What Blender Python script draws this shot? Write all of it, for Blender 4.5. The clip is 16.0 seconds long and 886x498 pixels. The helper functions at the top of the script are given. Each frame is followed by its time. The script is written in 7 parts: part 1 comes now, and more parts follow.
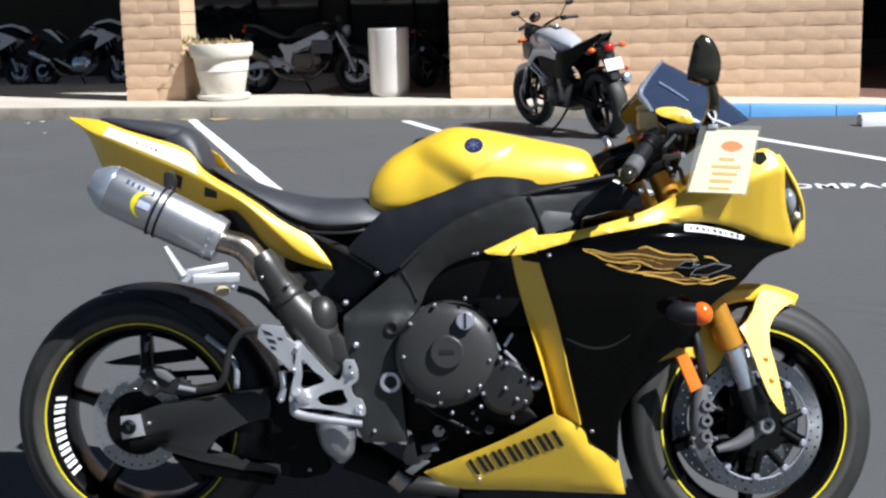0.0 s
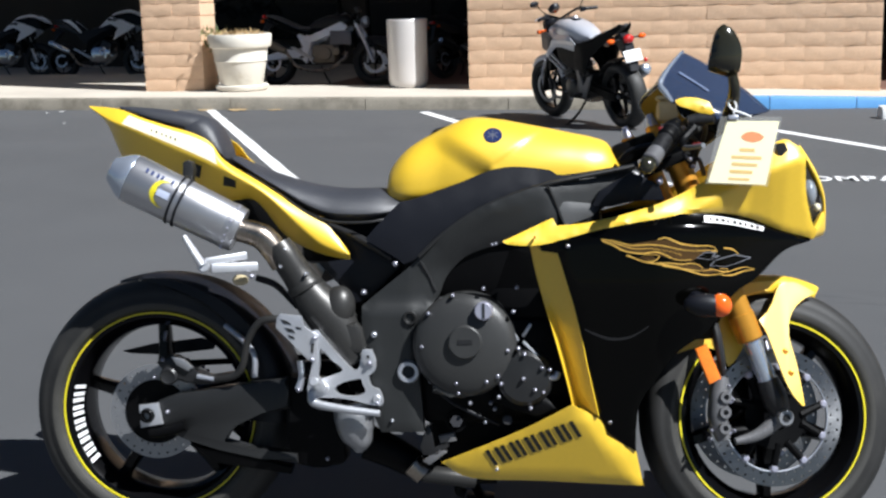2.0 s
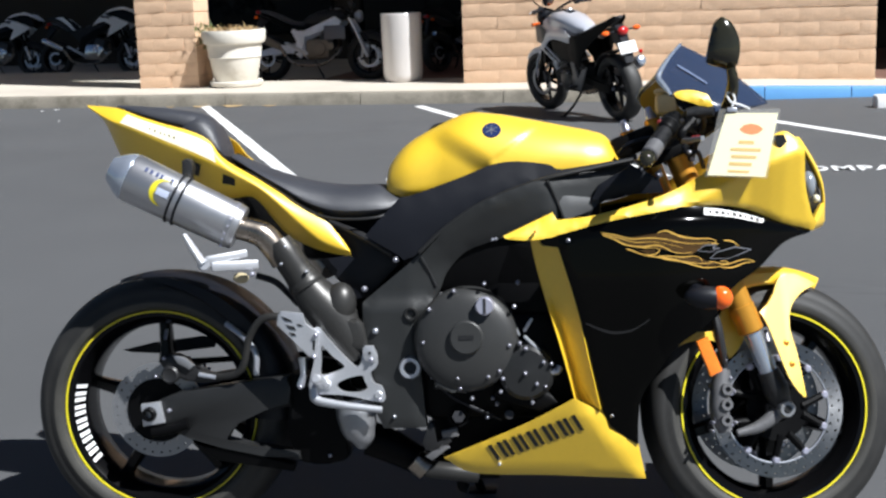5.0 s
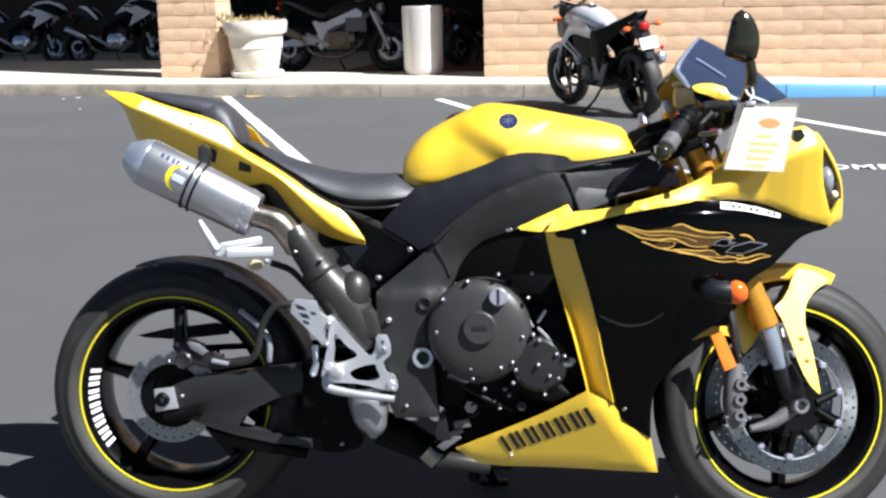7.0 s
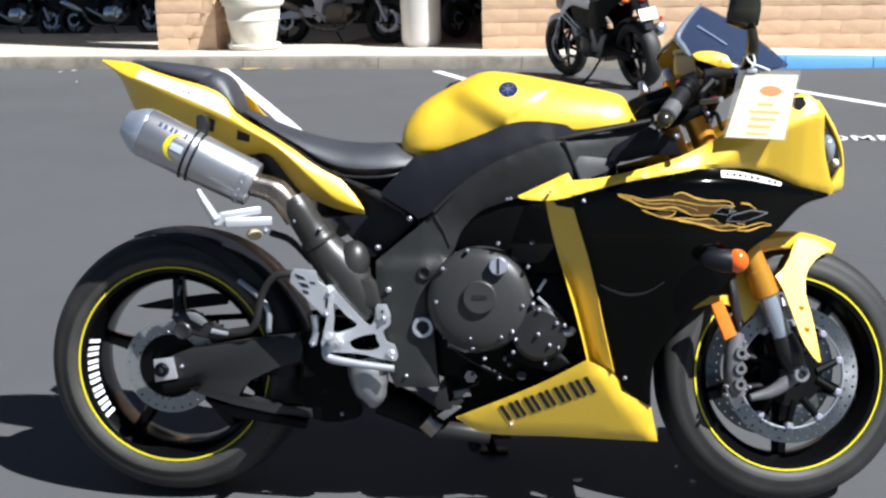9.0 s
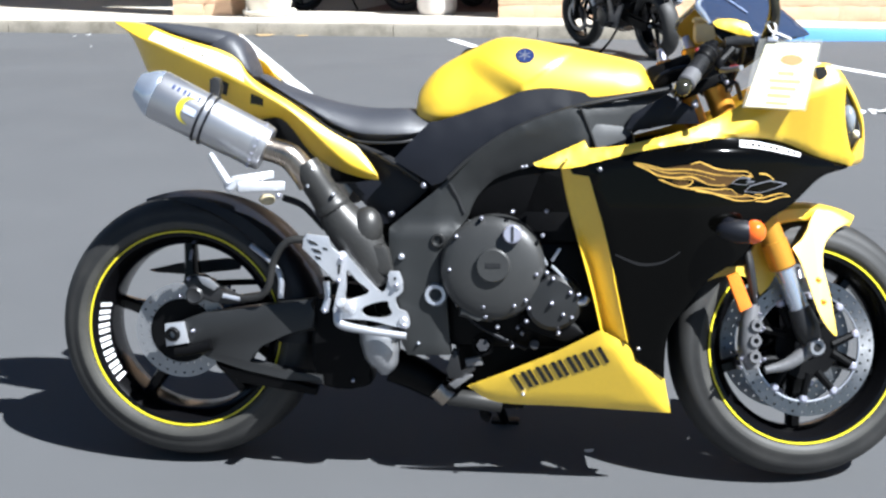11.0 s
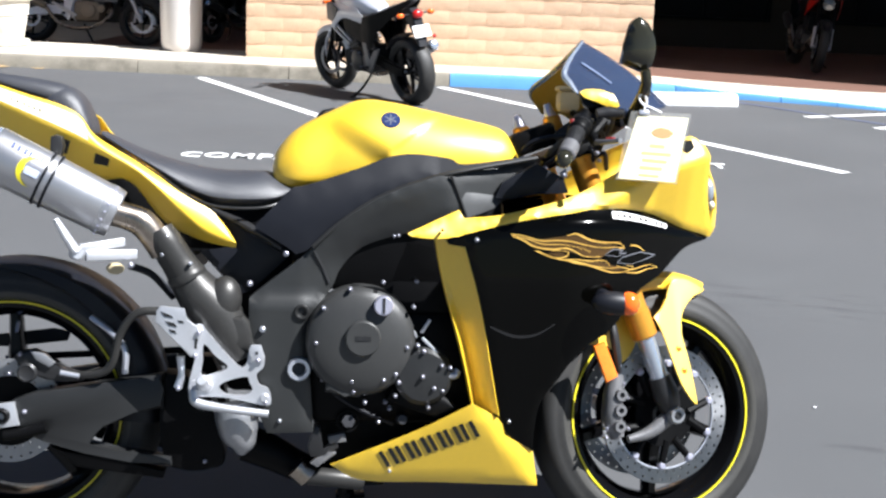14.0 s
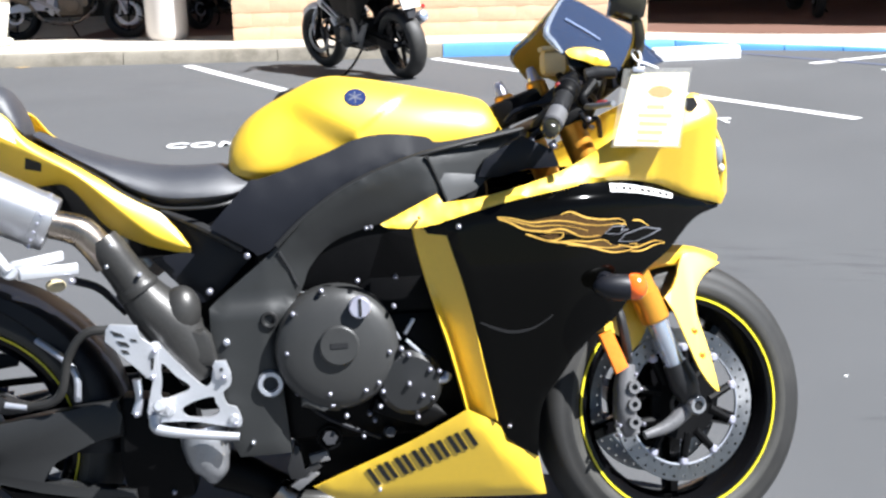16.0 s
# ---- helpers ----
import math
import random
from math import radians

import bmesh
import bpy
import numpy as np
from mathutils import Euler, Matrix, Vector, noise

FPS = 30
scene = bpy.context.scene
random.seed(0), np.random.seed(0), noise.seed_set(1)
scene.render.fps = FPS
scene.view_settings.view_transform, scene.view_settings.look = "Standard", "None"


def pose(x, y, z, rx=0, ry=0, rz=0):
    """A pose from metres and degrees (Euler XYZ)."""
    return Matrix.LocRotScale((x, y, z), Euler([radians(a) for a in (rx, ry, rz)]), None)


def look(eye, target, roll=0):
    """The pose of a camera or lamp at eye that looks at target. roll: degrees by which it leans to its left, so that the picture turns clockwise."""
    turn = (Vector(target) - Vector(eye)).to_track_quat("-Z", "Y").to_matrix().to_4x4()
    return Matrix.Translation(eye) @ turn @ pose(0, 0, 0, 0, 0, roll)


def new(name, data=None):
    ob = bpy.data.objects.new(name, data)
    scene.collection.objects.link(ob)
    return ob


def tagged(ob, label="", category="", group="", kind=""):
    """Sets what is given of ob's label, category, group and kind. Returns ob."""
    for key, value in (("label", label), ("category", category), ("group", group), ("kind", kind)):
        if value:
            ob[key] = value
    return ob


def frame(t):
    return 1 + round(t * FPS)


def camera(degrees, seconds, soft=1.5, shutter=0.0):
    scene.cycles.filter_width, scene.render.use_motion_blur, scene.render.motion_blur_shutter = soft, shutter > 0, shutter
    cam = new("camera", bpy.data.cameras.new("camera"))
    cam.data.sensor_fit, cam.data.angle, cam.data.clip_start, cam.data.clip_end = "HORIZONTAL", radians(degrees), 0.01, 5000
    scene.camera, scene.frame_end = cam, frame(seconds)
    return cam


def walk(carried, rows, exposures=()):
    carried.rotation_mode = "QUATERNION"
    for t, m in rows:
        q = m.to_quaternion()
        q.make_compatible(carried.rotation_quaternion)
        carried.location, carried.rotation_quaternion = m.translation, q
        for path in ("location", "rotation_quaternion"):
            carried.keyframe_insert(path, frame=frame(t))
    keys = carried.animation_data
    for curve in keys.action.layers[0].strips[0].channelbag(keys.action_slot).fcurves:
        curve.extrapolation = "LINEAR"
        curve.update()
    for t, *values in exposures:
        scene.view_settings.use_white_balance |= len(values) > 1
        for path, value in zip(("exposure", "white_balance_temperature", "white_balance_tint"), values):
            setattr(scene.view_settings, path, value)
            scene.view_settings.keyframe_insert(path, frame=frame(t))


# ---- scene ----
cam = camera(38.0, 16.0, soft=2.5)
PATH = [
    (0, (0.482, 0.089, 1.273), (0.002, 1.991, 0.882), -1.6),
    (0.5, (0.479, 0.09, 1.27), (-0.014, 1.987, 0.874), -1.5),
    (1, (0.478, 0.088, 1.27), (-0.025, 1.981, 0.865), -1.8),
    (1.5, (0.476, 0.085, 1.267), (-0.037, 1.975, 0.862), -1.7),
    (2, (0.479, 0.091, 1.269), (-0.027, 1.984, 0.866), -1.5),
    (2.5, (0.481, 0.096, 1.267), (-0.022, 1.989, 0.862), -1.7),
    (3, (0.48, 0.093, 1.267), (-0.019, 1.987, 0.864), -1.8),
    (3.2, (0.476, 0.089, 1.269), (-0.036, 1.982, 0.875), -1.9),
    (5.3, (0.47, 0.089, 1.274), (-0.027, 1.981, 0.859), -2.1),
    (5.5, (0.476, 0.086, 1.263), (-0.022, 1.977, 0.845), -2.0),
    (6, (0.485, 0.09, 1.255), (-0.006, 1.977, 0.81), -2.3),
    (6.5, (0.482, 0.097, 1.26), (-0.03, 1.979, 0.817), -1.5),
    (7, (0.477, 0.093, 1.264), (-0.05, 1.976, 0.843), -1.4),
    (7.5, (0.474, 0.092, 1.265), (-0.064, 1.974, 0.85), -1.2),
    (8, (0.474, 0.099, 1.263), (-0.061, 1.979, 0.84), -1.4),
    (8.5, (0.477, 0.099, 1.261), (-0.048, 1.98, 0.828), -1.6),
    (8.7, (0.473, 0.098, 1.256), (-0.048, 1.976, 0.804), -1.5),
    (10.8, (0.467, 0.12, 1.247), (-0.065, 1.986, 0.765), -1.3),
    (11, (0.463, 0.119, 1.242), (-0.076, 1.977, 0.736), -0.9),
    (11.5, (0.458, 0.14, 1.245), (-0.064, 2.006, 0.75), -2.1),
    (12, (0.438, 0.154, 1.244), (-0.079, 2.014, 0.723), -0.6),
    (12.5, (0.389, 0.182, 1.265), (-0.027, 2.088, 0.823), 1.3),
    (13, (0.24, 0.183, 1.268), (-0.087, 2.084, 0.74), 2.8),
    (13.5, (0.17, 0.156, 1.273), (0.015, 2.087, 0.773), 2.2),
    (14, (0.139, 0.184, 1.284), (0.023, 2.13, 0.836), 2.2),
    (14.5, (0.143, 0.274, 1.265), (-0.06, 2.205, 0.785), -2.1),
    (15, (0.171, 0.415, 1.252), (0.04, 2.35, 0.761), -0.4),
    (15.5, (0.183, 0.476, 1.247), (0.089, 2.409, 0.744), 0.1),
    (16, (0.179, 0.477, 1.249), (0.046, 2.411, 0.759), -1.8),
]
walk(cam, [(t, look(eye, target, roll)) for t, eye, target, roll in PATH], exposures=[(0.0, 0.68, 6100, 10), (1.5, 0.67, 6100, 10), (3.0, 0.67, 6100, 10), (5.5, 0.75, 6150, 10), (6.0, 1.05, 6050, 10), (6.5, 1.23, 6100, 10), (7.0, 1.07, 6200, 11), (7.5, 0.89, 6150, 11), (8.0, 0.93, 6100, 10), (8.5, 0.89, 6100, 10), (11.0, 1.51, 5950, 9), (12.0, 1.63, 5980, 9), (12.5, 1.53, 6200, 11), (13.0, 1.57, 5980, 9), (13.5, 1.67, 5960, 9), (14.0, 1.37, 6150, 11), (14.5, 1.05, 6080, 11), (15.0, 1.41, 6120, 11), (16.0, 1.55, 6150, 11)])

# ---- light ----
world = bpy.data.worlds.new("sky")
world.use_nodes = True
scene.world = world
wn = world.node_tree.nodes
sky = wn.new("ShaderNodeTexSky")
sky.sky_type, sky.sun_disc = "NISHITA", False
SUN_X, SUN_Y = 0.75, -0.29            # metres towards the sun, across and along, per metre of height
sky.sun_elevation = math.atan(1 / math.hypot(SUN_X, SUN_Y))
sky.sun_rotation = math.atan2(SUN_X, SUN_Y)
sky.dust_density, sky.air_density = 0.1, 0.9
world.node_tree.links.new(sky.outputs[0], wn["Background"].inputs[0])
wn["Background"].inputs[1].default_value = 0.0225
sun = new("sun", bpy.data.lights.new("sun", "SUN"))
sun.data.energy, sun.data.angle, sun.data.color = 5.0, radians(0.5), (1.0, 0.985, 0.95)
sun.matrix_world = look((SUN_X * 30, SUN_Y * 30, 30), (0, 0, 0))


# ---- materials ----
def material(name, colour, rough=0.5, metal=0.0, vary=0.15, scale=8.0, bump=0.0, fine=120.0, coat=0.0, coat_rough=0.04, spec=0.5, lump=0.0, piece=0.0, island=0.0, dirt=None, dirt_scale=2.0, dirt_at=(0.5, 0.7)):
    """A surface with broad and fine variation, optional stains, and a fine relief."""
    m = bpy.data.materials.new(name)
    m.use_nodes = True
    t = m.node_tree
    n, link = t.nodes, t.links.new
    b = n["Principled BSDF"]
    b.inputs["Metallic"].default_value = metal
    b.inputs["Coat Weight"].default_value = coat
    b.inputs["Coat Roughness"].default_value = coat_rough
    b.inputs["Specular IOR Level"].default_value = spec
    co = n.new("ShaderNodeTexCoord")
    broad = n.new("ShaderNodeTexNoise")
    broad.inputs["Scale"].default_value = scale
    broad.inputs["Detail"].default_value = 5
    grain = n.new("ShaderNodeTexNoise")
    grain.inputs["Scale"].default_value = fine
    grain.inputs["Detail"].default_value = 3
    for tex in (broad, grain):
        link(co.outputs["Object"], tex.inputs["Vector"])
    mixed = n.new("ShaderNodeMath")
    mixed.operation = "ADD"
    link(broad.outputs["Fac"], mixed.inputs[0])
    link(grain.outputs["Fac"], mixed.inputs[1])
    fac = mixed
    for amount, kind, socket in ((piece, "ShaderNodeObjectInfo", "Random"), (island, "ShaderNodeNewGeometry", "Random Per Island")):
        if amount:
            info, mul = n.new(kind), n.new("ShaderNodeMath")
            mul.operation = "MULTIPLY_ADD"
            mul.inputs[1].default_value = amount
            mul.inputs[2].default_value = -amount / 2
            add = n.new("ShaderNodeMath")
            add.operation = "ADD"
            link(info.outputs[socket], mul.inputs[0])
            link(mul.outputs[0], add.inputs[0])
            link(fac.outputs[0], add.inputs[1])
            fac = add
    ramp = n.new("ShaderNodeMapRange")
    ramp.inputs["From Min"].default_value, ramp.inputs["From Max"].default_value = 0.55, 1.45
    ramp.inputs["To Min"].default_value, ramp.inputs["To Max"].default_value = 1 - vary, 1 + vary
    ramp.clamp = False
    link(fac.outputs[0], ramp.inputs["Value"])
    mul = n.new("ShaderNodeVectorMath")
    mul.operation = "SCALE"
    mul.inputs[0].default_value = colour[:3]
    link(ramp.outputs[0], mul.inputs["Scale"])
    out = mul.outputs[0]
    if dirt:
        spots, edge, mix = n.new("ShaderNodeTexNoise"), n.new("ShaderNodeMapRange"), n.new("ShaderNodeMix")
        spots.inputs["Scale"].default_value = dirt_scale
        spots.inputs["Detail"].default_value = 6
        spots.inputs["Roughness"].default_value = 0.65
        edge.inputs["From Min"].default_value, edge.inputs["From Max"].default_value = dirt_at
        mix.data_type = "RGBA"
        mix.inputs[7].default_value = (*dirt, 1)
        link(co.outputs["Object"], spots.inputs["Vector"])
        link(spots.outputs["Fac"], edge.inputs["Value"])
        link(edge.outputs[0], mix.inputs[0])
        link(out, mix.inputs[6])
        out = mix.outputs[2]
    link(out, b.inputs["Base Color"])
    rr = n.new("ShaderNodeMapRange")
    rr.inputs["To Min"].default_value, rr.inputs["To Max"].default_value = max(0.02, rough * 0.8), min(1, rough * 1.2)
    link(broad.outputs["Fac"], rr.inputs["Value"])
    link(rr.outputs[0], b.inputs["Roughness"])
    if bump:
        bp = n.new("ShaderNodeBump")
        bp.inputs["Strength"].default_value = bump
        bp.inputs["Distance"].default_value = 0.004
        link(grain.outputs["Fac"], bp.inputs["Height"])
        link(bp.outputs[0], b.inputs["Normal"])
        if lump:
            wide = n.new("ShaderNodeBump")
            wide.inputs["Strength"].default_value = lump
            wide.inputs["Distance"].default_value = 0.03
            link(broad.outputs["Fac"], wide.inputs["Height"])
            link(wide.outputs[0], bp.inputs["Normal"])
    return m


YELLOW = material("yellow_paint", (0.88, 0.57, 0.018), 0.5, 0.0, 0.04, 5, coat=1.0, coat_rough=0.42, spec=0.9)
BLACK = material("black_paint", (0.0012, 0.0012, 0.0010), 0.09, 0.0, 0.1, 5, spec=0.17)
PLASTIC = material("black_plastic", (0.0048, 0.0056, 0.0092), 0.45, 0.0, 0.12, 1.6, 0.06, 600, spec=0.36)
FRAME = material("frame_paint", (0.0215, 0.0225, 0.0225), 0.4, 0.1, 0.14, 9, 0.08, 500, spec=0.55)
MIRRORCASE = material("mirror_paint", (0.020, 0.019, 0.011), 0.12, 0.0, 0.1, 5, spec=0.7)
COWLGREY = material("grey_inner_panel", (0.085, 0.087, 0.089), 0.42, 0.0, 0.12, 9, 0.05, 500, spec=0.5)
GREYPL = material("grey_plastic", (0.019, 0.019, 0.02), 0.38, 0.1, 0.12, 9, 0.1, 500)
ENGINE = material("engine_paint", (0.045, 0.0455, 0.045), 0.4, 0.25, 0.12, 12, 0.08, 400)
PUMP = material("dark_engine_paint", (0.022, 0.0225, 0.023), 0.38, 0.2, 0.15, 12, 0.08, 400)
# near-black: the deep shade between the machine's parts is put into this colour
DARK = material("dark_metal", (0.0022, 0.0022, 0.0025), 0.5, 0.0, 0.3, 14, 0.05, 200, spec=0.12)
LEATHER = material("seat_vinyl", (0.034, 0.036, 0.044), 0.5, 0.0, 0.15, 10, 0.2, 900, spec=0.9)
RUBBER = material("tyre_rubber", (0.018, 0.0178, 0.0172), 0.6, 0.0, 0.25, 9, 0.06, 300, dirt=(0.036, 0.034, 0.031), dirt_scale=7, dirt_at=(0.45, 0.8))
SIDEWALL = material("dusty_sidewall_rubber", (0.038, 0.037, 0.033), 0.6, 0.0, 0.3, 12, 0.06, 300, dirt=(0.062, 0.059, 0.050), dirt_scale=9, dirt_at=(0.45, 0.8))
RIM = material("wheel_paint", (0.003, 0.003, 0.0035), 0.2, 0.0, 0.1, 8, spec=0.22)
TAPE = material("yellow_tape", (0.72, 0.62, 0.02), 0.4, 0.0, 0.05)
STEEL = material("brushed_steel", (0.62, 0.64, 0.70), 0.33, 0.75, 0.1, 14, 0.12, 350)
ENDCAP = material("polished_end_cap", (0.58, 0.64, 0.74), 0.22, 0.75, 0.1, 12)
TITAN = material("titanium", (0.55, 0.55, 0.57), 0.34, 0.9, 0.06, 6, 0.06, 500)
CHROME = material("bolt_metal", (0.72, 0.71, 0.84), 0.3, 0.75, 0.05)
ALLOY = material("cast_alloy", (0.62, 0.63, 0.66), 0.4, 0.7, 0.08, 14, 0.1, 300)
DISC = material("disc_steel", (0.34, 0.345, 0.36), 0.36, 0.7, 0.1, 20, 0.1, 200)
FRONTDISC = material("worn_disc_steel", (0.29, 0.295, 0.305), 0.34, 1.0, 0.2, 30, 0.10, 260)
# the discs are ground in circles
tangent = FRONTDISC.node_tree.nodes.new("ShaderNodeTangent")
tangent.direction_type, tangent.axis = "RADIAL", "Y"
ground_face = FRONTDISC.node_tree.nodes["Principled BSDF"]
ground_face.inputs["Anisotropic"].default_value = 0.75
FRONTDISC.node_tree.links.new(tangent.outputs[0], ground_face.inputs["Tangent"])
PIPE = material("heat_grey_pipe", (0.048, 0.047, 0.045), 0.38, 0.5, 0.2, 9, 0.06, 300)
HOTPIPE = material("heated_steel", (0.36, 0.31, 0.26), 0.28, 1.0, 0.3, 14)
GOLD = material("gold_fork", (0.80, 0.37, 0.045), 0.32, 0.6, 0.05)
ORANGE = material("amber_lens", (0.85, 0.13, 0.01), 0.15, 0.0, 0.05, coat=0.6)
REFLECT = material("amber_reflector", (0.9, 0.22, 0.02), 0.2, 0.0, 0.12, 60, coat=0.8)
SILVER = material("silver_print", (0.16, 0.165, 0.19), 0.4, 0.2, 0.05)
STICKER = material("pale_strip_print", (0.86, 0.80, 0.58), 0.35, 0.0, 0.04, coat=0.5)
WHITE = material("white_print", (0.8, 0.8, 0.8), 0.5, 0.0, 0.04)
INK = material("black_print", (0.015, 0.015, 0.015), 0.4, 0.0, 0.05)
GOLDPRINT = material("gold_print", (0.66, 0.40, 0.08), 0.4, 0.1, 0.35, 30)
BROWNPRINT = material("brown_flame_print", (0.060, 0.030, 0.006), 0.3, 0.0, 0.5, 25)
BLUE = material("blue_badge", (0.015, 0.03, 0.11), 0.3, 0.2, 0.1)
PALEPRINT = material("pale_orange_print", (0.74, 0.50, 0.15), 0.5, 0.0, 0.05)
ORANGEPRINT = material("orange_print", (0.80, 0.25, 0.06), 0.5, 0.0, 0.1)
GREYSLEEVE = material("worn_grey_rubber", (0.10, 0.10, 0.105), 0.5, 0.0, 0.2, 30, 0.1, 300)
LENS = material("clear_lamp_lens", (0.30, 0.33, 0.36), 0.14, 0.3, 0.1, coat=1.0)
DARKRED = material("dull_red_plastic", (0.22, 0.012, 0.012), 0.4, 0.0, 0.1)
BOLT = material("zinc_bolt_metal", (0.50, 0.50, 0.58), 0.34, 0.75, 0.1)
LAMPGREY = material("grey_lamp_glass", (0.12, 0.12, 0.125), 0.12, 0.5, 0.05, coat=0.6)
# the yellow bodywork again, with shade mixed into its colour
SHADEYELLOW = material("shaded_yellow_plastic", (0.34, 0.25, 0.05), 0.4, 0.0, 0.1, coat=0.3)
SILVERBLUE = material("pale_blue_print", (0.5, 0.55, 0.7), 0.4, 0.1, 0.05)
CREAM = material("cream_plastic", (0.5, 0.42, 0.26), 0.4, 0.0, 0.05)
RED = material("red_lens", (0.5, 0.012, 0.01), 0.2, 0.0, 0.05, coat=0.6)
ASPHALT = material("asphalt", (0.081, 0.083, 0.087), 0.85, 0.0, 0.10, 0.8, 0.5, 260, dirt=(0.068, 0.070, 0.074), dirt_scale=0.3, dirt_at=(0.40, 0.75))


def scuffs(m, x0, y0, x1, y1, half):
    """Dark dragged scuffs on the lot, in a band from one point to another."""
    n, link = m.node_tree.nodes, m.node_tree.links.new
    b = n["Principled BSDF"]
    old = b.inputs["Base Color"].links[0].from_socket
    co, turn, streak, edge = n.new("ShaderNodeTexCoord"), n.new("ShaderNodeMapping"), n.new("ShaderNodeTexNoise"), n.new("ShaderNodeMapRange")
    turn.vector_type = "TEXTURE"
    turn.inputs["Location"].default_value = ((x0 + x1) / 2, (y0 + y1) / 2, 0)
    turn.inputs["Rotation"].default_value = (0, 0, math.atan2(y1 - y0, x1 - x0))
    link(co.outputs["Object"], turn.inputs["Vector"])
    stretch = n.new("ShaderNodeVectorMath")
    stretch.operation = "MULTIPLY"
    stretch.inputs[1].default_value = (3.0, 14.0, 1)
    link(turn.outputs[0], stretch.inputs[0])
    link(stretch.outputs[0], streak.inputs["Vector"])
    streak.inputs["Scale"].default_value, streak.inputs["Detail"].default_value = 1.0, 6
    edge.inputs["From Min"].default_value, edge.inputs["From Max"].default_value = 0.5, 0.66
    link(streak.outputs["Fac"], edge.inputs["Value"])
    split = n.new("ShaderNodeSeparateXYZ")
    link(turn.outputs[0], split.inputs[0])
    fac = edge.outputs[0]
    for socket, size in (("X", math.hypot(x1 - x0, y1 - y0) / 2), ("Y", half)):
        far, fade, mul = n.new("ShaderNodeMath"), n.new("ShaderNodeMapRange"), n.new("ShaderNodeMath")
        far.operation, mul.operation = "ABSOLUTE", "MULTIPLY"
        fade.inputs["From Min"].default_value, fade.inputs["From Max"].default_value = size, size * 0.5
        link(split.outputs[socket], far.inputs[0])
        link(far.outputs[0], fade.inputs["Value"])
        link(fade.outputs[0], mul.inputs[0])
        link(fac, mul.inputs[1])
        fac = mul.outputs[0]
    part_of, mix = n.new("ShaderNodeMath"), n.new("ShaderNodeMix")
    part_of.operation = "MULTIPLY"
    part_of.inputs[1].default_value = 0.5
    link(fac, part_of.inputs[0])
    mix.data_type = "RGBA"
    mix.inputs[7].default_value = (0.035, 0.035, 0.04, 1)
    link(part_of.outputs[0], mix.inputs[0])
    link(old, mix.inputs[6])
    link(mix.outputs[2], b.inputs["Base Color"])


scuffs(ASPHALT, 0.3, 5.28, 2.4, 4.95, 0.30)
scuffs(ASPHALT, -3.2, 10.6, -1.8, 12.4, 0.45)
scuffs(ASPHALT, 0.98, 3.62, 1.22, 3.60, 0.06)
CONCRETE = material("concrete", (0.52, 0.47, 0.40), 0.85, 0.0, 0.14, 1.5, 0.3, 120, dirt=(0.42, 0.38, 0.32), dirt_scale=0.8, dirt_at=(0.55, 0.75))
KERB = material("kerb_concrete", (0.26, 0.235, 0.19), 0.85, 0.0, 0.3, 3.5, 0.3, 120, dirt=(0.12, 0.105, 0.08), dirt_scale=2.4, dirt_at=(0.46, 0.68))
KERBBLUE = material("blue_kerb_paint", (0.10, 0.30, 0.60), 0.6, 0.0, 0.15, 3, 0.2, 120, dirt=(0.2, 0.3, 0.45), dirt_scale=3, dirt_at=(0.6, 0.75))
LINE = material("white_road_paint", (0.78, 0.78, 0.78), 0.7, 0.0, 0.1, 4, 0.3, 200, dirt=(0.4, 0.4, 0.4), dirt_scale=9, dirt_at=(0.58, 0.7))
BLOCK = material("slump_block", (0.735, 0.505, 0.335), 0.9, 0.0, 0.14, 6, 0.5, 90, lump=0.35, piece=0.22, island=0.22)
MORTAR = material("mortar", (0.66, 0.46, 0.31), 0.95, 0.0, 0.1, 6, 0.3, 120)
# near-black base: the arcade's deep shade is put into the wall colour
STUCCO = material("shade_dark_stucco", (0.032, 0.025, 0.017), 0.9, 0.0, 0.2, 2, 0.3, 90)
GLASSDARK = material("shop_window", (0.01, 0.012, 0.012), 0.08, 0.0, 0.2, 3)
POT = material("planter_resin", (0.72, 0.68, 0.60), 0.7, 0.0, 0.06, 5, 0.1, 120, dirt=(0.5, 0.44, 0.34), dirt_scale=5, dirt_at=(0.55, 0.8))
CANMETAL = material("can_enamel", (0.66, 0.63, 0.61), 0.4, 0.1, 0.06, 4, coat=1.0, coat_rough=0.28)
FADED = material("faded_blue_paint", (0.085, 0.10, 0.16), 0.8, 0.0, 0.2, 5, 0.3, 200)
GREYFAIR = material("silver_fairing_paint", (0.52, 0.54, 0.60), 0.3, 0.25, 0.06, coat=1.0)
DULLCAST = material("dull_tan_casting", (0.30, 0.25, 0.19), 0.5, 0.3, 0.15, 14, 0.1, 300)
WHITEFAIR = material("white_fairing_paint", (0.9, 0.92, 0.96), 0.3, 0.0, 0.06, coat=0.5)
CAST = material("bare_cast_alloy", (0.84, 0.87, 0.95), 0.35, 0.3, 0.12, 14, 0.1, 300)
POLISHED = material("polished_bright_metal", (0.90, 0.91, 0.94), 0.2, 1.0, 0.1, 14)
CASING = material("grey_engine_casing", (0.045, 0.045, 0.049), 0.4, 0.4, 0.2, 14, 0.1, 300)
# white chosen to bounce light into the arcade from an unseen slab
BOUNCEWHITE = material("bounce_white", (0.78, 0.75, 0.70), 0.9, 0.0, 0.1, 2, 0.3, 90)
REDFAIR = material("red_paint", (0.5, 0.012, 0.008), 0.3, 0.0, 0.06, coat=0.6)
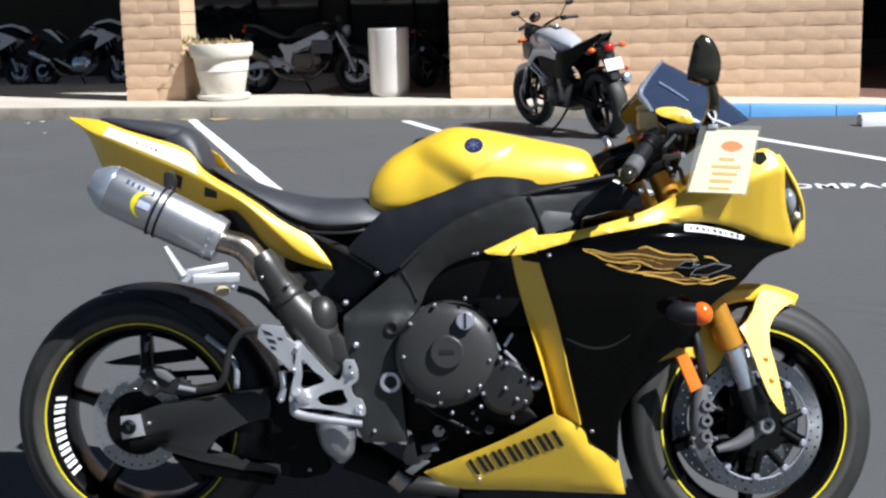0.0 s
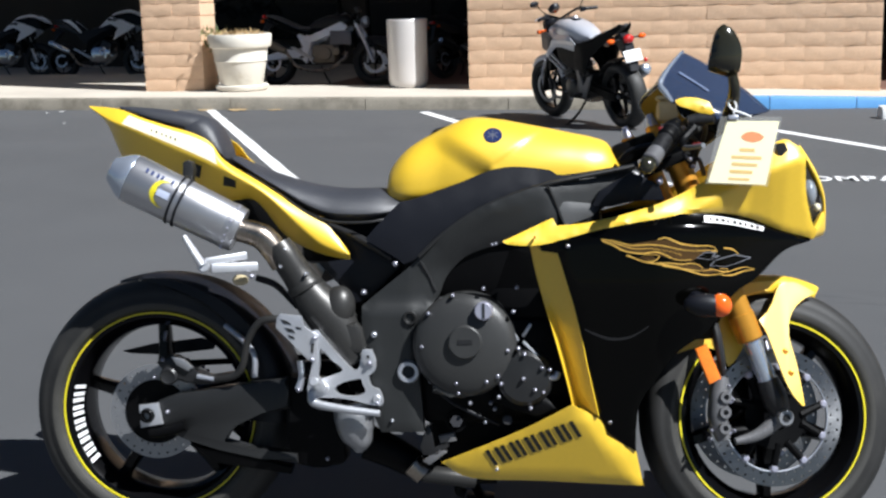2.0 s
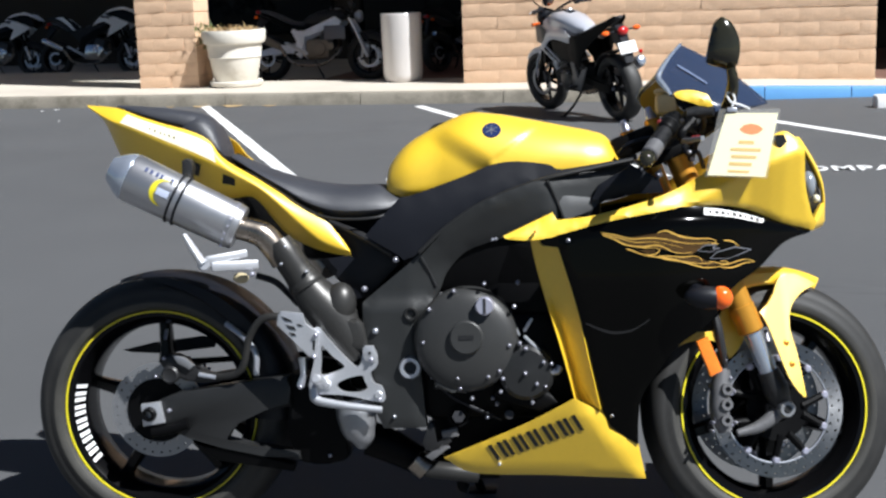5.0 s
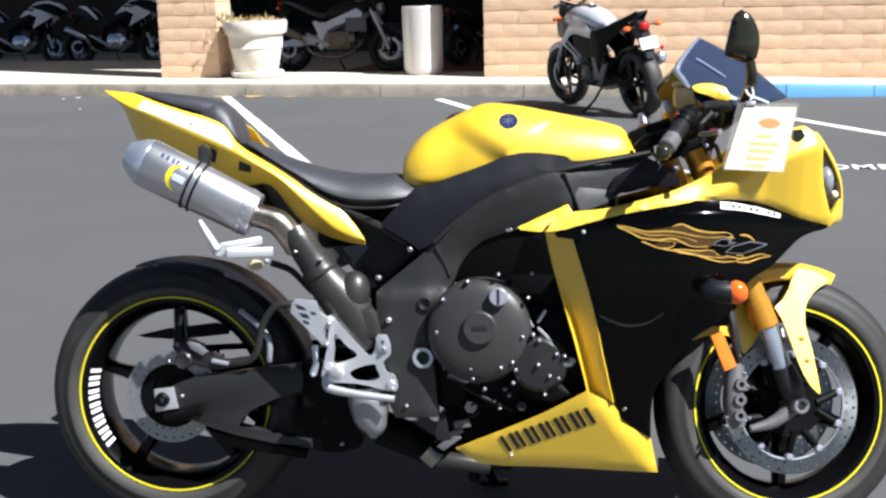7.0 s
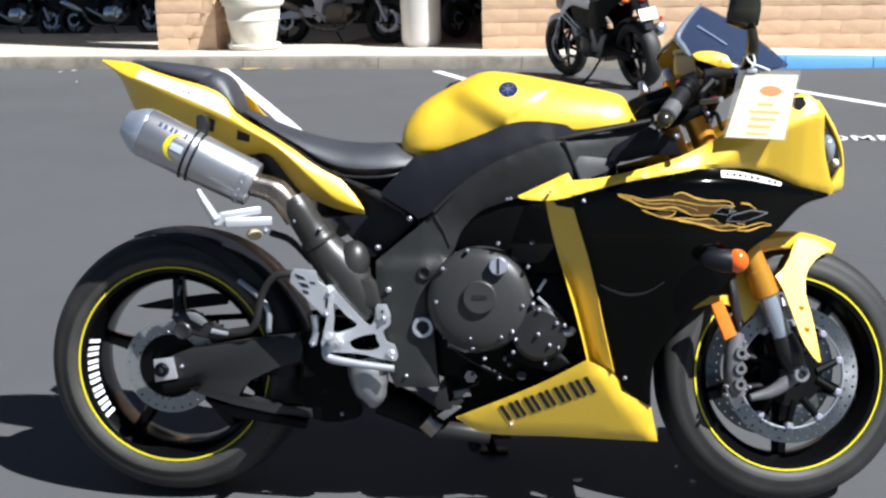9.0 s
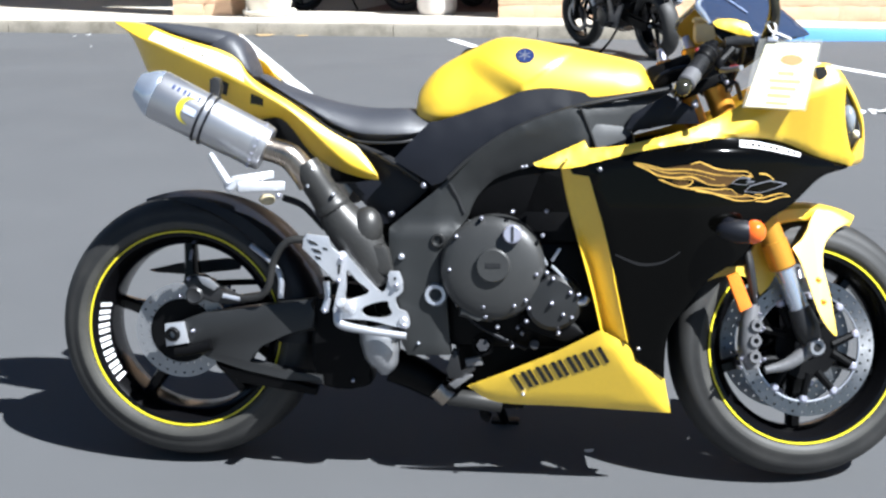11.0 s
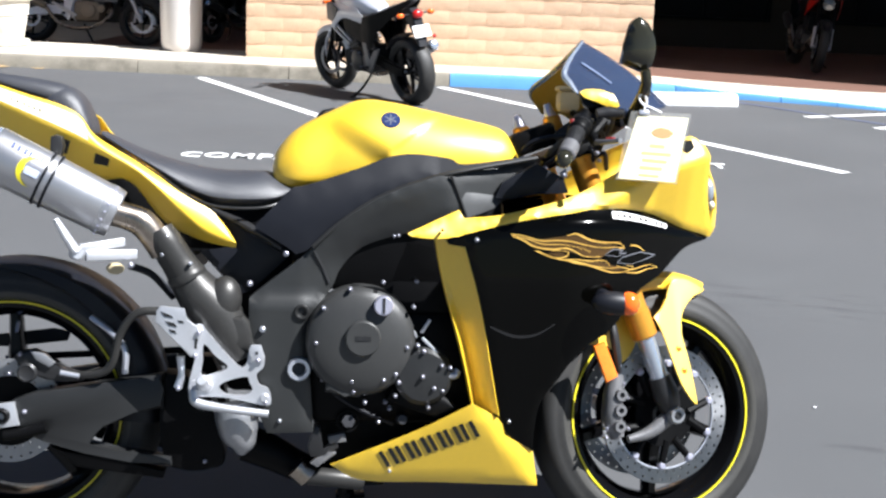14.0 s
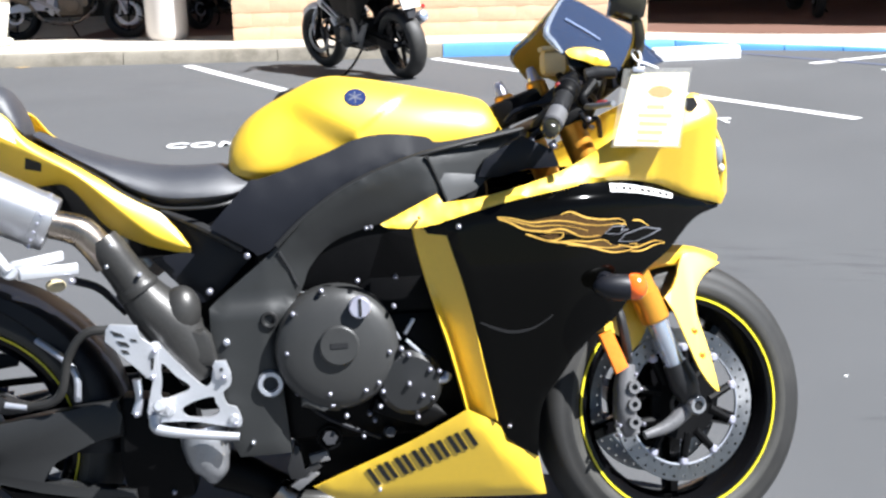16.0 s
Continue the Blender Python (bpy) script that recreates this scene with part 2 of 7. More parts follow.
LEAF = material("plant_leaf", (0.1, 0.13, 0.03), 0.6, 0.0, 0.4, 30, island=0.8)
# dark reddish brown carries the shade of the arcade floors
SHADEFLOOR = material("shade_brown_floor", (0.16, 0.085, 0.062), 0.6, 0.0, 0.15, 3, 0.1, 90)
DRY = material("dry_plant", (0.45, 0.32, 0.16), 0.8, 0.0, 0.3, 30, island=0.8)
SOIL = material("potting_soil", (0.06, 0.04, 0.025), 0.95, 0.0, 0.3, 30, 0.5, 90)


def glass(name, colour, rough, alpha):
    m = material(name, colour, rough, 0, 0.02)
    b = m.node_tree.nodes["Principled BSDF"]
    b.inputs["Alpha"].default_value = alpha
    return m


SCREEN = glass("smoked_screen", (0.032, 0.047, 0.090), 0.08, 0.72)
CALIPER = material("cast_grey_caliper", (0.15, 0.15, 0.155), 0.42, 0.3, 0.2, 30, 0.1, 300)
# pale blue of a reflected glint, given as a surface colour
SCREENGLINT = material("pale_screen_glint", (0.15, 0.19, 0.29), 0.3, 0.0, 0.1)
SLEEVE = glass("clear_sleeve", (0.6, 0.6, 0.56), 0.06, 0.12)


# ---- mesh helpers ----
def finish(ob, angle=35):
    me = ob.data
    for p in me.polygons:
        p.use_smooth = True
    me.set_sharp_from_angle(angle=radians(angle))
    return ob


def part(name, bm, mat, parent=None, label="", angle=35):
    """One mesh object, under a thing or a part where one is given."""
    bmesh.ops.recalc_face_normals(bm, faces=bm.faces)
    me = bpy.data.meshes.new(name)
    bm.to_mesh(me)
    bm.free()
    me.materials.append(mat)
    ob = new(name, me)
    if parent:
        ob.parent = parent
    finish(ob, angle)
    return tagged(ob, label)


def thing(name, m, label, category, group="", kind=""):
    ob = new(name)
    ob.matrix_world = m
    return tagged(ob, label, category, group, kind)


def box(size, centre=(0, 0, 0), bevel=0.0, bm=None, turn=None):
    b = bmesh.new()
    bmesh.ops.create_cube(b, size=1, matrix=Matrix.Diagonal((*size, 1)))
    if bevel:
        bmesh.ops.bevel(b, geom=b.edges[:], offset=bevel, segments=2, affect="EDGES", profile=0.5)
    bmesh.ops.transform(b, matrix=Matrix.Translation(centre) @ (turn or Matrix()), verts=b.verts)
    return join(bm, b)


def join(bm, b):
    if bm is None:
        return b
    me = bpy.data.meshes.new("tmp")
    b.to_mesh(me)
    b.free()
    bm.from_mesh(me)
    bpy.data.meshes.remove(me)
    return bm


def ringverts(bm, centre, axis, r, seg, ref=None):
    a = Vector(axis).normalized()
    u = a.cross(Vector(ref or (0, 0, 1)))
    if u.length < 1e-4:
        u = a.cross(Vector((1, 0, 0)))
    u.normalize()
    v = a.cross(u)
    return [bm.verts.new(Vector(centre) + r * (math.cos(k * math.tau / seg) * u + math.sin(k * math.tau / seg) * v)) for k in range(seg)]


def bridge(bm, rings, cap=True, loop=False):
    pairs = list(zip(rings, rings[1:])) + ([(rings[-1], rings[0])] if loop else [])
    for a, b in pairs:
        n = len(a)
        for k in range(n):
            bm.faces.new((a[k], a[(k + 1) % n], b[(k + 1) % n], b[k]))
    if cap and not loop:
        bm.faces.new(rings[0][::-1])
        bm.faces.new(rings[-1])
    return bm


def rod(p0, p1, r0, r1=None, seg=14, bm=None, chamfer=0.0):
    """A round bar or cone between two points."""
    bm = bm or bmesh.new()
    p0, p1 = Vector(p0), Vector(p1)
    r1 = r0 if r1 is None else r1
    a = p1 - p0
    d = a.normalized()
    if chamfer:
        rings = [ringverts(bm, p0, a, r0 - chamfer, seg), ringverts(bm, p0 + d * chamfer, a, r0, seg), ringverts(bm, p1 - d * chamfer, a, r1, seg), ringverts(bm, p1, a, r1 - chamfer, seg)]
    else:
        rings = [ringverts(bm, p0, a, r0, seg), ringverts(bm, p1, a, r1, seg)]
    return bridge(bm, rings)


def spline(pts, steps=6):
    """Catmull-Rom through the points."""
    p = [Vector(q) for q in pts]
    p = [2 * p[0] - p[1]] + p + [2 * p[-1] - p[-2]]
    out = []
    for a, b, c, d in zip(p, p[1:], p[2:], p[3:]):
        for k in range(steps):
            t = k / steps
            out.append(0.5 * (2 * b + (c - a) * t + (2 * a - 5 * b + 4 * c - d) * t * t + (3 * b - a - 3 * c + d) * t ** 3))
    out.append(p[-2])
    return out


def spline_rows(rows, steps):
    """Catmull-Rom through rows of numbers of any length."""
    p = [np.array(q, float) for q in rows]
    p = [2 * p[0] - p[1]] + p + [2 * p[-1] - p[-2]]
    out = []
    for a, b, c, d in zip(p, p[1:], p[2:], p[3:]):
        for k in range(steps):
            t = k / steps
            out.append([float(x) for x in 0.5 * (2 * b + (c - a) * t + (2 * a - 5 * b + 4 * c - d) * t * t + (3 * b - a - 3 * c + d) * t ** 3)])
    out.append([float(x) for x in p[-2]])
    return out


def tube(pts, r, seg=10, steps=6, bm=None):
    """A bent pipe; r is one radius or one for each point."""
    bm = bm or bmesh.new()
    line = spline(pts, steps)
    rad = [r] * len(line) if not isinstance(r, (list, tuple)) else list(np.interp(np.linspace(0, len(r) - 1, len(line)), range(len(r)), r))
    rings, ref = [], Vector((0.13, 0.98, 0.11))
    for k, c in enumerate(line):
        a = line[min(k + 1, len(line) - 1)] - line[max(k - 1, 0)]
        rings.append(ringverts(bm, c, a, float(rad[k]), seg, ref))
    return bridge(bm, rings)


def lathe(profile, seg=64, closed=True, bm=None, axis="y", centre=(0, 0, 0)):
    """Turn (along, radius) pairs round an axis."""
    bm = bm or bmesh.new()
    rings = []
    for along, r in profile:
        ring = []
        for k in range(seg):
            c, s = r * math.cos(k * math.tau / seg), r * math.sin(k * math.tau / seg)
            v = {"y": (c, along, s), "z": (c, s, along), "x": (along, c, s)}[axis]
            ring.append(bm.verts.new(Vector(v) + Vector(centre)))
        rings.append(ring)
    return bridge(bm, rings, cap=not closed, loop=closed)


def prism(outline, y0, y1, bevel=0.0, bm=None):
    """A flat plate: an outline in x and z, from y0 to y1."""
    b = bmesh.new()
    a = [b.verts.new((x, y0, z)) for x, z in outline]
    c = [b.verts.new((x, y1, z)) for x, z in outline]
    bridge(b, [a, c])
    if bevel:
        bmesh.ops.bevel(b, geom=[e for e in b.edges if len({v.co.y for v in e.verts}) == 1], offset=bevel, segments=2, affect="EDGES", profile=0.5)
    return join(bm, b)


def inside(x, z, poly):
    odd = False
    for (ax, az), (bx, bz) in zip(poly, poly[1:] + poly[:1]):
        if (az > z) != (bz > z) and x < (bx - ax) * (z - az) / (bz - az) + ax:
            odd = not odd
    return odd


def rounded(outline, keep=25.0, steps=4):
    """Smooths an outline, but leaves sharp corners sharp."""
    n, out = len(outline), []
    P = [Vector(p) for p in outline]
    def corner(k):
        a, b = P[k] - P[k - 1], P[(k + 1) % n] - P[k]
        return math.degrees(a.angle(b, 0)) > keep
    for k in range(n):
        b, c = P[k], P[(k + 1) % n]
        a = P[k - 1] if not corner(k) else 2 * b - c
        d = P[(k + 2) % n] if not corner((k + 1) % n) else 2 * c - b
        for s in range(steps):
            t = s / steps
            out.append(tuple(0.5 * (2 * b + (c - a) * t + (2 * a - 5 * b + 4 * c - d) * t * t + (3 * b - a - 3 * c + d) * t ** 3)))
    return out


def panel(outline, width, thick=0.006, side=-1, step=0.022, keep=35.0, roll=0.004):
    """A bent body panel: an outline in x and z, laid on the surface y = side * width(x, z), with thickness and rolled edges."""
    from mathutils.geometry import delaunay_2d_cdt
    poly = []
    corners = rounded(outline, keep)
    for a, b in zip(corners, corners[1:] + corners[:1]):
        cuts = max(1, round(math.dist(a, b) / step))
        poly += [(a[0] + (b[0] - a[0]) * k / cuts, a[1] + (b[1] - a[1]) * k / cuts) for k in range(cuts)]
    pts = [Vector(p) for p in poly]
    n = len(pts)
    xs, zs = [p[0] for p in poly], [p[1] for p in poly]
    inner = []
    for i in range(int((max(xs) - min(xs)) / step) + 2):
        for j in range(int((max(zs) - min(zs)) / step) + 2):
            x, z = min(xs) + (i + 0.5 * (j % 2)) * step, min(zs) + j * step
            if inside(x, z, poly) and min((Vector((x, z)) - p).length for p in pts) > 0.7 * step:
                inner.append(Vector((x, z)))
    # a row just inside the edge, so that the edge can roll in
    got = delaunay_2d_cdt(pts + inner, [(k, (k + 1) % n) for k in range(n)], [], 1, 1e-6)
    verts, faces = got[0], got[2]
    bm = bmesh.new()
    use = {}
    for f in faces:
        for a, b in zip(f, list(f[1:]) + [f[0]]):
            use[frozenset((a, b))] = use.get(frozenset((a, b)), 0) + 1
    rim = {v for e, c in use.items() if c == 1 for v in e}
    top = [bm.verts.new((v.x, side * (width(v.x, v.y) - (roll if k in rim else 0)), v.y)) for k, v in enumerate(verts)]
    low = [bm.verts.new((v.x, side * (width(v.x, v.y) - thick - (roll if k in rim else 0)), v.y)) for k, v in enumerate(verts)]
    for f in faces:
        if len(set(f)) > 2:
            bm.faces.new([top[k] for k in f])
            bm.faces.new([low[k] for k in reversed(f)])
    for e, c in use.items():
        if c == 1:
            a, b = e
            bm.faces.new((top[a], top[b], low[b], low[a]))
    return bm


def loft(stations, seg=24, power=0.6, bm=None):
    """A body along x: stations of (x, low z, high z, half width); the section is a rounded box, wide below."""
    bm = bm or bmesh.new()
    rings = []
    for x, lo, hi, w in stations:
        ring = []
        for k in range(seg):
            a = k * math.tau / seg
            c, s = math.cos(a), math.sin(a)
            y = w * math.copysign(abs(c) ** power, c)
            z = (lo + hi) / 2 + (hi - lo) / 2 * math.copysign(abs(s) ** power, s)
            ring.append(bm.verts.new((x, y, z)))
        rings.append(ring)
    return bridge(bm, rings)


def bolt(x, y, z, r, parent, mat=None, name="bolt", length=0.008, way=-1):
    """A round-headed bolt with a hexagon socket, facing sideways."""
    bm = bmesh.new()
    r *= 0.52
    rings = [ringverts(bm, (x, y + way * d, z), (0, 1, 0), rr, 12) for d, rr in ((-0.01, r), (length * 0.35, r), (length * 0.7, r * 0.9), (length * 0.93, r * 0.66), (length, r * 0.42), (length * 0.5, r * 0.36))]
    bridge(bm, rings)
    return part(name, bm, mat or BOLT, parent)


def copies(ob, places):
    """More of one part beside it, on the same mesh."""
    for m in places:
        o = ob.copy()
        scene.collection.objects.link(o)
        o.parent = ob.parent
        o.matrix_basis = m


# ---- the place: ground, kerb, arcade ----
WALK = 0.12                       # height of the pavement
FRONT = 13.95                     # front face of the block walls


def ground():
    """One sheet to the horizon, with the lower floor behind the arcade left open."""
    bm = bmesh.new()
    xs, ys = (-800, -16, 12, 800), (-500, 14.6, 25.1, 1100)
    v = [[bm.verts.new((x, y, 0)) for x in xs] for y in ys]
    for j in range(3):
        for i in range(3):
            if (i, j) != (1, 1):
                bm.faces.new((v[j][i], v[j][i + 1], v[j + 1][i + 1], v[j + 1][i]))
    tagged(part("ground", bm, ASPHALT), "grey asphalt of a parking lot with worn patches", "ground", kind="structure")


ground()


def walk_height(x):
    """The pavement sinks towards the lot beside the blue kerb."""
    return float(np.interp(x, (0.3, 1.55, 2.1, 2.9, 3.6), (WALK, 0.085, 0.055, 0.032, 0.015)))


def kerb_line(x):
    """The kerb's face: straight, then bending towards the lot."""
    return float(np.interp(x, (-0.7, 0.3, 1.2, 1.6, 2.1, 2.9, 3.6, 6.0), (12.95, 12.97, 13.10, 13.14, 12.95, 12.72, 12.40, 11.5)))


def pavement():
    bm = bmesh.new()
    xs = [-40, -12] + [-10 + 0.4 * k for k in range(50)] + [14, 40]
    rows = []
    for x in xs:
        f = kerb_line(x) + 0.14
        back = 14.75 if -6.3 < x < 1.3 else 17.0
        rows.append([bm.verts.new((x, f if k == 0 else f + (back - f) * k / 6, walk_height(x))) for k in range(7)])
    for a, b in zip(rows, rows[1:]):
        for k in range(6):
            bm.faces.new((a[k], b[k], b[k + 1], a[k + 1]))
    low = bmesh.ops.extrude_face_region(bm, geom=bm.faces[:])
    bmesh.ops.translate(bm, verts=[v for v in low["geom"] if isinstance(v, bmesh.types.BMVert)], vec=(0, 0, -0.3))
    return tagged(part("pavement", bm, CONCRETE), "pale concrete pavement, ramping down at one end", "pavement", kind="structure")


pavement()
kerb = thing("kerb", Matrix(), "concrete kerb along the lot, partly painted blue", "kerb", kind="structure")


def kerb_stone(x0, x1, mat):
    bm = bmesh.new()
    rings = []
    for k in range(5):
        x = x0 + 0.004 + (x1 - x0 - 0.008) * k / 4
        h, f = walk_height(x) + 0.004, kerb_line(x)
        wob = 0.006 * noise.noise((x * 1.7, 3.1, 0))
        rings.append([bm.verts.new(v) for v in ((x, f + wob - 0.012, -0.05), (x, f + wob, max(0.006, h - 0.025)), (x, f + wob + 0.02, h), (x, f + 0.15, h), (x, f + 0.15, -0.05))])
    bridge(bm, rings)
    part("kerb_stone", bm, mat, kerb, "blue painted kerb stone" if mat is KERBBLUE else "")


edges = [-16.0 + 1.53 * k for k in range(10)] + [-1.9, -0.62]
for a, b in zip(edges, edges[1:]):
    kerb_stone(a, b, KERB)
edges = [-0.62, 0.35, 1.16, 1.62, 2.1, 2.6, 3.1, 3.6, 4.3]
for a, b in zip(edges, edges[1:]):
    kerb_stone(a, b, KERBBLUE)


def block_meshes(length, height, depth, count):
    """Slumped concrete blocks with an uneven face and sagging edges."""
    out = []
    for n in range(count):
        bm = bmesh.new()
        cols, ups = 7, 3
        rnd = random.Random(n + int(length * 1000))
        grid = []
        for j in range(ups):
            row = []
            for i in range(cols):
                u, v = i / (cols - 1), j / (ups - 1)
                sag = 0.014 * noise.noise((u * 3 + n * 5.3, v, 1.7)) + rnd.uniform(-0.002, 0.002)
                row.append(bm.verts.new(((u - 0.5) * length, (0.006 if v in (0, 1) else 0.001 if u in (0, 1) else -rnd.uniform(0.001, 0.007)), v * height + (sag if 0 <= v <= 1 else 0))))
            grid.append(row)
        for j in range(ups - 1):
            for i in range(cols - 1):
                bm.faces.new((grid[j][i], grid[j][i + 1], grid[j + 1][i + 1], grid[j + 1][i]))
        ring = grid[0] + [r[-1] for r in grid[1:]] + grid[-1][-2::-1] + [r[0] for r in grid[-2:0:-1]]
        back = [bm.verts.new((v.co.x, depth, v.co.z)) for v in ring]
        for k in range(len(ring)):
            bm.faces.new((ring[k], back[k], back[(k + 1) % len(ring)], ring[(k + 1) % len(ring)]))
        bmesh.ops.recalc_face_normals(bm, faces=bm.faces)
        me = bpy.data.meshes.new("block")
        bm.to_mesh(me)
        bm.free()
        me.materials.append(BLOCK)
        for p in me.polygons:
            p.use_smooth = True
        me.set_sharp_from_angle(angle=radians(40))
        out.append(me)
    return out


COURSE, PITCH, TALL, ROOF = 0.1445, 0.395, 3.0, 6.0
walls = []


def block_wall(name, x0, x1, depth, label):
    core = part(name, box((x1 - x0 - 0.02, depth - 0.018, ROOF + 0.05), ((x0 + x1) / 2, FRONT + depth / 2, (ROOF - 0.06) / 2)), MORTAR)
    tagged(core, label, "wall", kind="structure")
    walls.append((core, x0, x1, depth))


block_wall("wall_pillar", -6.80, -6.05, 0.40, "tan slump-block pillar of the arcade")
block_wall("wall_front", -2.88, 1.43, 0.40, "tan slump-block wall facing the parking lot")
block_wall("wall_side", -12.2, -11.4, 0.40, "tan slump-block pillar of the arcade")
block_wall("wall_far", 6.6, 9.4, 0.40, "tan slump-block wall of the arcade")


def lay_blocks():
    sizes = {}
    rnd = random.Random(5)
    for core, x0, x1, depth in walls:
        far = x0 < -8 or x0 > 5
        courses = int(TALL / COURSE)
        for c in range(-1, courses):
            x = x0
            first = PITCH / 2 if c % 2 else PITCH
            while x < x1 - 0.03:
                step = min(first if x == x0 else PITCH, x1 - x)
                if x1 - (x + step) < 0.08:
                    step = x1 - x
                length = round(step - 0.003, 3)
                if length not in sizes:
                    sizes[length] = block_meshes(length, COURSE - 0.009, depth, 7)
                ob = new("block", rnd.choice(sizes[length]))
                ob.location = (x + step / 2, FRONT + rnd.uniform(-0.003, 0.002), WALK + c * COURSE)
                ob.parent = core
                x += step
            if far and c > 12:
                break


def slab(name, x0, x1, y0, y1, z0, z1, mat, label, cat, bevel=0.0):
    return tagged(part(name, box((x1 - x0, y1 - y0, z1 - z0), ((x0 + x1) / 2, (y0 + y1) / 2, (z0 + z1) / 2), bevel), mat), label, cat, kind="structure")


# unseen slab: its edges set the shade line and let sky in westward
slab("ceiling", -13.0, 12, 13.6, 26.2, ROOF, ROOF + 0.25, BOUNCEWHITE, "unseen white slab that shades the arcade and bounces light in", "ceiling")
slab("wall_back", -24, 12, 25.0, 25.3, -0.5, ROOF - 0.003, STUCCO, "stucco shop wall, deep shade put into its near-black colour", "wall")
slab("wall_east", 12.003, 12.3, FRONT, 26.2, -0.5, ROOF + 0.25, STUCCO, "unseen end wall, stucco coloured near-black as deep shade", "wall")


slab("floor_bay", -6.7, 1.9, 14.55, 17.0, -0.5, -0.03, SHADEFLOOR, "floor of the middle bay, shade put into its brown", "floor")
# concrete kept pale to bounce light onto the bikes; the open end is assumed
slab("floor_west", -24, -6.703, 17.01, 25.0, -0.6, -0.27, CONCRETE, "concrete floor of the west bay, kept pale to bounce light up", "floor")
slab("floor", -6.7, 12, 17.01, 25.0, -0.6, -0.27, SHADEFLOOR, "lower floor behind the arcade, shade put into its brown", "floor")


def arcade_floor():
    """Floor under the roof beside the ramp, lying on the sloping pavement; its brown is painted shade."""
    bm = bmesh.new()
    xs = [1.45 + 0.3 * k for k in range(20)] + [12.0]
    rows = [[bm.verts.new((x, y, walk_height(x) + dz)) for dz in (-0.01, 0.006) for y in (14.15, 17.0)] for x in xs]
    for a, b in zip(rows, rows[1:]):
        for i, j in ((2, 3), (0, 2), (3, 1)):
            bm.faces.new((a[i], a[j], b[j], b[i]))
    tagged(part("floor_arcade", bm, SHADEFLOOR), "arcade floor beside the ramp, shade put into its brown", "floor", kind="structure")


arcade_floor()


def shop_window(name, x0, x1):
    w = thing(name, Matrix(), "dark shop window with slim metal frame", "window", kind="structure")
    part("pane", box((x1 - x0, 0.012, 2.1), ((x0 + x1) / 2, 24.97, 1.35), 0.002), GLASSDARK, w)
    for x in (x0, (x0 + x1) / 2, x1):
        part("window_frame", box((0.05, 0.07, 2.2), (x, 24.955, 1.35), 0.004), DARK, w)
    for z in (0.28, 2.42):
        part("window_frame", box((x1 - x0 + 0.05, 0.066, 0.05), ((x0 + x1) / 2, 24.953, z), 0.004), DARK, w)


for n, (a, b) in enumerate(((-11.0, -8.2), (-7.6, -4.9), (-4.4, -3.0), (2.2, 4.6), (5.0, 7.4))):
    shop_window("window_%d" % (n + 1), a, b)


# ---- painted lines and lettering on the lot ----
def paint_line(x0, y0, x1, y1, width=0.1, mat=LINE, label="worn white painted parking line on asphalt"):
    a, b = Vector((x0, y0, 0)), Vector((x1, y1, 0))
    d = b - a
    side = Vector((-d.y, d.x, 0)).normalized() * width / 2
    bm = bmesh.new()
    n = 24
    rows = []
    for k in range(n + 1):
        c = a + d * k / n
        w = 1 + 0.12 * noise.noise((c.x * 3, c.y * 3, 0))
        rows.append((bm.verts.new(c + side * w + Vector((0, 0, 0.004))), bm.verts.new(c - side * w + Vector((0, 0, 0.004)))))
    for p, q in zip(rows, rows[1:]):
        bm.faces.new((p[0], p[1], q[1], q[0]))
    tagged(part("parking_line", bm, mat), label, "road marking", "parking lines", "structure")


paint_line(-5.56, 13.0, -2.60, 7.95)
paint_line(-3.06, 12.70, -0.20, 8.15)
paint_line(-0.70, 12.80, 2.22, 8.52)
paint_line(1.93, 12.90, 3.35, 11.15, 0.07, FADED, "faded blue painted line on asphalt")
paint_line(2.60, 11.63, 3.60, 12.25)
paint_line(3.05, 11.02, 4.40, 11.9)


def lot_word(x, y, turn):
    cu = bpy.data.curves.new("lot_lettering", "FONT")
    cu.body, cu.size, cu.extrude, cu.space_character = "COMPACT", 0.19, 0.0015, 1.12
    cu.offset = 0.004
    cu.materials.append(LINE)
    ob = new("lot_lettering", cu)
    ob.matrix_world = pose(x, y, 0.004, 0, 0, turn) @ Matrix.Diagonal((1.0, 1.35, 1, 1))
    tagged(ob, "white painted lettering on the asphalt", "road marking", "stall lettering", "structure")


lot_word(-1.98, 7.92, 6)
lot_word(0.50, 8.38, 6)


def wheel_stop(m):
    t = thing("wheel_stop", m, "white concrete wheel stop on the asphalt", "wheel stop")
    prof = [(-0.085, 0), (-0.08, 0.07), (-0.055, 0.11), (0.055, 0.11), (0.08, 0.07), (0.085, 0)]
    bm = bmesh.new()
    rings = [[bm.verts.new((x, y * s, z * s)) for y, z in prof] for x, s in ((-0.40, 0.93), (-0.385, 1), (0.385, 1), (0.40, 0.93))]
    bridge(bm, rings)
    part("block", bm, LINE, t)


wheel_stop(pose(1.70, 12.25, 0, 0, 0, 14))


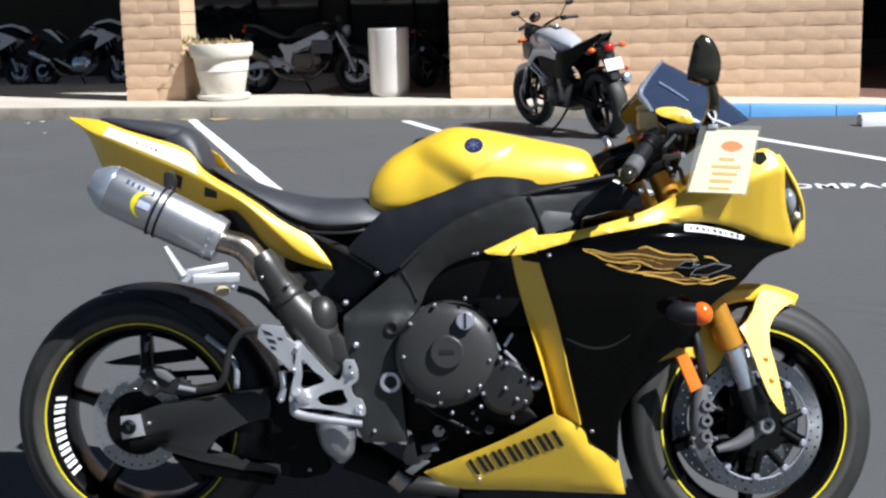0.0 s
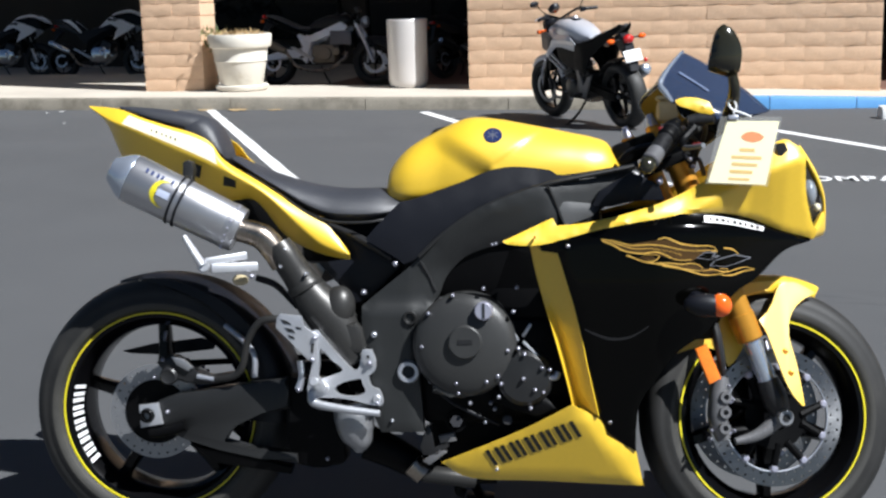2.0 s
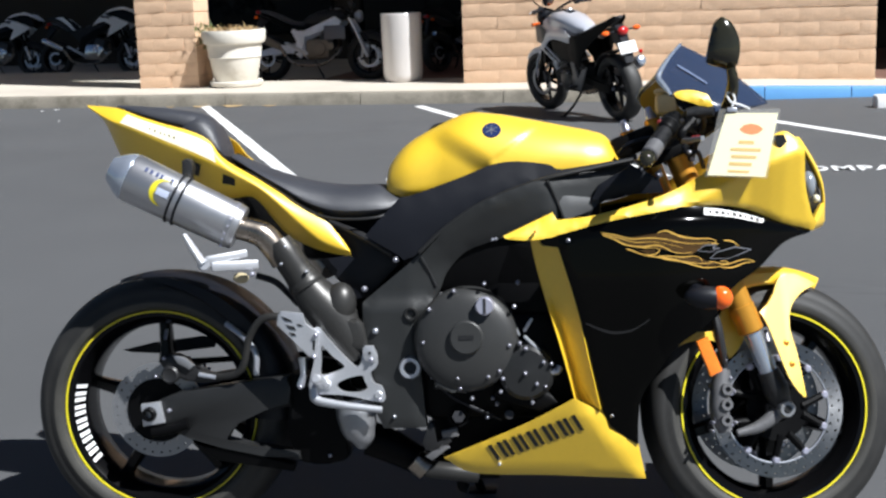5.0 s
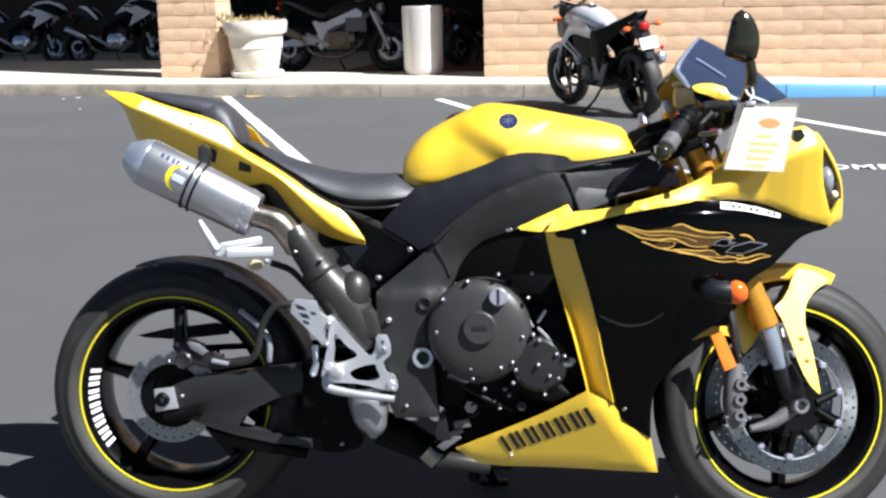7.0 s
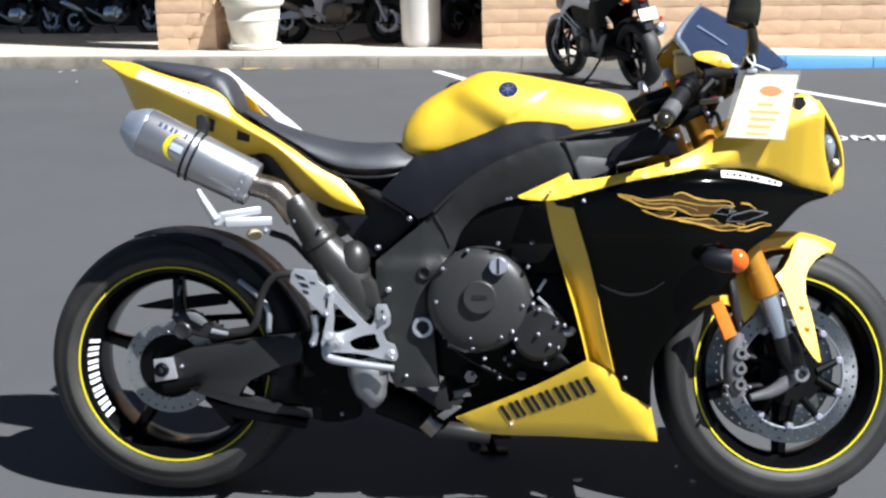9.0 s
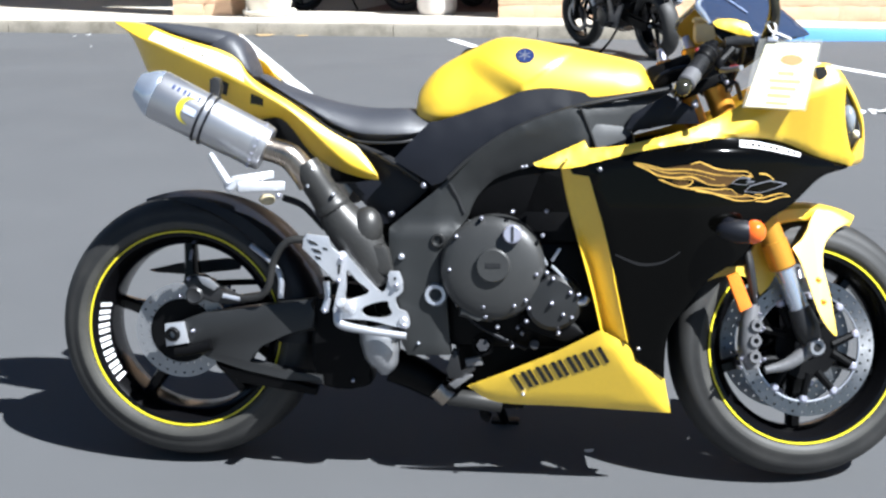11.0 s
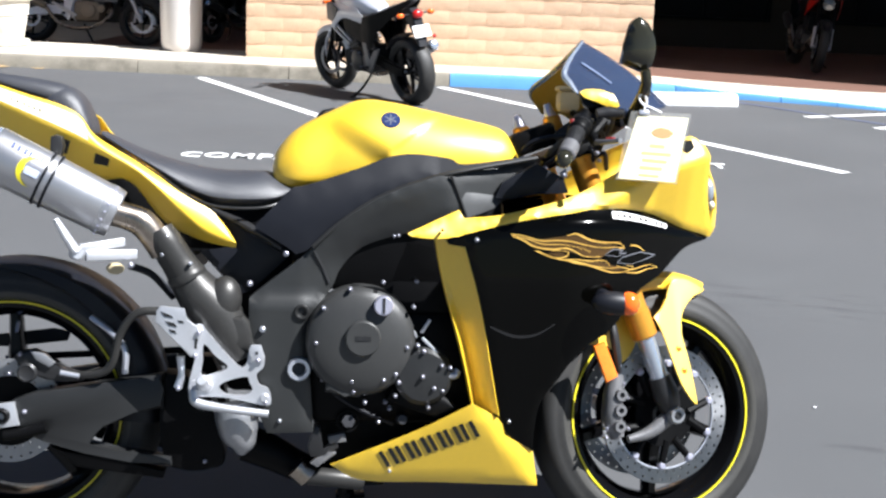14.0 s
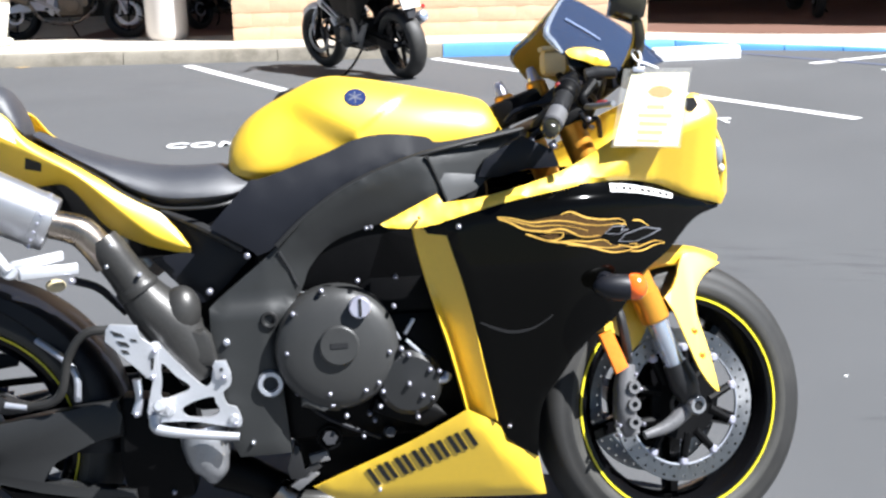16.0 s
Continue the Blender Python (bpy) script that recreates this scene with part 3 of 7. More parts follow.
# ---- planter and litter bin on the pavement ----
def planter():
    t = thing("planter", pose(-5.632, 14.08, WALK) @ Matrix.Scale(0.9915, 4), "large cream resin planter with dry plants, on the pavement", "planter")
    part("pot", lathe([(0.06, 0.0), (0.06, 0.23), (0.08, 0.25), (0.34, 0.30), (0.345, 0.312), (0.36, 0.305), (0.50, 0.325), (0.505, 0.355), (0.53, 0.365), (0.63, 0.375), (0.655, 0.365), (0.655, 0.335), (0.58, 0.32), (0.58, 0.0)], 48, False, axis="z"), POT, t)
    part("saucer", lathe([(0.0, 0.0), (0.0, 0.28), (0.02, 0.305), (0.06, 0.315), (0.072, 0.30), (0.062, 0.24), (0.062, 0.0)], 48, False, axis="z"), POT, t)
    part("soil", lathe([(0.585, 0.0), (0.585, 0.318), (0.6, 0.3), (0.615, 0.0)], 32, False, axis="z"), SOIL, t)
    rnd = random.Random(3)
    for name, mat, n, label in (("dry_stems", DRY, 240, "dry straw-coloured stems"), ("leaves", LEAF, 160, "green trailing leaves")):
        bm = bmesh.new()
        for k in range(n):
            a, r = rnd.uniform(0, math.tau), 0.33 * math.sqrt(rnd.random())
            if mat is LEAF:
                a, r = math.pi + rnd.uniform(-0.7, 0.7), rnd.uniform(0.28, 0.44)
            p = Vector((r * math.cos(a), r * math.sin(a), 0.6 + (rnd.uniform(-0.16, 0.1) if mat is LEAF else rnd.uniform(0, 0.06))))
            d = Vector((rnd.uniform(-1, 1), rnd.uniform(-1, 1), rnd.uniform(0.1, 1.2))).normalized() * rnd.uniform(0.04, 0.10)
            s = d.cross(Vector((rnd.uniform(-1, 1), rnd.uniform(-1, 1), 0.3))).normalized() * rnd.uniform(0.004, 0.014)
            q = [bm.verts.new(v) for v in (p, p + d * 0.5 + s, p + d, p + d * 0.5 - s)]
            bm.faces.new(q)
        part(name, bm, mat, t, label)


planter()


def litter_bin():
    t = thing("litter_bin", pose(-3.704, 14.40, WALK) @ Matrix.Scale(0.985, 4), "pale grey enamelled cylindrical litter bin on the pavement", "bin")
    part("body", lathe([(0.0, 0.0), (0.0, 0.19), (0.015, 0.205), (0.05, 0.222), (0.09, 0.23), (0.76, 0.237), (0.775, 0.237), (0.785, 0.23), (0.785, 0.20), (0.75, 0.195), (0.75, 0.0)], 56, False, axis="z"), CANMETAL, t)
    part("sand_tray", lathe([(0.755, 0.0), (0.755, 0.19), (0.77, 0.188), (0.765, 0.0)], 40, False, axis="z"), SOIL, t, "sand tray in the top")


litter_bin()


# ---- bits of litter on the lot ----
def chip(x, y, size, mat, turn):
    rnd = random.Random(int(x * 1000))
    bm = bmesh.new()
    ring = [(size * rnd.uniform(0.4, 1) * math.cos(k * math.tau / 7), size * rnd.uniform(0.3, 0.7) * math.sin(k * math.tau / 7)) for k in range(7)]
    bridge(bm, [[bm.verts.new((a, b, z + 0.12 * abs(a))) for a, b in ring] for z in (0.0, 0.003)])
    o = part("litter_scrap", bm, mat)
    o.matrix_world = pose(x, y, 0.001, 0, 0, turn)
    tagged(o, "small scrap of paper or leaf on the asphalt", "litter", "scraps on the lot")


for x, y, s, mat, a in ((0.0, 2.93, 0.014, WHITE, 30), (0.22, 3.06, 0.008, WHITE, 80), (-0.24, 2.55, 0.007, WHITE, 10), (1.05, 3.9, 0.009, WHITE, 20), (1.42, 3.05, 0.006, WHITE, 0), (1.31, 8.5, 0.04, WHITE, 15), (-6.5, 11.6, 0.022, WHITE, 70), (-7.21, 12.75, 0.045, WHITE, 20), (-7.3, 12.6, 0.03, WHITE, 60), (-5.17, 12.88, 0.16, DRY, 3), (-5.55, 12.88, 0.10, DRY, 178), (-4.75, 12.89, 0.09, DRY, 5), (-5.9, 12.88, 0.06, DRY, 0)):
    chip(x, y, s, mat, a)


# ---- the yellow and black sport motorcycle ----
LEAN, YAW, REAR = 8.0, 9.04, (-0.907, 2.706)
bike = thing("sport_motorcycle", pose(REAR[0], REAR[1], 0, -LEAN, 0, YAW), "yellow and black sport motorcycle leaning on its side stand on asphalt", "motorcycle")


def fair_fold(x):
    """The height of the fold under the fairing's upper band."""
    return float(np.interp(x, (0.888, 1.0, 1.063, 1.124, 1.185, 1.246, 1.308, 1.37, 1.46), (0.696, 0.719, 0.730, 0.734, 0.735, 0.733, 0.728, 0.719, 0.698)))


def fair_w(x, z):
    t = z - fair_fold(x)
    band = 0.0 if t < -0.004 else (t + 0.004) ** 2 / 0.016 if t < 0.004 else min(t, 0.026)
    return 0.285 - 0.9 * max(0, x - 1.12) ** 1.6 - 0.35 * max(0, 0.62 - z) ** 1.3 - 0.85 * band - 0.4 * max(0, t - 0.045)


def belly_w(x, z):
    return 0.17 + 0.42 * (z - 0.18) - 0.3 * max(0, x - 0.953 - 0.752 * (0.356 - z))


def unit(v):
    return max(0, min(1, v))


def cover_w(x, z):
    return 0.178 - 1.5 * max(0, z - 0.70) ** 2 + 0.05 * max(0, 0.70 - z)


def frame_w(x, z):
    """The spar's face tips towards the ground above the pivot plate."""
    tip = 0.36 * max(-0.04, min(0.05, z - 0.66 - 0.42 * (x - 0.62))) * unit((x - 0.60) / 0.08) * (1 - 1.3 * unit((x - 0.78) / 0.14))
    return 0.176 + tip + 0.014 * unit((0.572 - z) / 0.014) - 0.3 * max(0, x - 0.9)


def both(name, outline, width, mat, label="", **kw):
    """A panel on the right side and its mirror on the left."""
    r = part(name, panel(outline, width, side=-1, **kw), mat, bike, label)
    part(name, panel(outline, width, side=1, **kw), mat, bike, label)
    return r


def cowl_foot(x):
    """The height of the cowl's lower edge."""
    return float(np.interp(x, (0.85, 0.964, 1.034, 1.105, 1.156, 1.208, 1.269, 1.321, 1.362, 1.399, 1.473), (0.700, 0.721, 0.738, 0.750, 0.758, 0.764, 0.763, 0.753, 0.737, 0.722, 0.702)))


def fold_side(d, soft=0.007):
    """How far a surface stands out at d above its fold: it rises towards the fold, then leans in, with a rounded ridge."""
    if d < -soft:
        return 0.44 * d
    if d > soft:
        return -0.55 * d
    return 0.44 * d - 0.2475 * (d + soft) ** 2 / soft


def cowl_w(x, z):
    """The cowl lies just over the fairing; its cheek flares out up to a fold that climbs to the nose, then leans in to the top."""
    foot = cowl_foot(x)
    rise = float(np.interp(x, (1.06, 1.12, 1.18, 1.24, 1.30, 1.36, 1.42), (0.690, 0.724, 0.757, 0.789, 0.820, 0.850, 0.872))) - foot
    return fair_w(x, foot) + 0.004 + fold_side(z - foot - rise) - fold_side(-rise)


fairing = both("side_fairing", [(0.88, 0.710), (1.008, 0.742), (1.122, 0.762), (1.176, 0.769), (1.225, 0.772), (1.275, 0.768), (1.330, 0.756), (1.390, 0.734), (1.467, 0.705), (1.464, 0.698), (1.402, 0.68), (1.343, 0.628), (1.287, 0.591), (1.239, 0.521), (1.171, 0.472), (1.13, 0.415), (1.097, 0.363), (1.089, 0.308), (1.089, 0.25), (1.026, 0.289), (1.004, 0.342), (0.967, 0.537), (0.925, 0.685), (0.891, 0.69)], fair_w, BLACK, "gloss black side fairing", step=0.011)
STRIP_REAR = spline([(0.866, -0.245, 0.700), (0.875, -0.239, 0.653), (0.888, -0.230, 0.600), (0.908, -0.221, 0.530), (0.924, -0.211, 0.474), (0.941, -0.199, 0.407), (0.953, -0.188, 0.354)], 6)
STRIP_FRONT = spline([(0.930, -0.280, 0.689), (0.945, -0.278, 0.633), (0.960, -0.272, 0.571), (0.973, -0.264, 0.517), (0.984, -0.254, 0.456), (0.998, -0.242, 0.390), (1.010, -0.230, 0.334)], 6)


def edge_strip(side):
    """The yellow band at the fairing's rear edge: a thin lip that faces forward, a fold, and a flat face that turns to the rear."""
    bm = bmesh.new()
    rings = []
    n = len(STRIP_REAR) - 1
    for k, (a, b) in enumerate(zip(STRIP_REAR, STRIP_FRONT)):
        ring = []
        lip = 0.030 * unit((k / n - 0.30) / 0.3)
        for t, out in ((0, 0.002 + lip), (0.03, 0.004 + lip), (0.20, 0.001), (0.24, 0.0), (0.6, 0.0), (0.97, 0.0), (1, -0.004), (1, -0.02), (0.5, -0.018), (0, -0.012)):
            p = a.lerp(b, t)
            ring.append(bm.verts.new((p.x, side * (abs(p.y) + out), p.z)))
        rings.append(ring)
    bridge(bm, rings)
    return part("fairing_strip", bm, YELLOW, bike, "yellow fairing edge strip", angle=25)


strip = edge_strip(-1)
edge_strip(1)
cowl = both("front_cowl", [(0.81, 0.71), (0.914, 0.757), (0.923, 0.741), (1.008, 0.751), (1.14, 0.787), (1.227, 0.829), (1.29, 0.87), (1.384, 0.912), (1.406, 0.914), (1.428, 0.897), (1.438, 0.880), (1.4405, 0.860), (1.442, 0.840), (1.444, 0.820), (1.448, 0.798), (1.453, 0.778), (1.460, 0.757), (1.468, 0.735), (1.479, 0.717), (1.473, 0.702), (1.399, 0.722), (1.362, 0.737), (1.321, 0.753), (1.269, 0.763), (1.208, 0.764), (1.156, 0.758), (1.105, 0.750), (1.034, 0.738), (0.964, 0.721), (0.891, 0.702), (0.827, 0.703)], cowl_w, YELLOW, "yellow front cowl", step=0.008)
belly = both("belly_pan", [(0.667, 0.22), (0.842, 0.299), (0.953, 0.361), (1.011, 0.324), (1.026, 0.288), (1.09, 0.249), (1.106, 0.169), (0.893, 0.178), (0.733, 0.183)], belly_w, YELLOW, "yellow belly pan", step=0.016)
# the tail blade: for each station its top edge, its crease and its lower edge
BLADE = (
    ((-0.171, -0.016, 1.019), (-0.165, -0.030, 1.016), (-0.166, -0.020, 1.013)),
    ((-0.083, -0.064, 1.008), (-0.097, -0.088, 0.980), (-0.120, -0.040, 0.976)),
    ((-0.015, -0.092, 0.985), (-0.030, -0.116, 0.955), (-0.073, -0.050, 0.885)),
    ((0.047, -0.107, 0.966), (0.047, -0.130, 0.923), (-0.006, -0.060, 0.838)),
    ((0.106, -0.115, 0.949), (0.105, -0.138, 0.898), (0.062, -0.068, 0.806)),
    ((0.148, -0.120, 0.927), (0.163, -0.143, 0.872), (0.132, -0.076, 0.790)),
    ((0.182, -0.125, 0.886), (0.213, -0.148, 0.847), (0.194, -0.088, 0.796)),
    ((0.265, -0.133, 0.836), (0.276, -0.152, 0.810), (0.248, -0.106, 0.793)),
    ((0.340, -0.137, 0.787), (0.346, -0.156, 0.747), (0.313, -0.118, 0.719)),
    ((0.402, -0.141, 0.751), (0.398, -0.158, 0.702), (0.373, -0.128, 0.685)),
    ((0.442, -0.147, 0.712), (0.442, -0.157, 0.681), (0.431, -0.142, 0.669)),
    ((0.465, -0.148, 0.678), (0.466, -0.150, 0.672), (0.465, -0.147, 0.665)),
)
BLADE_LINES = [spline([row[k] for row in BLADE], 8) for k in range(3)]


def blade_at(u, v):
    """A point of the tail blade's skin: u from rear to front, v from top edge (0) over the crease (1) to the lower edge (2)."""
    f = unit(u) * (len(BLADE_LINES[0]) - 1)
    k = min(int(f), len(BLADE_LINES[0]) - 2)
    t, m, l = (line[k].lerp(line[k + 1], f - k) for line in BLADE_LINES)
    if v < 0.85:
        p = t.lerp(m, v)
        p.y -= 0.005 * math.sin(math.pi * v) * unit(u * 6)
        return p
    if v > 1.15:
        return m.lerp(l, v - 1)
    a, b = blade_at(u, 0.84), m.lerp(l, 0.16)
    w = (v - 0.84) / 0.32
    return a.lerp(m, w).lerp(m.lerp(b, w), w)


def blade(side):
    bm = bmesh.new()
    grids = []
    for depth in (0, 0.005):
        grid = []
        for i in range(97):
            row = []
            for v in (0, 0.12, 0.25, 0.4, 0.55, 0.7, 0.85, 0.92, 1.0, 1.08, 1.15, 1.3, 1.5, 1.75, 2.0):
                p = blade_at(i / 96, v)
                row.append(bm.verts.new((p.x, side * (abs(p.y) - depth), p.z - depth * 0.3 * (v < 1))))
            grid.append(row)
        grids.append(grid)
    n, m = len(grids[0]), len(grids[0][0])
    for g in grids:
        for a, b in zip(g, g[1:]):
            for k in range(m - 1):
                bm.faces.new((a[k], a[k + 1], b[k + 1], b[k]))
    o, q = grids
    for i in range(n - 1):
        for k in (0, m - 1):
            bm.faces.new((o[i][k], o[i + 1][k], q[i + 1][k], q[i][k]))
    for i in (0, n - 1):
        for k in range(m - 1):
            bm.faces.new((o[i][k], o[i][k + 1], q[i][k + 1], q[i][k]))
    return part("tail_panel", bm, YELLOW, bike, "yellow tail panel", angle=60)


tail = blade(-1)
blade(1)


def blade_patch(u0, u1, v0, v1, mat, label, name="decal"):
    """A printed or cut shape that follows the tail blade."""
    bm = bmesh.new()
    rows = [[bm.verts.new(blade_at(u0 + (u1 - u0) * i / 6, v0 + (v1 - v0) * j / 4) + Vector((0, -0.0014, 0.0004))) for j in range(5)] for i in range(7)]
    for a, b in zip(rows, rows[1:]):
        for k in range(4):
            bm.faces.new((a[k], a[k + 1], b[k + 1], b[k]))
    return part(name, bm, mat, tail, label)


def tail_sticker():
    """The pale strip along the blade's upper band, with square ends."""
    bm = bmesh.new()
    rows = [[bm.verts.new(blade_at(0.135 + 0.335 * i / 40, v) + Vector((0, -0.0007, 0.0003))) for v in (0.16, 0.3, 0.5, 0.7, 0.84)] for i in range(41)]
    for a, b in zip(rows, rows[1:]):
        for k in range(4):
            bm.faces.new((a[k], a[k + 1], b[k + 1], b[k]))
    return part("decal_strip", bm, STICKER, tail, "pale strip decal with plain dark bars")


tail_sticker()
for u0, u1 in ((0.225, 0.229), (0.240, 0.245), (0.258, 0.262), (0.272, 0.276), (0.287, 0.292), (0.304, 0.310)):
    blade_patch(u0, u1, 0.46, 0.58, GREYPL, "plain dark lettering bar")
blade_patch(0.37, 0.41, 1.12, 1.42, INK, "dark vent", "vent")
blade_patch(0.495, 0.545, 1.14, 1.45, INK, "dark vent", "vent")
cover = both("tank_cover", [(0.582, 0.793), (0.615, 0.799), (0.717, 0.834), (0.778, 0.858), (0.834, 0.865), (0.905, 0.857), (0.937, 0.846), (1.074, 0.866), (1.088, 0.865), (1.076, 0.857), (0.905, 0.825), (0.858, 0.815), (0.759, 0.775), (0.678, 0.722), (0.623, 0.671), (0.589, 0.656), (0.569, 0.671), (0.504, 0.71), (0.527, 0.736)], cover_w, PLASTIC, "black tank side cover")
frame_spar = both("frame_spar", [(0.625, 0.672), (0.679, 0.723), (0.76, 0.776), (0.859, 0.815), (0.906, 0.826), (1.088, 0.857), (1.064, 0.814), (1.011, 0.766), (0.919, 0.741), (0.835, 0.708), (0.792, 0.696), (0.725, 0.672), (0.682, 0.629), (0.663, 0.586), (0.632, 0.549), (0.613, 0.512), (0.619, 0.437), (0.63, 0.288), (0.536, 0.287), (0.512, 0.349), (0.498, 0.461), (0.496, 0.561), (0.505, 0.573), (0.59, 0.641)], frame_w, FRAME, "black aluminium frame spar", thick=0.03, step=0.014)
both("subframe_cover", [(0.403, 0.74), (0.469, 0.72), (0.56, 0.667), (0.574, 0.648), (0.503, 0.578), (0.471, 0.565), (0.389, 0.654), (0.453, 0.664), (0.464, 0.673)], lambda x, z: 0.118, PLASTIC, "black subframe cover")

TANK = [(0.535, 0.80, 0.835, 0.05), (0.545, 0.79, 0.868, 0.085), (0.585, 0.78, 0.912, 0.115), (0.657, 0.78, 0.952, 0.142), (0.72, 0.79, 0.977, 0.156), (0.785, 0.80, 0.974, 0.162), (0.87, 0.81, 0.958, 0.160), (0.955, 0.815, 0.94, 0.151), (1.0, 0.82, 0.93, 0.142), (1.035, 0.83, 0.915, 0.12), (1.06, 0.84, 0.87, 0.09)]
bm = bmesh.new()
rings = []
for x, lo, hi, w in spline_rows(TANK, 12):
    w *= 0.8
    # widest low down, and leaning in towards the top
    mid, ring = lo + 0.32 * (hi - lo), []
    for k in range(200):
        c, q = math.cos(k * math.tau / 200), math.sin(k * math.tau / 200)
        ring.append(bm.verts.new((x, w * math.copysign(abs(c) ** (0.92 if q > 0 else 0.6), c), mid + ((hi - mid) * q ** 0.92 if q > 0 else -(mid - lo) * abs(q) ** 0.6))))
    rings.append(ring)
bridge(bm, rings)
FOLD_A, FOLD_P, FOLD_B = Vector((0.698, -0.115, 0.930)), Vector((0.785, -0.115, 0.873)), Vector((0.869, -0.115, 0.936))


def smooth(t):
    t = unit(t)
    return t * t * (3 - 2 * t)


def below(x, z, a, b):
    """How far a point of the side view lies under the line from a to b."""
    d = (b - a).normalized()
    return (x - a.x) * d.z - (z - a.z) * d.x


for v in bm.verts:
    x, y, z = v.co
    # three facets meet under the badge: the knee hollow behind, the flank before it
    knee, flank = below(x, z, FOLD_A, FOLD_P), below(x, z, FOLD_P, FOLD_B)
    hollow = 0.015 * smooth((knee + 0.006) / 0.056) * smooth((FOLD_P.x + 0.006 - x) / 0.022) * smooth((x - 0.57) / 0.10)
    ledge = 0.005 * smooth((flank + 0.002) / 0.007) * smooth((0.075 - flank) / 0.075) * smooth((x - FOLD_P.x + 0.012) / 0.02) * smooth((1.03 - x) / 0.1)
    if abs(y) > 0.03:
        v.co.y -= math.copysign((hollow + ledge) * smooth((abs(y) - 0.03) / 0.06), y)
tank = part("fuel_tank", bm, YELLOW, bike, "yellow fuel tank", angle=50)
part("tank_pad", tube([(0.628, 0.035, 0.935), (0.645, 0.030, 0.944), (0.668, 0.028, 0.955)], [0.006, 0.012, 0.006], 12, 4), INK, tank, "small black rubber pad")


def saddle(stations, seg=36, power=0.75):
    """A cushion along x: stations of (x, low z, high z, half width low down, half width at the top)."""
    bm = bmesh.new()
    rings = []
    for x, lo, hi, wide, slim in spline_rows(stations, 5):
        ring = []
        for k in range(seg):
            c, q = math.cos(k * math.tau / seg), math.sin(k * math.tau / seg)
            up = 0.5 + 0.5 * math.copysign(abs(q) ** power, q)
            ring.append(bm.verts.new((x, (wide + (slim - wide) * up) * math.copysign(abs(c) ** power, c), lo + (hi - lo) * up)))
        rings.append(ring)
    return bridge(bm, rings)


seat = part("rider_seat", saddle([(0.178, 0.886, 0.897, 0.05, 0.04), (0.245, 0.848, 0.866, 0.105, 0.07), (0.31, 0.806, 0.844, 0.128, 0.085), (0.36, 0.771, 0.831, 0.137, 0.088), (0.41, 0.748, 0.823, 0.141, 0.088), (0.46, 0.742, 0.820, 0.142, 0.088), (0.52, 0.744, 0.820, 0.136, 0.08), (0.555, 0.757, 0.806, 0.12, 0.07), (0.580, 0.780, 0.793, 0.085, 0.06)]), LEATHER, bike, "black vinyl rider seat")
part("seat_piping", tube([(0.225, -0.100, 0.857), (0.31, -0.1315, 0.808), (0.36, -0.139, 0.774), (0.41, -0.143, 0.752), (0.46, -0.144, 0.746), (0.52, -0.138, 0.748), (0.558, -0.121, 0.760), (0.580, -0.095, 0.780)], 0.0032, 8, 5), INK, seat, "dark seam along the seat's edge")
pad = part("passenger_seat", saddle([(-0.100, 1.008, 1.017, 0.012, 0.008), (-0.05, 0.990, 1.014, 0.040, 0.03), (0.0, 0.972, 1.009, 0.055, 0.04), (0.06, 0.952, 1.001, 0.060, 0.048), (0.105, 0.937, 0.990, 0.060, 0.048), (0.130, 0.930, 0.968, 0.053, 0.043), (0.145, 0.926, 0.950, 0.04, 0.03)]), LEATHER, bike, "black passenger seat pad")
part("seat_hump", saddle([(0.050, 0.934, 0.956, 0.045, 0.035), (0.070, 0.930, 0.982, 0.064, 0.050), (0.098, 0.920, 0.990, 0.074, 0.056), (0.122, 0.908, 0.982, 0.077, 0.058), (0.141, 0.898, 0.962, 0.076, 0.056), (0.155, 0.892, 0.930, 0.070, 0.050), (0.161, 0.890, 0.908, 0.058, 0.043)]), LEATHER, pad, "rounded front hump of the pad")


def hub_plate(name, pts, y0, y1, mat, parent, label="", bevel=0.003):
    return part(name, prism(pts, y0, y1, bevel), mat, parent, label)


def bar(p0, p1, width, thick, mat, parent, name="bar", label=""):
    """A flat bar between two points of the side view."""
    a, b = Vector(p0), Vector(p1)
    d = b - a
    turn = d.to_track_quat("X", "Z").to_matrix().to_4x4()
    return part(name, box((d.length + width * 0.6, thick, width), (a + b) / 2, min(width, thick) * 0.25, None, turn), mat, parent, label)


def ball(centre, radii, mat, parent, name, label="", turn=None, seg=20):
    bm = bmesh.new()
    bmesh.ops.create_uvsphere(bm, u_segments=seg, v_segments=seg // 2 + 2, radius=1, matrix=Matrix.Translation(centre) @ (turn or Matrix()) @ Matrix.Diagonal((*radii, 1)))
    return part(name, bm, mat, parent, label)


# ---- wheels ----
def spoke_mesh(inner, outer, w0, w1, d0, d1):
    bm = bmesh.new()
    rings = []
    for t in (0, 0.3, 0.7, 1):
        r, w, d = inner + (outer - inner) * t, w0 + (w1 - w0) * math.sin(t * math.pi / 2), d0 + (d1 - d0) * t
        rings.append([bm.verts.new((r, y, z)) for y, z in ((-d, -w * 0.6), (-d * 0.5, -w), (d * 0.5, -w), (d, -w * 0.6), (d, w * 0.6), (d * 0.5, w), (-d * 0.5, w), (-d, w * 0.6))])
    return bridge(bm, rings)


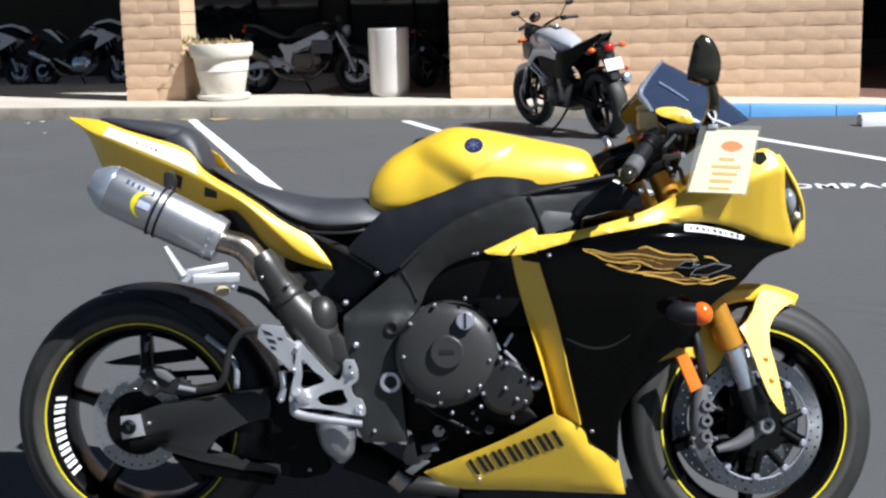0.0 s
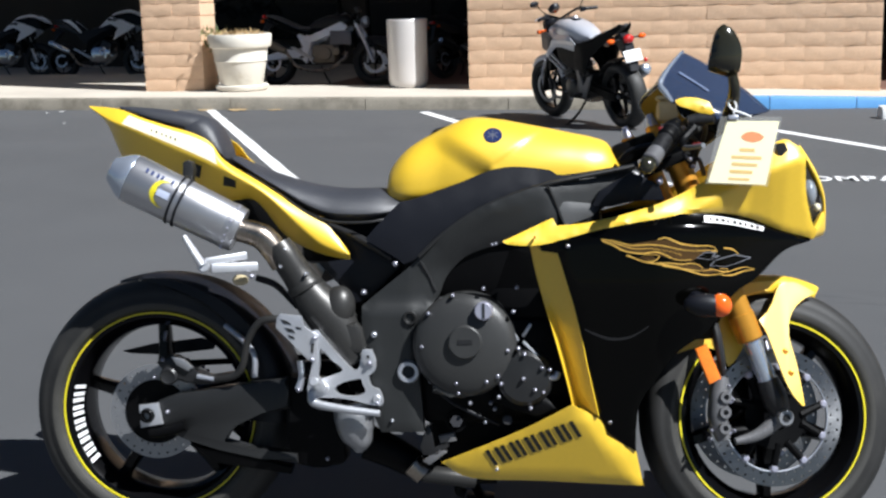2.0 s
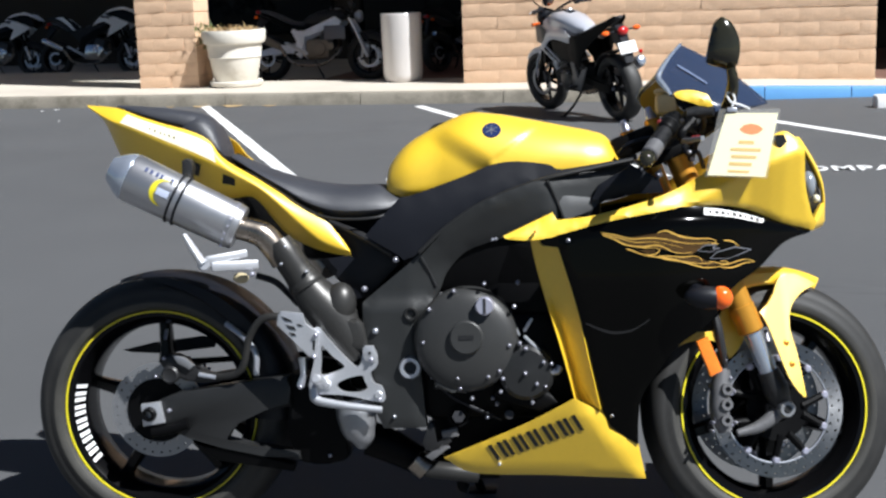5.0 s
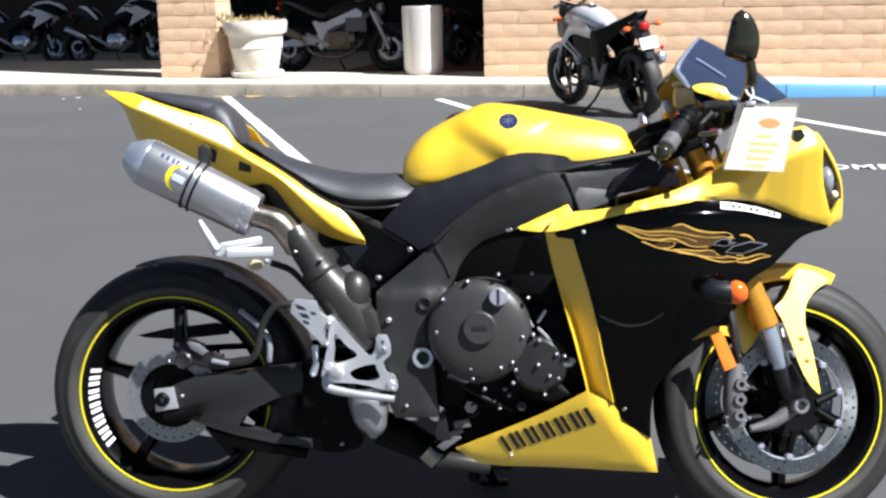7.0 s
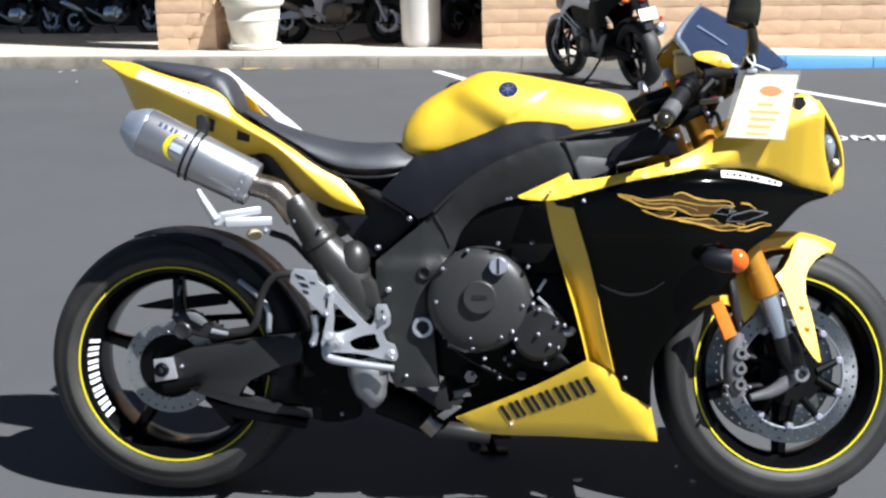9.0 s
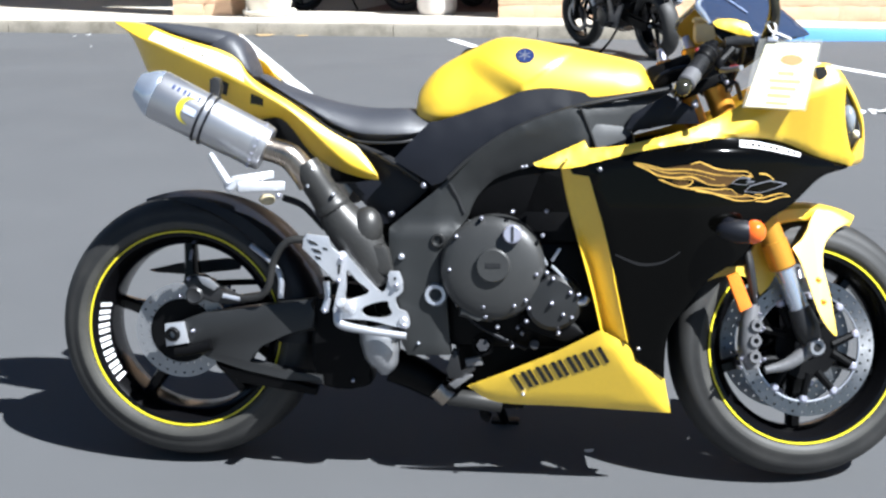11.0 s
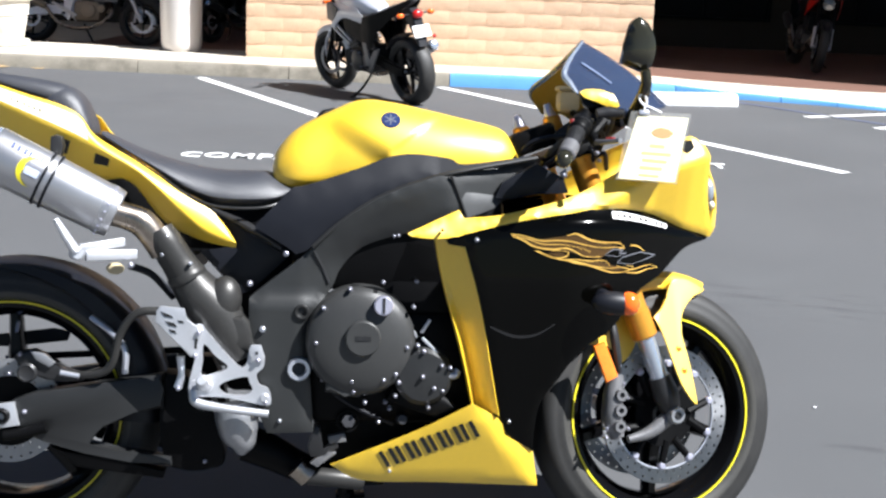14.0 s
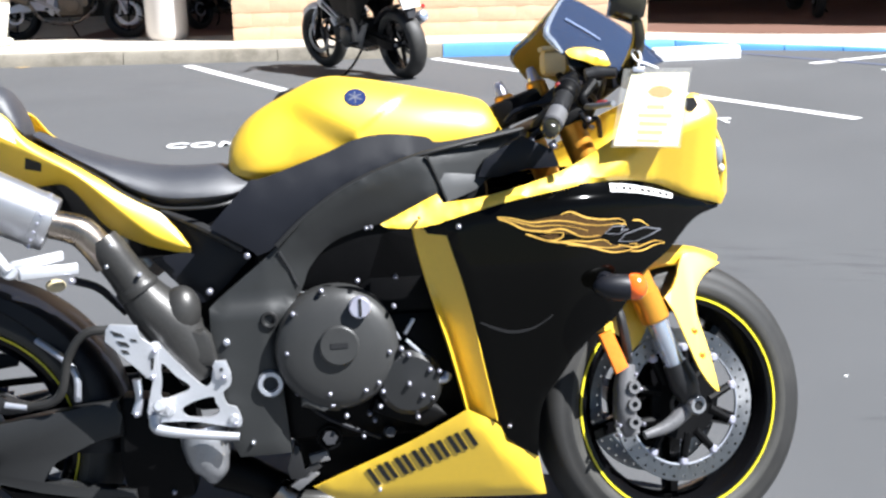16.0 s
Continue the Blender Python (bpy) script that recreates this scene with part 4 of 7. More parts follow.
def disc_mesh(r_out, r_in, thick, rows, per):
    """A brake disc with rows of drilled holes, cut as real gaps between small quads."""
    bm = bmesh.new()
    seg = per * 4
    radii = [r_in]
    for k in range(rows):
        c = r_in + (r_out - r_in) * (k + 0.5) / rows
        radii += [c - 0.0024, c + 0.0024]
    radii.append(r_out)
    tops = {}
    for side in (-thick / 2, thick / 2):
        tops[side] = [[bm.verts.new((r * math.cos(a), side, r * math.sin(a))) for a in (k * math.tau / seg for k in range(seg))] for r in radii]
    gone = set()
    for k in range(rows):
        for h in range(per):
            gone.add((2 * k + 1, (h * 4 + (k * 2) % 4) % seg))
    for side in tops:
        g = tops[side]
        for i in range(len(radii) - 1):
            for k in range(seg):
                if (i, k) not in gone:
                    bm.faces.new((g[i][k], g[i + 1][k], g[i + 1][(k + 1) % seg], g[i][(k + 1) % seg]))
    a, b = tops[-thick / 2], tops[thick / 2]
    for i in (0, len(radii) - 1):
        for k in range(seg):
            bm.faces.new((a[i][k], a[i][(k + 1) % seg], b[i][(k + 1) % seg], b[i][k]))
    for i, k in gone:
        n = (k + 1) % seg
        for p, q in (((i, k), (i, n)), ((i, n), (i + 1, n)), ((i + 1, n), (i + 1, k)), ((i + 1, k), (i, k))):
            bm.faces.new((a[p[0]][p[1]], a[q[0]][q[1]], b[q[0]][q[1]], b[p[0]][p[1]]))
    return bm


def wheel(name, centre, r, half, rim_half, stripe_r, first, m=None):
    w = new(name)
    w.parent = bike
    w.matrix_basis = (m or Matrix()) @ Matrix.Translation(centre)
    k = stripe_r - 0.003
    # bead, bulging sidewall, a faint shoulder edge, then the round tread
    side = [(rim_half, k), (rim_half + 0.004, k + 0.006), (half * 0.95, k + 0.012), (half * 0.995, k + 0.019), (half, k + 0.026), (half * 0.985, k + 0.033), (half * 0.95, k + 0.037)]
    crown = [(half * 0.95 * math.cos(a), k + 0.037 + (r - k - 0.037) * math.sin(a) ** 0.85) for a in (math.pi * j / 22 for j in range(1, 22))]
    prof = [(-y, q) for y, q in side[4:]] + [(-y, q) for y, q in crown] + side[:3:-1]
    tyre = part("tyre", lathe(prof + [(0.0, k + 0.03)], 128), RUBBER, w, "black rubber road tyre")
    for s in (-1, 1):
        part("sidewall", lathe([(s * y, q) for y, q in side[:5]] + [(s * half * 0.9, k + 0.02), (s * rim_half * 0.9, k)], 128), SIDEWALL, tyre, "dusty grey sidewall of the tyre")
    e = stripe_r + 0.004
    part("rim", lathe([(-rim_half - 0.004, e - 0.016), (-rim_half - 0.006, e), (-rim_half + 0.004, e + 0.002), (-rim_half + 0.012, e - 0.013), (0, e - 0.017), (rim_half - 0.012, e - 0.013), (rim_half - 0.004, e + 0.002), (rim_half + 0.006, e), (rim_half + 0.004, e - 0.016), (rim_half - 0.018, e - 0.034), (0.02, e - 0.038), (-0.02, e - 0.038), (-rim_half + 0.018, e - 0.034)], 112), RIM, w, "gloss black wheel rim")
    for s in (-1, 1):
        y = s * (rim_half + 0.0085)
        part("stripe", lathe([(y, stripe_r - 0.0020), (y, stripe_r + 0.0020), (y - s * 0.005, stripe_r + 0.0020), (y - s * 0.005, stripe_r - 0.0020)], 112), TAPE, w, "yellow pinstripe tape")
    part("hub", lathe([(-0.05, 0.012), (-0.05, 0.04), (-0.03, 0.05), (0.03, 0.05), (0.05, 0.04), (0.05, 0.012)], 32), RIM, w)
    for n in range(5):
        bm = spoke_mesh(0.04, e - 0.035, 0.026, 0.013, 0.03, 0.02)
        bmesh.ops.rotate(bm, verts=bm.verts, cent=(0, 0, 0), matrix=Matrix.Rotation(-radians(first + 72 * n), 3, "Y"))
        part("spoke", bm, RIM, w)
    part("valve", rod((0.0, -0.012, e - 0.046), (0.0, -0.03, e - 0.075), 0.004), CHROME, w)
    return w


rear_wheel = wheel("rear_wheel", (0, 0, 0.312), 0.309, 0.095, 0.072, 0.2265, 92)
# the plain marks on the rear rim
bm = bmesh.new()
for k in range(12):
    a0 = radians(163 + 4.6 * k + (0.5 if k % 2 else 0))
    a1, slant = a0 + radians(2.6), radians(1.2)
    vs = []
    for a in (a0, (a0 + a1) / 2, a1):
        for r, y in ((0.188, -0.057), (0.208, -0.0715)):
            b = a + (slant if r > 0.2 else 0)
            vs.append(bm.verts.new((r * math.cos(b), y - 0.004, r * math.sin(b))))
    for j in (0, 2):
        bm.faces.new((vs[j], vs[j + 1], vs[j + 3], vs[j + 2]))
part("rim_decal", bm, WHITE, rear_wheel, "plain white decal marks on the rim")
rear_disc = part("brake_disc", disc_mesh(0.109, 0.068, 0.005, 2, 30), DISC, rear_wheel, "drilled steel brake disc")
rear_disc.location = (0, -0.094, 0)
part("disc_carrier", lathe([(-0.098, 0.02), (-0.098, 0.074), (-0.088, 0.074), (-0.088, 0.02)], 36), DARK, rear_wheel)
bm = bmesh.new()
teeth = 42
ring = [(0.092 + (0.006 if k % 4 < 2 else 0)) for k in range(teeth * 4)]
bridge(bm, [[bm.verts.new((r * math.cos(k * math.tau / len(ring)), y, r * math.sin(k * math.tau / len(ring)))) for k, r in enumerate(ring)] for y in (0.088, 0.095)])
part("sprocket", bm, BLUE, rear_wheel, "dark blue sprocket")
part("chain", box((0.60, 0.014, 0.014), (0.30, 0.092, 0.098), 0.003, None, Matrix.Rotation(radians(-3), 4, "Y")), DARK, bike).location = (0, 0, 0.312)

# the fork turns about the raked steering axis
STEER = 14.0
AXIS_AT, AXIS = Vector((1.517, 0, 0)), Vector((-0.407, 0, 0.914))
STEERED = Matrix.Translation(AXIS_AT) @ Matrix.Rotation(radians(STEER), 4, AXIS) @ Matrix.Translation(-AXIS_AT)
front_wheel = wheel("front_wheel", (1.387, 0, 0.296), 0.291, 0.06, 0.046, 0.2145, 268, STEERED)
for s in (-1, 1):
    d = part("brake_disc", disc_mesh(0.152, 0.118, 0.005, 2, 40), FRONTDISC, front_wheel, "large drilled front brake disc")
    d.location = (0, s * 0.066, 0)
    part("disc_carrier", lathe([(s * 0.060, 0.03), (s * 0.068, 0.03), (s * 0.070, 0.070 + (0.034 if s > 0 else 0)), (s * 0.062, 0.070 + (0.034 if s > 0 else 0))], 36), DARK, front_wheel)
    part("disc_edge", lathe([(s * 0.0625, 0.1175), (s * 0.0690, 0.1175), (s * 0.0695, 0.1200), (s * 0.0625, 0.1200)], 80), STEEL, front_wheel, "bright machined inner edge of the disc")
    for k in range(10):
        a = k * math.tau / 10 + 0.25
        lean = 0.16 if k % 2 else -0.16
        tip = (0.113 * math.cos(a), 0.113 * math.sin(a))
        part("carrier_arm", rod((0.058 * math.cos(a + lean), s * 0.066, 0.058 * math.sin(a + lean)), (tip[0], s * 0.066, tip[1]), 0.010, 0.008, 8), DARK, front_wheel)
        part("disc_button", rod((tip[0], s * 0.058, tip[1]), (tip[0], s * 0.075, tip[1]), 0.0085, seg=14, chamfer=0.003), CHROME, front_wheel)


# ---- fork, fender and brakes ----
def fender_bend(x, z):
    """The fender's side blade tips up and forward."""
    return 0.26 * (x - 1.40) - 0.34 * max(0, 0.57 - z) + 0.25 * max(0, z - 0.57)


fork = new("front_fork")
fork.parent = bike
fork.matrix_basis = STEERED
for s in (-1, 1):
    y = s * 0.105
    low, mid, top = Vector((1.358, -0.105, 0.375)), Vector((1.318, -0.105, 0.474)), Vector((1.163, -0.105, 0.858))
    axle = Vector((1.385, -0.105, 0.301))
    for v in (low, mid, top, axle):
        v.y = y
    part("gold_tube", rod(mid, top, 0.0265, 0.0265, 24), GOLD, fork, "gold anodised fork tube")
    d = (top - mid).normalized()
    part("seal_collar", rod(mid - d * 0.004, mid + d * 0.06, 0.0285, 0.0285, 24, chamfer=0.003), GOLD, fork, "gold fork collar")
    part("slider", rod(low - d * 0.02, mid, 0.0205, 0.0205, 24), ENDCAP, fork, "polished chrome fork slider")
    part("axle_socket", rod(axle + Vector((0, s * 0.026, 0)), axle + Vector((0, s * 0.0315, 0)), 0.009, seg=6), INK, fork)
    part("fork_foot", tube([low + d * 0.01, low - d * 0.03, axle + d * 0.03 + Vector((0.0, 0, 0.005)), axle], [0.024, 0.029, 0.028, 0.02], 16, 4), GREYPL, fork, "dark cast fork foot")
    part("axle_nut", lathe([(-0.012, 0.009), (-0.012, 0.016), (-0.004, 0.02), (0.006, 0.02), (0.006, 0.009)], 20), DISC, fork).location = axle + Vector((0, s * 0.018, 0))
    part("caliper_bracket", tube([axle, Vector((1.333, -0.105, 0.264)), Vector((1.280, -0.105, 0.250))], [0.018, 0.014, 0.008], 12, 4), CALIPER, fork).location.y = y + 0.105
    cal = new("caliper")
    cal.parent = fork
    cal.location.y = y + 0.105
    part("caliper_body", tube([(1.250, -0.108, 0.392), (1.243, -0.108, 0.350), (1.240, -0.108, 0.300), (1.252, -0.108, 0.256)], [0.016, 0.022, 0.022, 0.016], 14, 5), CALIPER, cal, "dark grey brake caliper")
    for c in ((1.251, -0.130, 0.349), (1.249, -0.130, 0.316), (1.248, -0.130, 0.282)):
        part("piston_cap", lathe([(-0.006, 0.006), (-0.006, 0.0125), (0.002, 0.0145), (0.012, 0.0145), (0.012, 0.006)], 18), CALIPER, cal).location = (c[0], s * 0.13 - y - 0.105 if s < 0 else 0.0, c[2])
    for c in ((1.221, -0.120, 0.277), (1.272, -0.120, 0.275), (1.252, -0.120, 0.411), (1.220, -0.120, 0.258), (1.270, -0.120, 0.342), (1.262, -0.120, 0.372)):
        bolt(c[0], -0.118, c[2], 0.008, cal)
    part("brake_hose", tube([(1.253, -0.115, 0.395), (1.246, -0.120, 0.430), (1.240, -0.115, 0.482), (1.238, -0.090, 0.540), (1.250, -0.050, 0.615)], [0.006, 0.010, 0.010, 0.006, 0.006], 10), GREYPL, fork).location.y = y + 0.105
    refl = part("fork_reflector", prism([(1.183, 0.454), (1.209, 0.464), (1.240, 0.390), (1.213, 0.377)], -0.140, -0.128, 0.003), REFLECT, fork, "amber fork reflector")
    refl.location.y = 0 if s < 0 else 0.266
    blade_side = part("fender_side", prism(rounded([(1.333, 0.514), (1.366, 0.540), (1.390, 0.582), (1.410, 0.597), (1.446, 0.592), (1.491, 0.571), (1.457, 0.559), (1.426, 0.537), (1.409, 0.511), (1.402, 0.477), (1.411, 0.416), (1.416, 0.330), (1.406, 0.332), (1.381, 0.371), (1.363, 0.431), (1.349, 0.482)], 50, 3), -0.086, -0.080, 0.0015), YELLOW, fork, "yellow fender side blade")
    for v in blade_side.data.vertices:
        v.co.y += fender_bend(v.co.x, v.co.z)
    if s > 0:
        blade_side.matrix_basis = Matrix.Diagonal((1, -1, 1, 1))
    for x, z in ((1.386, 0.445), (1.392, 0.399)):
        bolt(x, s * (0.086 - fender_bend(x, z)), z, 0.013, fork, GOLD, way=s, length=0.004)
    part("fender_rear_side", prism(rounded([(1.163, 0.442), (1.192, 0.469), (1.245, 0.472), (1.265, 0.521), (1.294, 0.555), (1.326, 0.530), (1.316, 0.461), (1.294, 0.424), (1.279, 0.411), (1.262, 0.440), (1.235, 0.455), (1.195, 0.452)], 50, 3), -0.074, -0.068, 0.0015), YELLOW, fork, "yellow fender rear side").location.y = 0 if s < 0 else 0.142


def arc_shell(r, half, a0, a1, drop, mat, parent, name, label, centre, seg=30, tip=0.0, lead=0.0, sink=0.0):
    """A fender: a strip bent round a wheel, with its edges turned down."""
    bm = bmesh.new()
    rows = []
    for k in range(seg + 1):
        t = k / seg
        a = radians(a0 + (a1 - a0) * t)
        rad = r - sink * max(0, (t - 0.3) / 0.7)
        wid = half * (1 - tip * max(0, (t - 0.6) / 0.4) ** 2)
        deep = drop + (lead - drop) * (1 - t) ** 1.2 if lead else drop
        row = []
        for th in (0, 0.005):
            for y, dr in ((-1, deep), (-0.97, deep * 0.3), (-0.75, 0), (-0.3, -0.006), (0.3, -0.006), (0.75, 0), (0.97, deep * 0.3), (1, deep)):
                rr = rad - dr - th
                row.append(bm.verts.new((rr * math.cos(a), y * (wid - th), rr * math.sin(a))))
        rows.append(row[:8] + row[15:7:-1])
    bridge(bm, rows)
    ob = part(name, bm, mat, parent, label, angle=50)
    ob.location = centre
    return ob


arc_shell(0.312, 0.075, 150, 65, 0.03, YELLOW, fork, "front_fender", "yellow front fender", (1.387, 0, 0.296), tip=0.95)
arc_shell(0.3135, 0.100, -5, 111, 0.008, PLASTIC, bike, "rear_hugger", "black rear tyre hugger", (0, 0, 0.312), 36, tip=0.93, lead=0.085, sink=0.005)

# ---- rear end: swingarm, brake, foot controls ----
swing = new("swingarm")
swing.parent = bike
for s in (-1, 1):
    m = 0 if s < 0 else 0.25
    a = hub_plate("beam", [(0.017, 0.344), (0.064, 0.361), (0.191, 0.38), (0.318, 0.399), (0.321, 0.368), (0.323, 0.328), (0.26, 0.319), (0.222, 0.31), (0.193, 0.296), (0.174, 0.276), (0.163, 0.256), (0.167, 0.246), (0.231, 0.238), (0.294, 0.23), (0.337, 0.226), (0.339, 0.205), (0.258, 0.214), (0.16, 0.234), (0.083, 0.257), (0.033, 0.277), (0.012, 0.309)], -0.145, -0.105, PUMP, swing, "dark grey cast swingarm beam", 0.008)
    b = hub_plate("lower_brace", [(0.088, 0.249), (0.159, 0.23), (0.257, 0.21), (0.327, 0.199), (0.32, 0.178), (0.144, 0.203)], -0.14, -0.11, DARK, swing, "", 0.006)
    c = hub_plate("pivot_block", rounded([(0.322, 0.40), (0.40, 0.391), (0.425, 0.33), (0.43, 0.29), (0.447, 0.227), (0.430, 0.199), (0.344, 0.197), (0.322, 0.222), (0.312, 0.30)], 60, 3), -0.135, -0.06, DARK, swing, "", 0.01)
    for o in (a, b, c):
        o.location.y = m
bm = prism([(-0.022, 0.336), (0.022, 0.342), (0.032, 0.294), (-0.019, 0.285)], -0.156, -0.14, 0.003)
part("axle_plate", bm, ALLOY, swing, "bright alloy axle plate")
part("torque_stub", tube([(0.001, -0.150, 0.271), (0.036, -0.150, 0.277), (0.085, -0.150, 0.291)], [0.011, 0.012, 0.013], 12, 4), DARK, swing, "black torque arm end")
part("axle_end", lathe([(-0.012, 0.008), (-0.012, 0.014), (0, 0.017), (0.03, 0.017), (0.03, 0.008)], 20), DARK, swing).location = (-0.002, -0.158, 0.314)
for c in ((0.042, -0.147, 0.321), (0.077, -0.147, 0.286), (0.406, -0.137, 0.216)):
    bolt(*c, 0.009, swing)
cal = new("rear_caliper")
cal.parent = bike
hub_plate("caliper_body", [(0.016, 0.432), (0.034, 0.444), (0.059, 0.447), (0.082, 0.435), (0.094, 0.416), (0.125, 0.405), (0.157, 0.396), (0.157, 0.384), (0.118, 0.381), (0.079, 0.386), (0.061, 0.404), (0.032, 0.412)], -0.142, -0.1, GREYPL, cal, "grey rear brake caliper", 0.007)
hub_plate("caliper_bridge", [(0.052, 0.449), (0.083, 0.441), (0.104, 0.423), (0.093, 0.413), (0.065, 0.428)], -0.152, -0.138, DISC, cal, "", 0.004)
part("piston_cap", lathe([(0.02, 0.0), (0.02, 0.020), (-0.008, 0.020), (-0.012, 0.016), (-0.010, 0.012), (-0.010, 0.0)], 24, False), GREYPL, cal).location = (0.047, -0.142, 0.402)
part("hose_union", rod((0.114, -0.150, 0.403), (0.152, -0.150, 0.396), 0.006, 0.005, 10), STEEL, cal)
bolt(0.032, -0.140, 0.439, 0.009, cal)
bolt(0.008, -0.130, 0.397, 0.008, cal)
bolt(0.115, -0.130, 0.386, 0.008, cal)
part("rear_brake_hose", tube([(0.117, -0.130, 0.397), (0.179, -0.150, 0.399), (0.217, -0.160, 0.420), (0.238, -0.170, 0.490), (0.273, -0.180, 0.532), (0.321, -0.180, 0.536)], 0.0085, 10), PIPE, bike, "grey rubber brake hose")
part("hose_guide", tube([(0.167, -0.100, 0.511), (0.215, -0.120, 0.479), (0.241, -0.130, 0.446), (0.240, -0.130, 0.398)], 0.007, 8), STEEL, bike)
part("chain_guard", prism([(-0.151, 0.423), (-0.073, 0.441), (0.05, 0.456), (0.088, 0.449), (0.08, 0.428), (-0.043, 0.414), (-0.128, 0.418)], 0.10, 0.112, 0.003), PLASTIC, bike, "black chain guard")

rearset = new("rearset")
rearset.parent = bike
hub_plate("heel_guard", [(0.316, 0.544), (0.324, 0.553), (0.371, 0.548), (0.374, 0.524), (0.407, 0.505), (0.398, 0.448), (0.381, 0.452), (0.36, 0.48), (0.313, 0.521)], -0.226, -0.218, ALLOY, rearset, "slotted alloy heel guard", 0.002)
for pts in ([(0.325, 0.542), (0.343, 0.535), (0.349, 0.529), (0.332, 0.532)], [(0.334, 0.523), (0.351, 0.519), (0.357, 0.511), (0.341, 0.514)], [(0.341, 0.507), (0.352, 0.504), (0.356, 0.498), (0.345, 0.5)], [(0.358, 0.525), (0.368, 0.523), (0.371, 0.519), (0.361, 0.52)], [(0.392, 0.488), (0.398, 0.488), (0.395, 0.467), (0.391, 0.468)]):
    hub_plate("slot", pts, -0.2275, -0.2255, INK, rearset, "", 0.0)


def cut_plate(outer, holes, y0, y1):
    """A flat plate with openings cut through it."""
    from mathutils.geometry import tessellate_polygon
    loops = [rounded(list(loop), 200) for loop in [outer] + holes]
    flat = [p for loop in loops for p in loop]
    bm = bmesh.new()
    front = [bm.verts.new((x, y0, z)) for x, z in flat]
    back = [bm.verts.new((x, y1, z)) for x, z in flat]
    for tri in tessellate_polygon([[Vector((x, z, 0)) for x, z in loop] for loop in loops]):
        bm.faces.new([front[k] for k in tri])
        bm.faces.new([back[k] for k in reversed(tri)])
    base = 0
    for loop in loops:
        n = len(loop)
        for k in range(n):
            a, b = base + k, base + (k + 1) % n
            bm.faces.new((front[a], front[b], back[b], back[a]))
        base += n
    return bm


part("bracket_plate", cut_plate([(0.388, 0.505), (0.403, 0.515), (0.420, 0.494), (0.475, 0.432), (0.493, 0.435), (0.498, 0.458), (0.508, 0.464), (0.525, 0.463), (0.529, 0.431), (0.514, 0.414), (0.520, 0.392), (0.537, 0.384), (0.544, 0.356), (0.527, 0.351), (0.463, 0.365), (0.414, 0.368), (0.383, 0.368), (0.379, 0.393), (0.392, 0.454)], [[(0.409, 0.475), (0.432, 0.451), (0.457, 0.429), (0.430, 0.415), (0.404, 0.411), (0.406, 0.440)], [(0.440, 0.390), (0.464, 0.403), (0.495, 0.409), (0.500, 0.398), (0.506, 0.381), (0.484, 0.371), (0.449, 0.374)]], -0.214, -0.200), ALLOY, rearset, "cut alloy rearset plate")
for x, z, r in ((0.392, 0.389, 0.015), (0.531, 0.366, 0.010), (0.416, 0.389, 0.012)):
    part("bracket_boss", rod((x, -0.202, z), (x, -0.221, z), r, r * 0.92, 18, chamfer=0.002), ALLOY, rearset)
hub_plate("bracket_tab", [(0.498, 0.466), (0.503, 0.474), (0.522, 0.474), (0.531, 0.449), (0.524, 0.437), (0.503, 0.441)], -0.220, -0.205, ALLOY, rearset, "", 0.002)
hub_plate("tab_hole", [(0.512, 0.462), (0.517, 0.462), (0.517, 0.456), (0.512, 0.456)], -0.2215, -0.2195, INK, rearset, "", 0.0)
part("brake_pedal", tube([(0.389, -0.220, 0.382), (0.397, -0.226, 0.358), (0.464, -0.232, 0.346), (0.540, -0.232, 0.337)], [0.009, 0.010, 0.0085, 0.0075], 12), ALLOY, rearset, "alloy brake pedal")
part("foot_peg", rod((0.408, -0.200, 0.388), (0.412, -0.310, 0.419), 0.013, 0.011, 14, chamfer=0.003), ALLOY, rearset, "knurled alloy foot peg")
part("push_rod", tube([(0.356, -0.200, 0.383), (0.363, -0.200, 0.411), (0.361, -0.200, 0.447)], [0.009, 0.007, 0.009], 10), STEEL, rearset)
for c in ((0.517, -0.219, 0.444), (0.533, -0.215, 0.357), (0.393, -0.226, 0.453), (0.399, -0.226, 0.500), (0.358, -0.210, 0.384), (0.390, -0.215, 0.389)):
    bolt(*c, 0.010, rearset)

# ---- exhaust ----
muff = new("muffler")
muff.parent = bike
P0, P1 = Vector((0.000, -0.225, 0.850)), Vector((0.233, -0.205, 0.733))
AX = (P1 - P0).normalized()


def oval(t, r, bm, seg=28, flat=0.86):
    """A ring round the muffler's axis, narrower across than it is tall."""
    up = AX.cross(Vector((0, 1, 0))).normalized()
    side = AX.cross(up).normalized()
    c = P0 + AX * t
    return [bm.verts.new(c + r * (math.cos(k * math.tau / seg) * up + flat * math.sin(k * math.tau / seg) * side)) for k in range(seg)]


